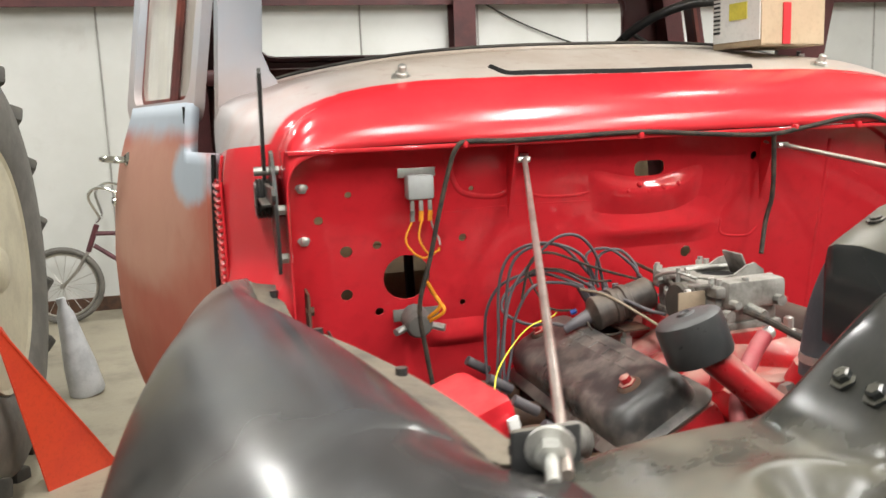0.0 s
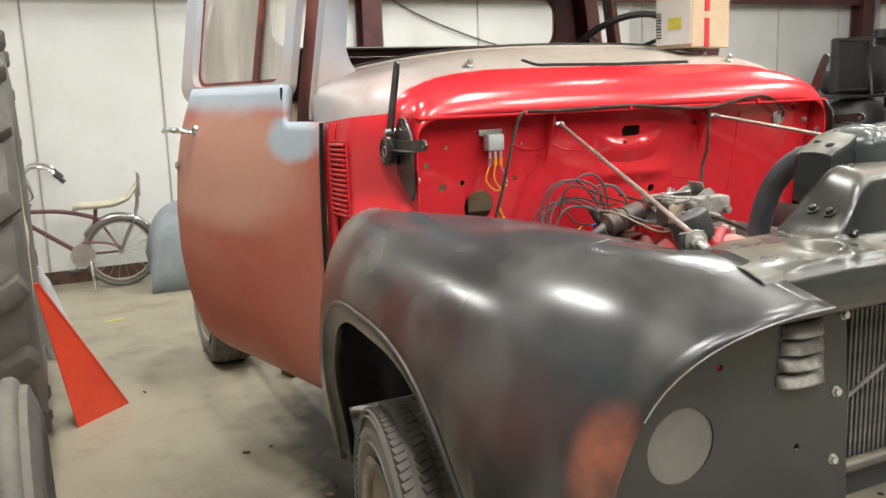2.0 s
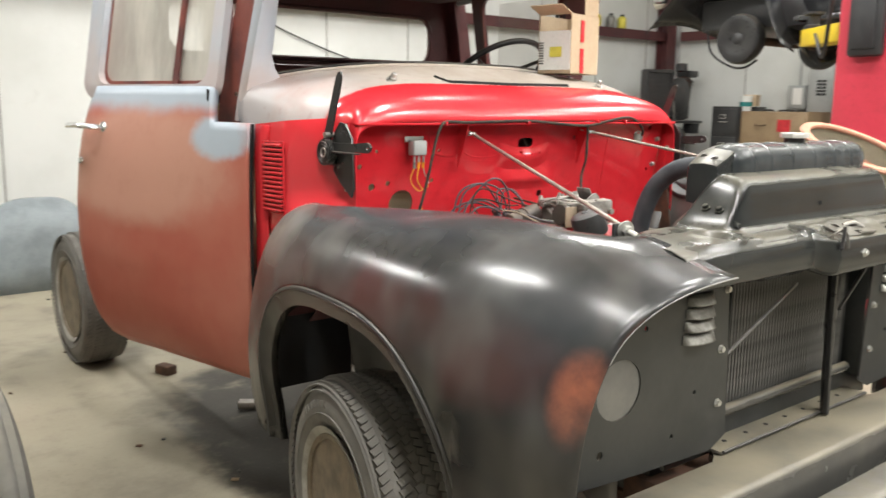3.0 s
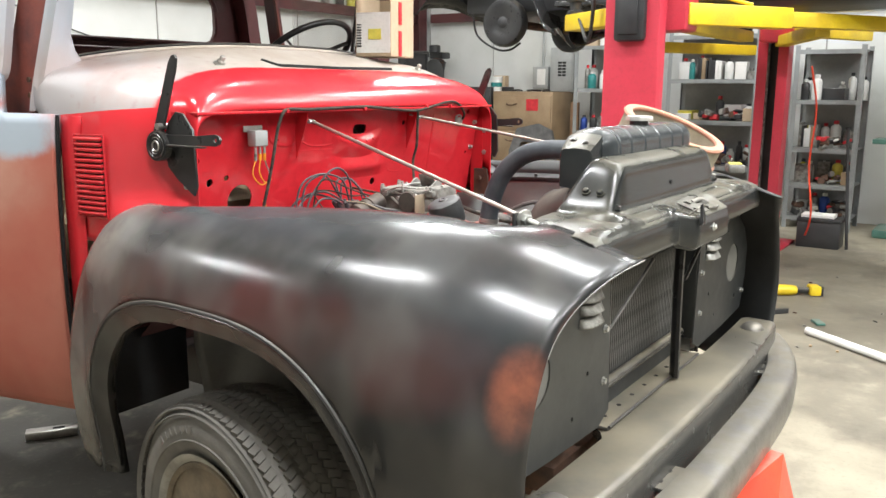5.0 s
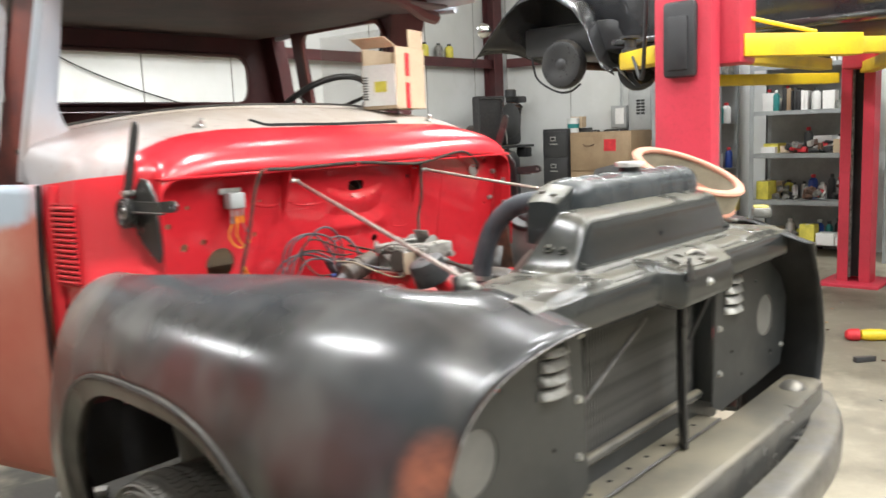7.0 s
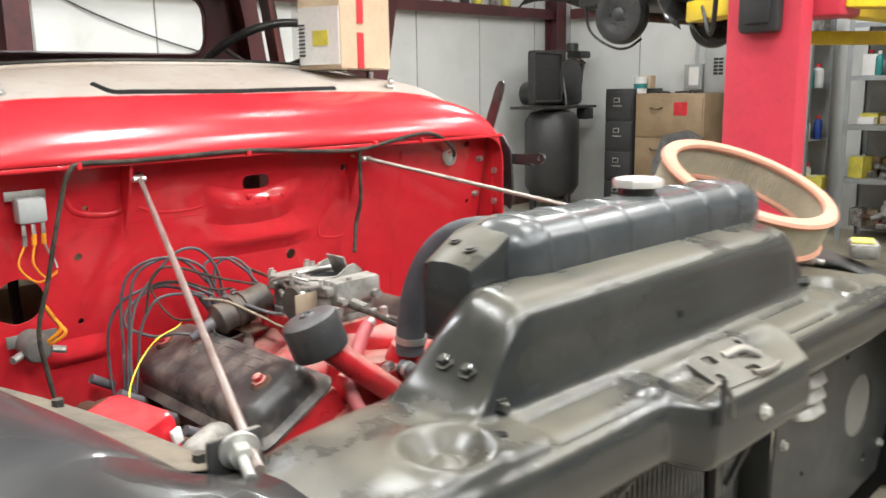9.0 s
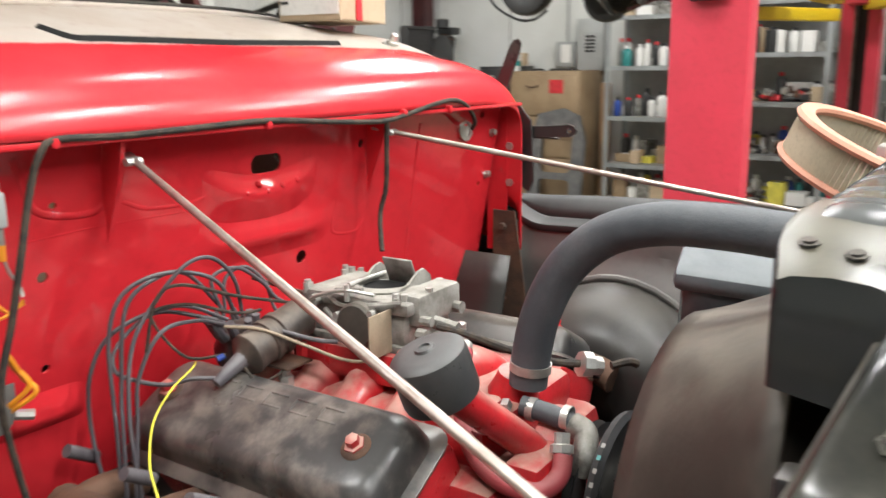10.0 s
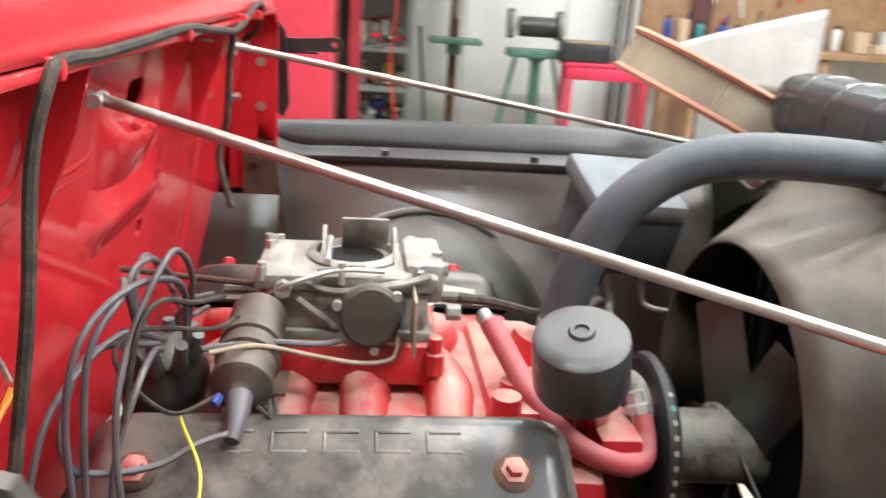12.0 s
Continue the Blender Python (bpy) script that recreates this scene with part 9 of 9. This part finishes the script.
    for dy in (-0.03, 0.03):
        part("flange", box((0, dy, 0.02), (0.22, 0.004, 0.035), 0.001, m), "steel", br)
    part("web", box((0, 0, 0.037), (0.22, 0.06, 0.004), 0.001, m), "steel", br)
    part("slot", box((0.03, 0, 0.040), (0.05, 0.02, 0.002), 0, m), "hole_shade", br)
    solo("wood_block", box((0, 0, 0), (0.06, 0.09, 0.045), 0.006, pose(-0.52, 1.94, 0.023, 0, 0, 20)), "rust", "small dark block on the floor", "block")
    solo("tape_scrap", box((0, 0, 0), (0.11, 0.03, 0.004), 0.001, pose(-1.20, 3.55, 0.003, 0, 0, 8)), "yellow_label", "yellow tape scrap on the floor", "tape scrap")
    bat = thing("battery_box", "black battery box on the floor by the shelves", "battery", (5.6, -0.4, 0))
    part("case", box((5.62, -0.40, 0.11), (0.24, 0.34, 0.22), 0.01), "filing_black", bat)
    part("lid", box((5.62, -0.40, 0.235), (0.25, 0.35, 0.03), 0.006), "bar_black", bat)
    part("papers", box((5.62, -0.38, 0.265), (0.16, 0.26, 0.03), 0.004), "paper", bat, "pale papers on top")
    solo("red_cable", tube([(5.28, -0.28, 1.50), (5.35, -0.33, 1.15), (5.42, -0.30, 0.7), (5.40, -0.35, 0.3), (5.55, -0.28, 0.06), (5.75, -0.2, 0.02), (5.9, -0.35, 0.02)], 0.008, 8), "orange_steel", "orange-red extension cable hanging from the lift post", "cable")
    solo("pry_bar", cyl((5.58, -0.62, 0.0), (5.75, -0.52, 1.0), 0.014, 8), "filing_black", "dark steel bar leaning by the shelves", "bar")
    r = random.Random(3)
    for i in range(70):
        x, y = (r.uniform(-1.2, 0.4), r.uniform(0.4, 4.4)) if i < 22 else (r.uniform(2.4, 5.6), r.uniform(-2.2, 0.6))
        solo("floor_debris", box((0, 0, 0), (r.uniform(0.008, 0.03), r.uniform(0.006, 0.02), r.uniform(0.003, 0.01)), 0.001, pose(x, y, 0.004, 0, 0, r.uniform(0, 180))), r.choice(["rust", "alloy", "filing_black", "tan"]), "small scrap lying on the concrete floor", "scrap", "scraps on the floor")
    # cans on the wall girt, a hanging wire behind the cab
    for i, (x, mt) in enumerate(((5.3, "alloy"), (5.55, "filing_black"), (5.75, "yellow_label"), (6.0, "alloy"), (6.2, "yellow_label"))):
        bottle(x, Y1 - 0.07, 2.226, 0.05, 0.16, mt, "bar_black")
    solo("wall_wire", tube([(1.2, Y1 - 0.02, 2.18), (1.6, Y1 - 0.02, 1.98), (2.1, Y1 - 0.02, 1.80), (2.6, Y1 - 0.02, 1.66)], 0.006, 6), "filing_black", "black wire sagging along the white wall", "wire")


M["cast_grey"] = mat("rough_cast_iron", (0.10, 0.10, 0.10), (0.17, 0.165, 0.16), 12, 0.7, bump=0.4, bump_scale=40)
M["guard_mesh"] = mat("dark_mesh_guard", (0.02, 0.02, 0.02), (0.05, 0.045, 0.045), 40, 0.6, bump=0.5, bump_scale=200)
M["hood_grey"] = mat("pale_grey_panel", (0.45, 0.43, 0.42), (0.36, 0.35, 0.34), 3, 0.5, bump=0.08)
M["bike_frame"] = mat("faded_maroon_paint", (0.12, 0.03, 0.04), (0.08, 0.03, 0.035), 12, 0.5, bump=0.1)
M["jug_grey"] = mat("dirty_pale_plastic", (0.55, 0.56, 0.57), (0.40, 0.41, 0.42), 12, 0.45, bump=0.05)
build_lift()
build_lifted_car()
build_east_wall()
build_machines()
build_floor_things()
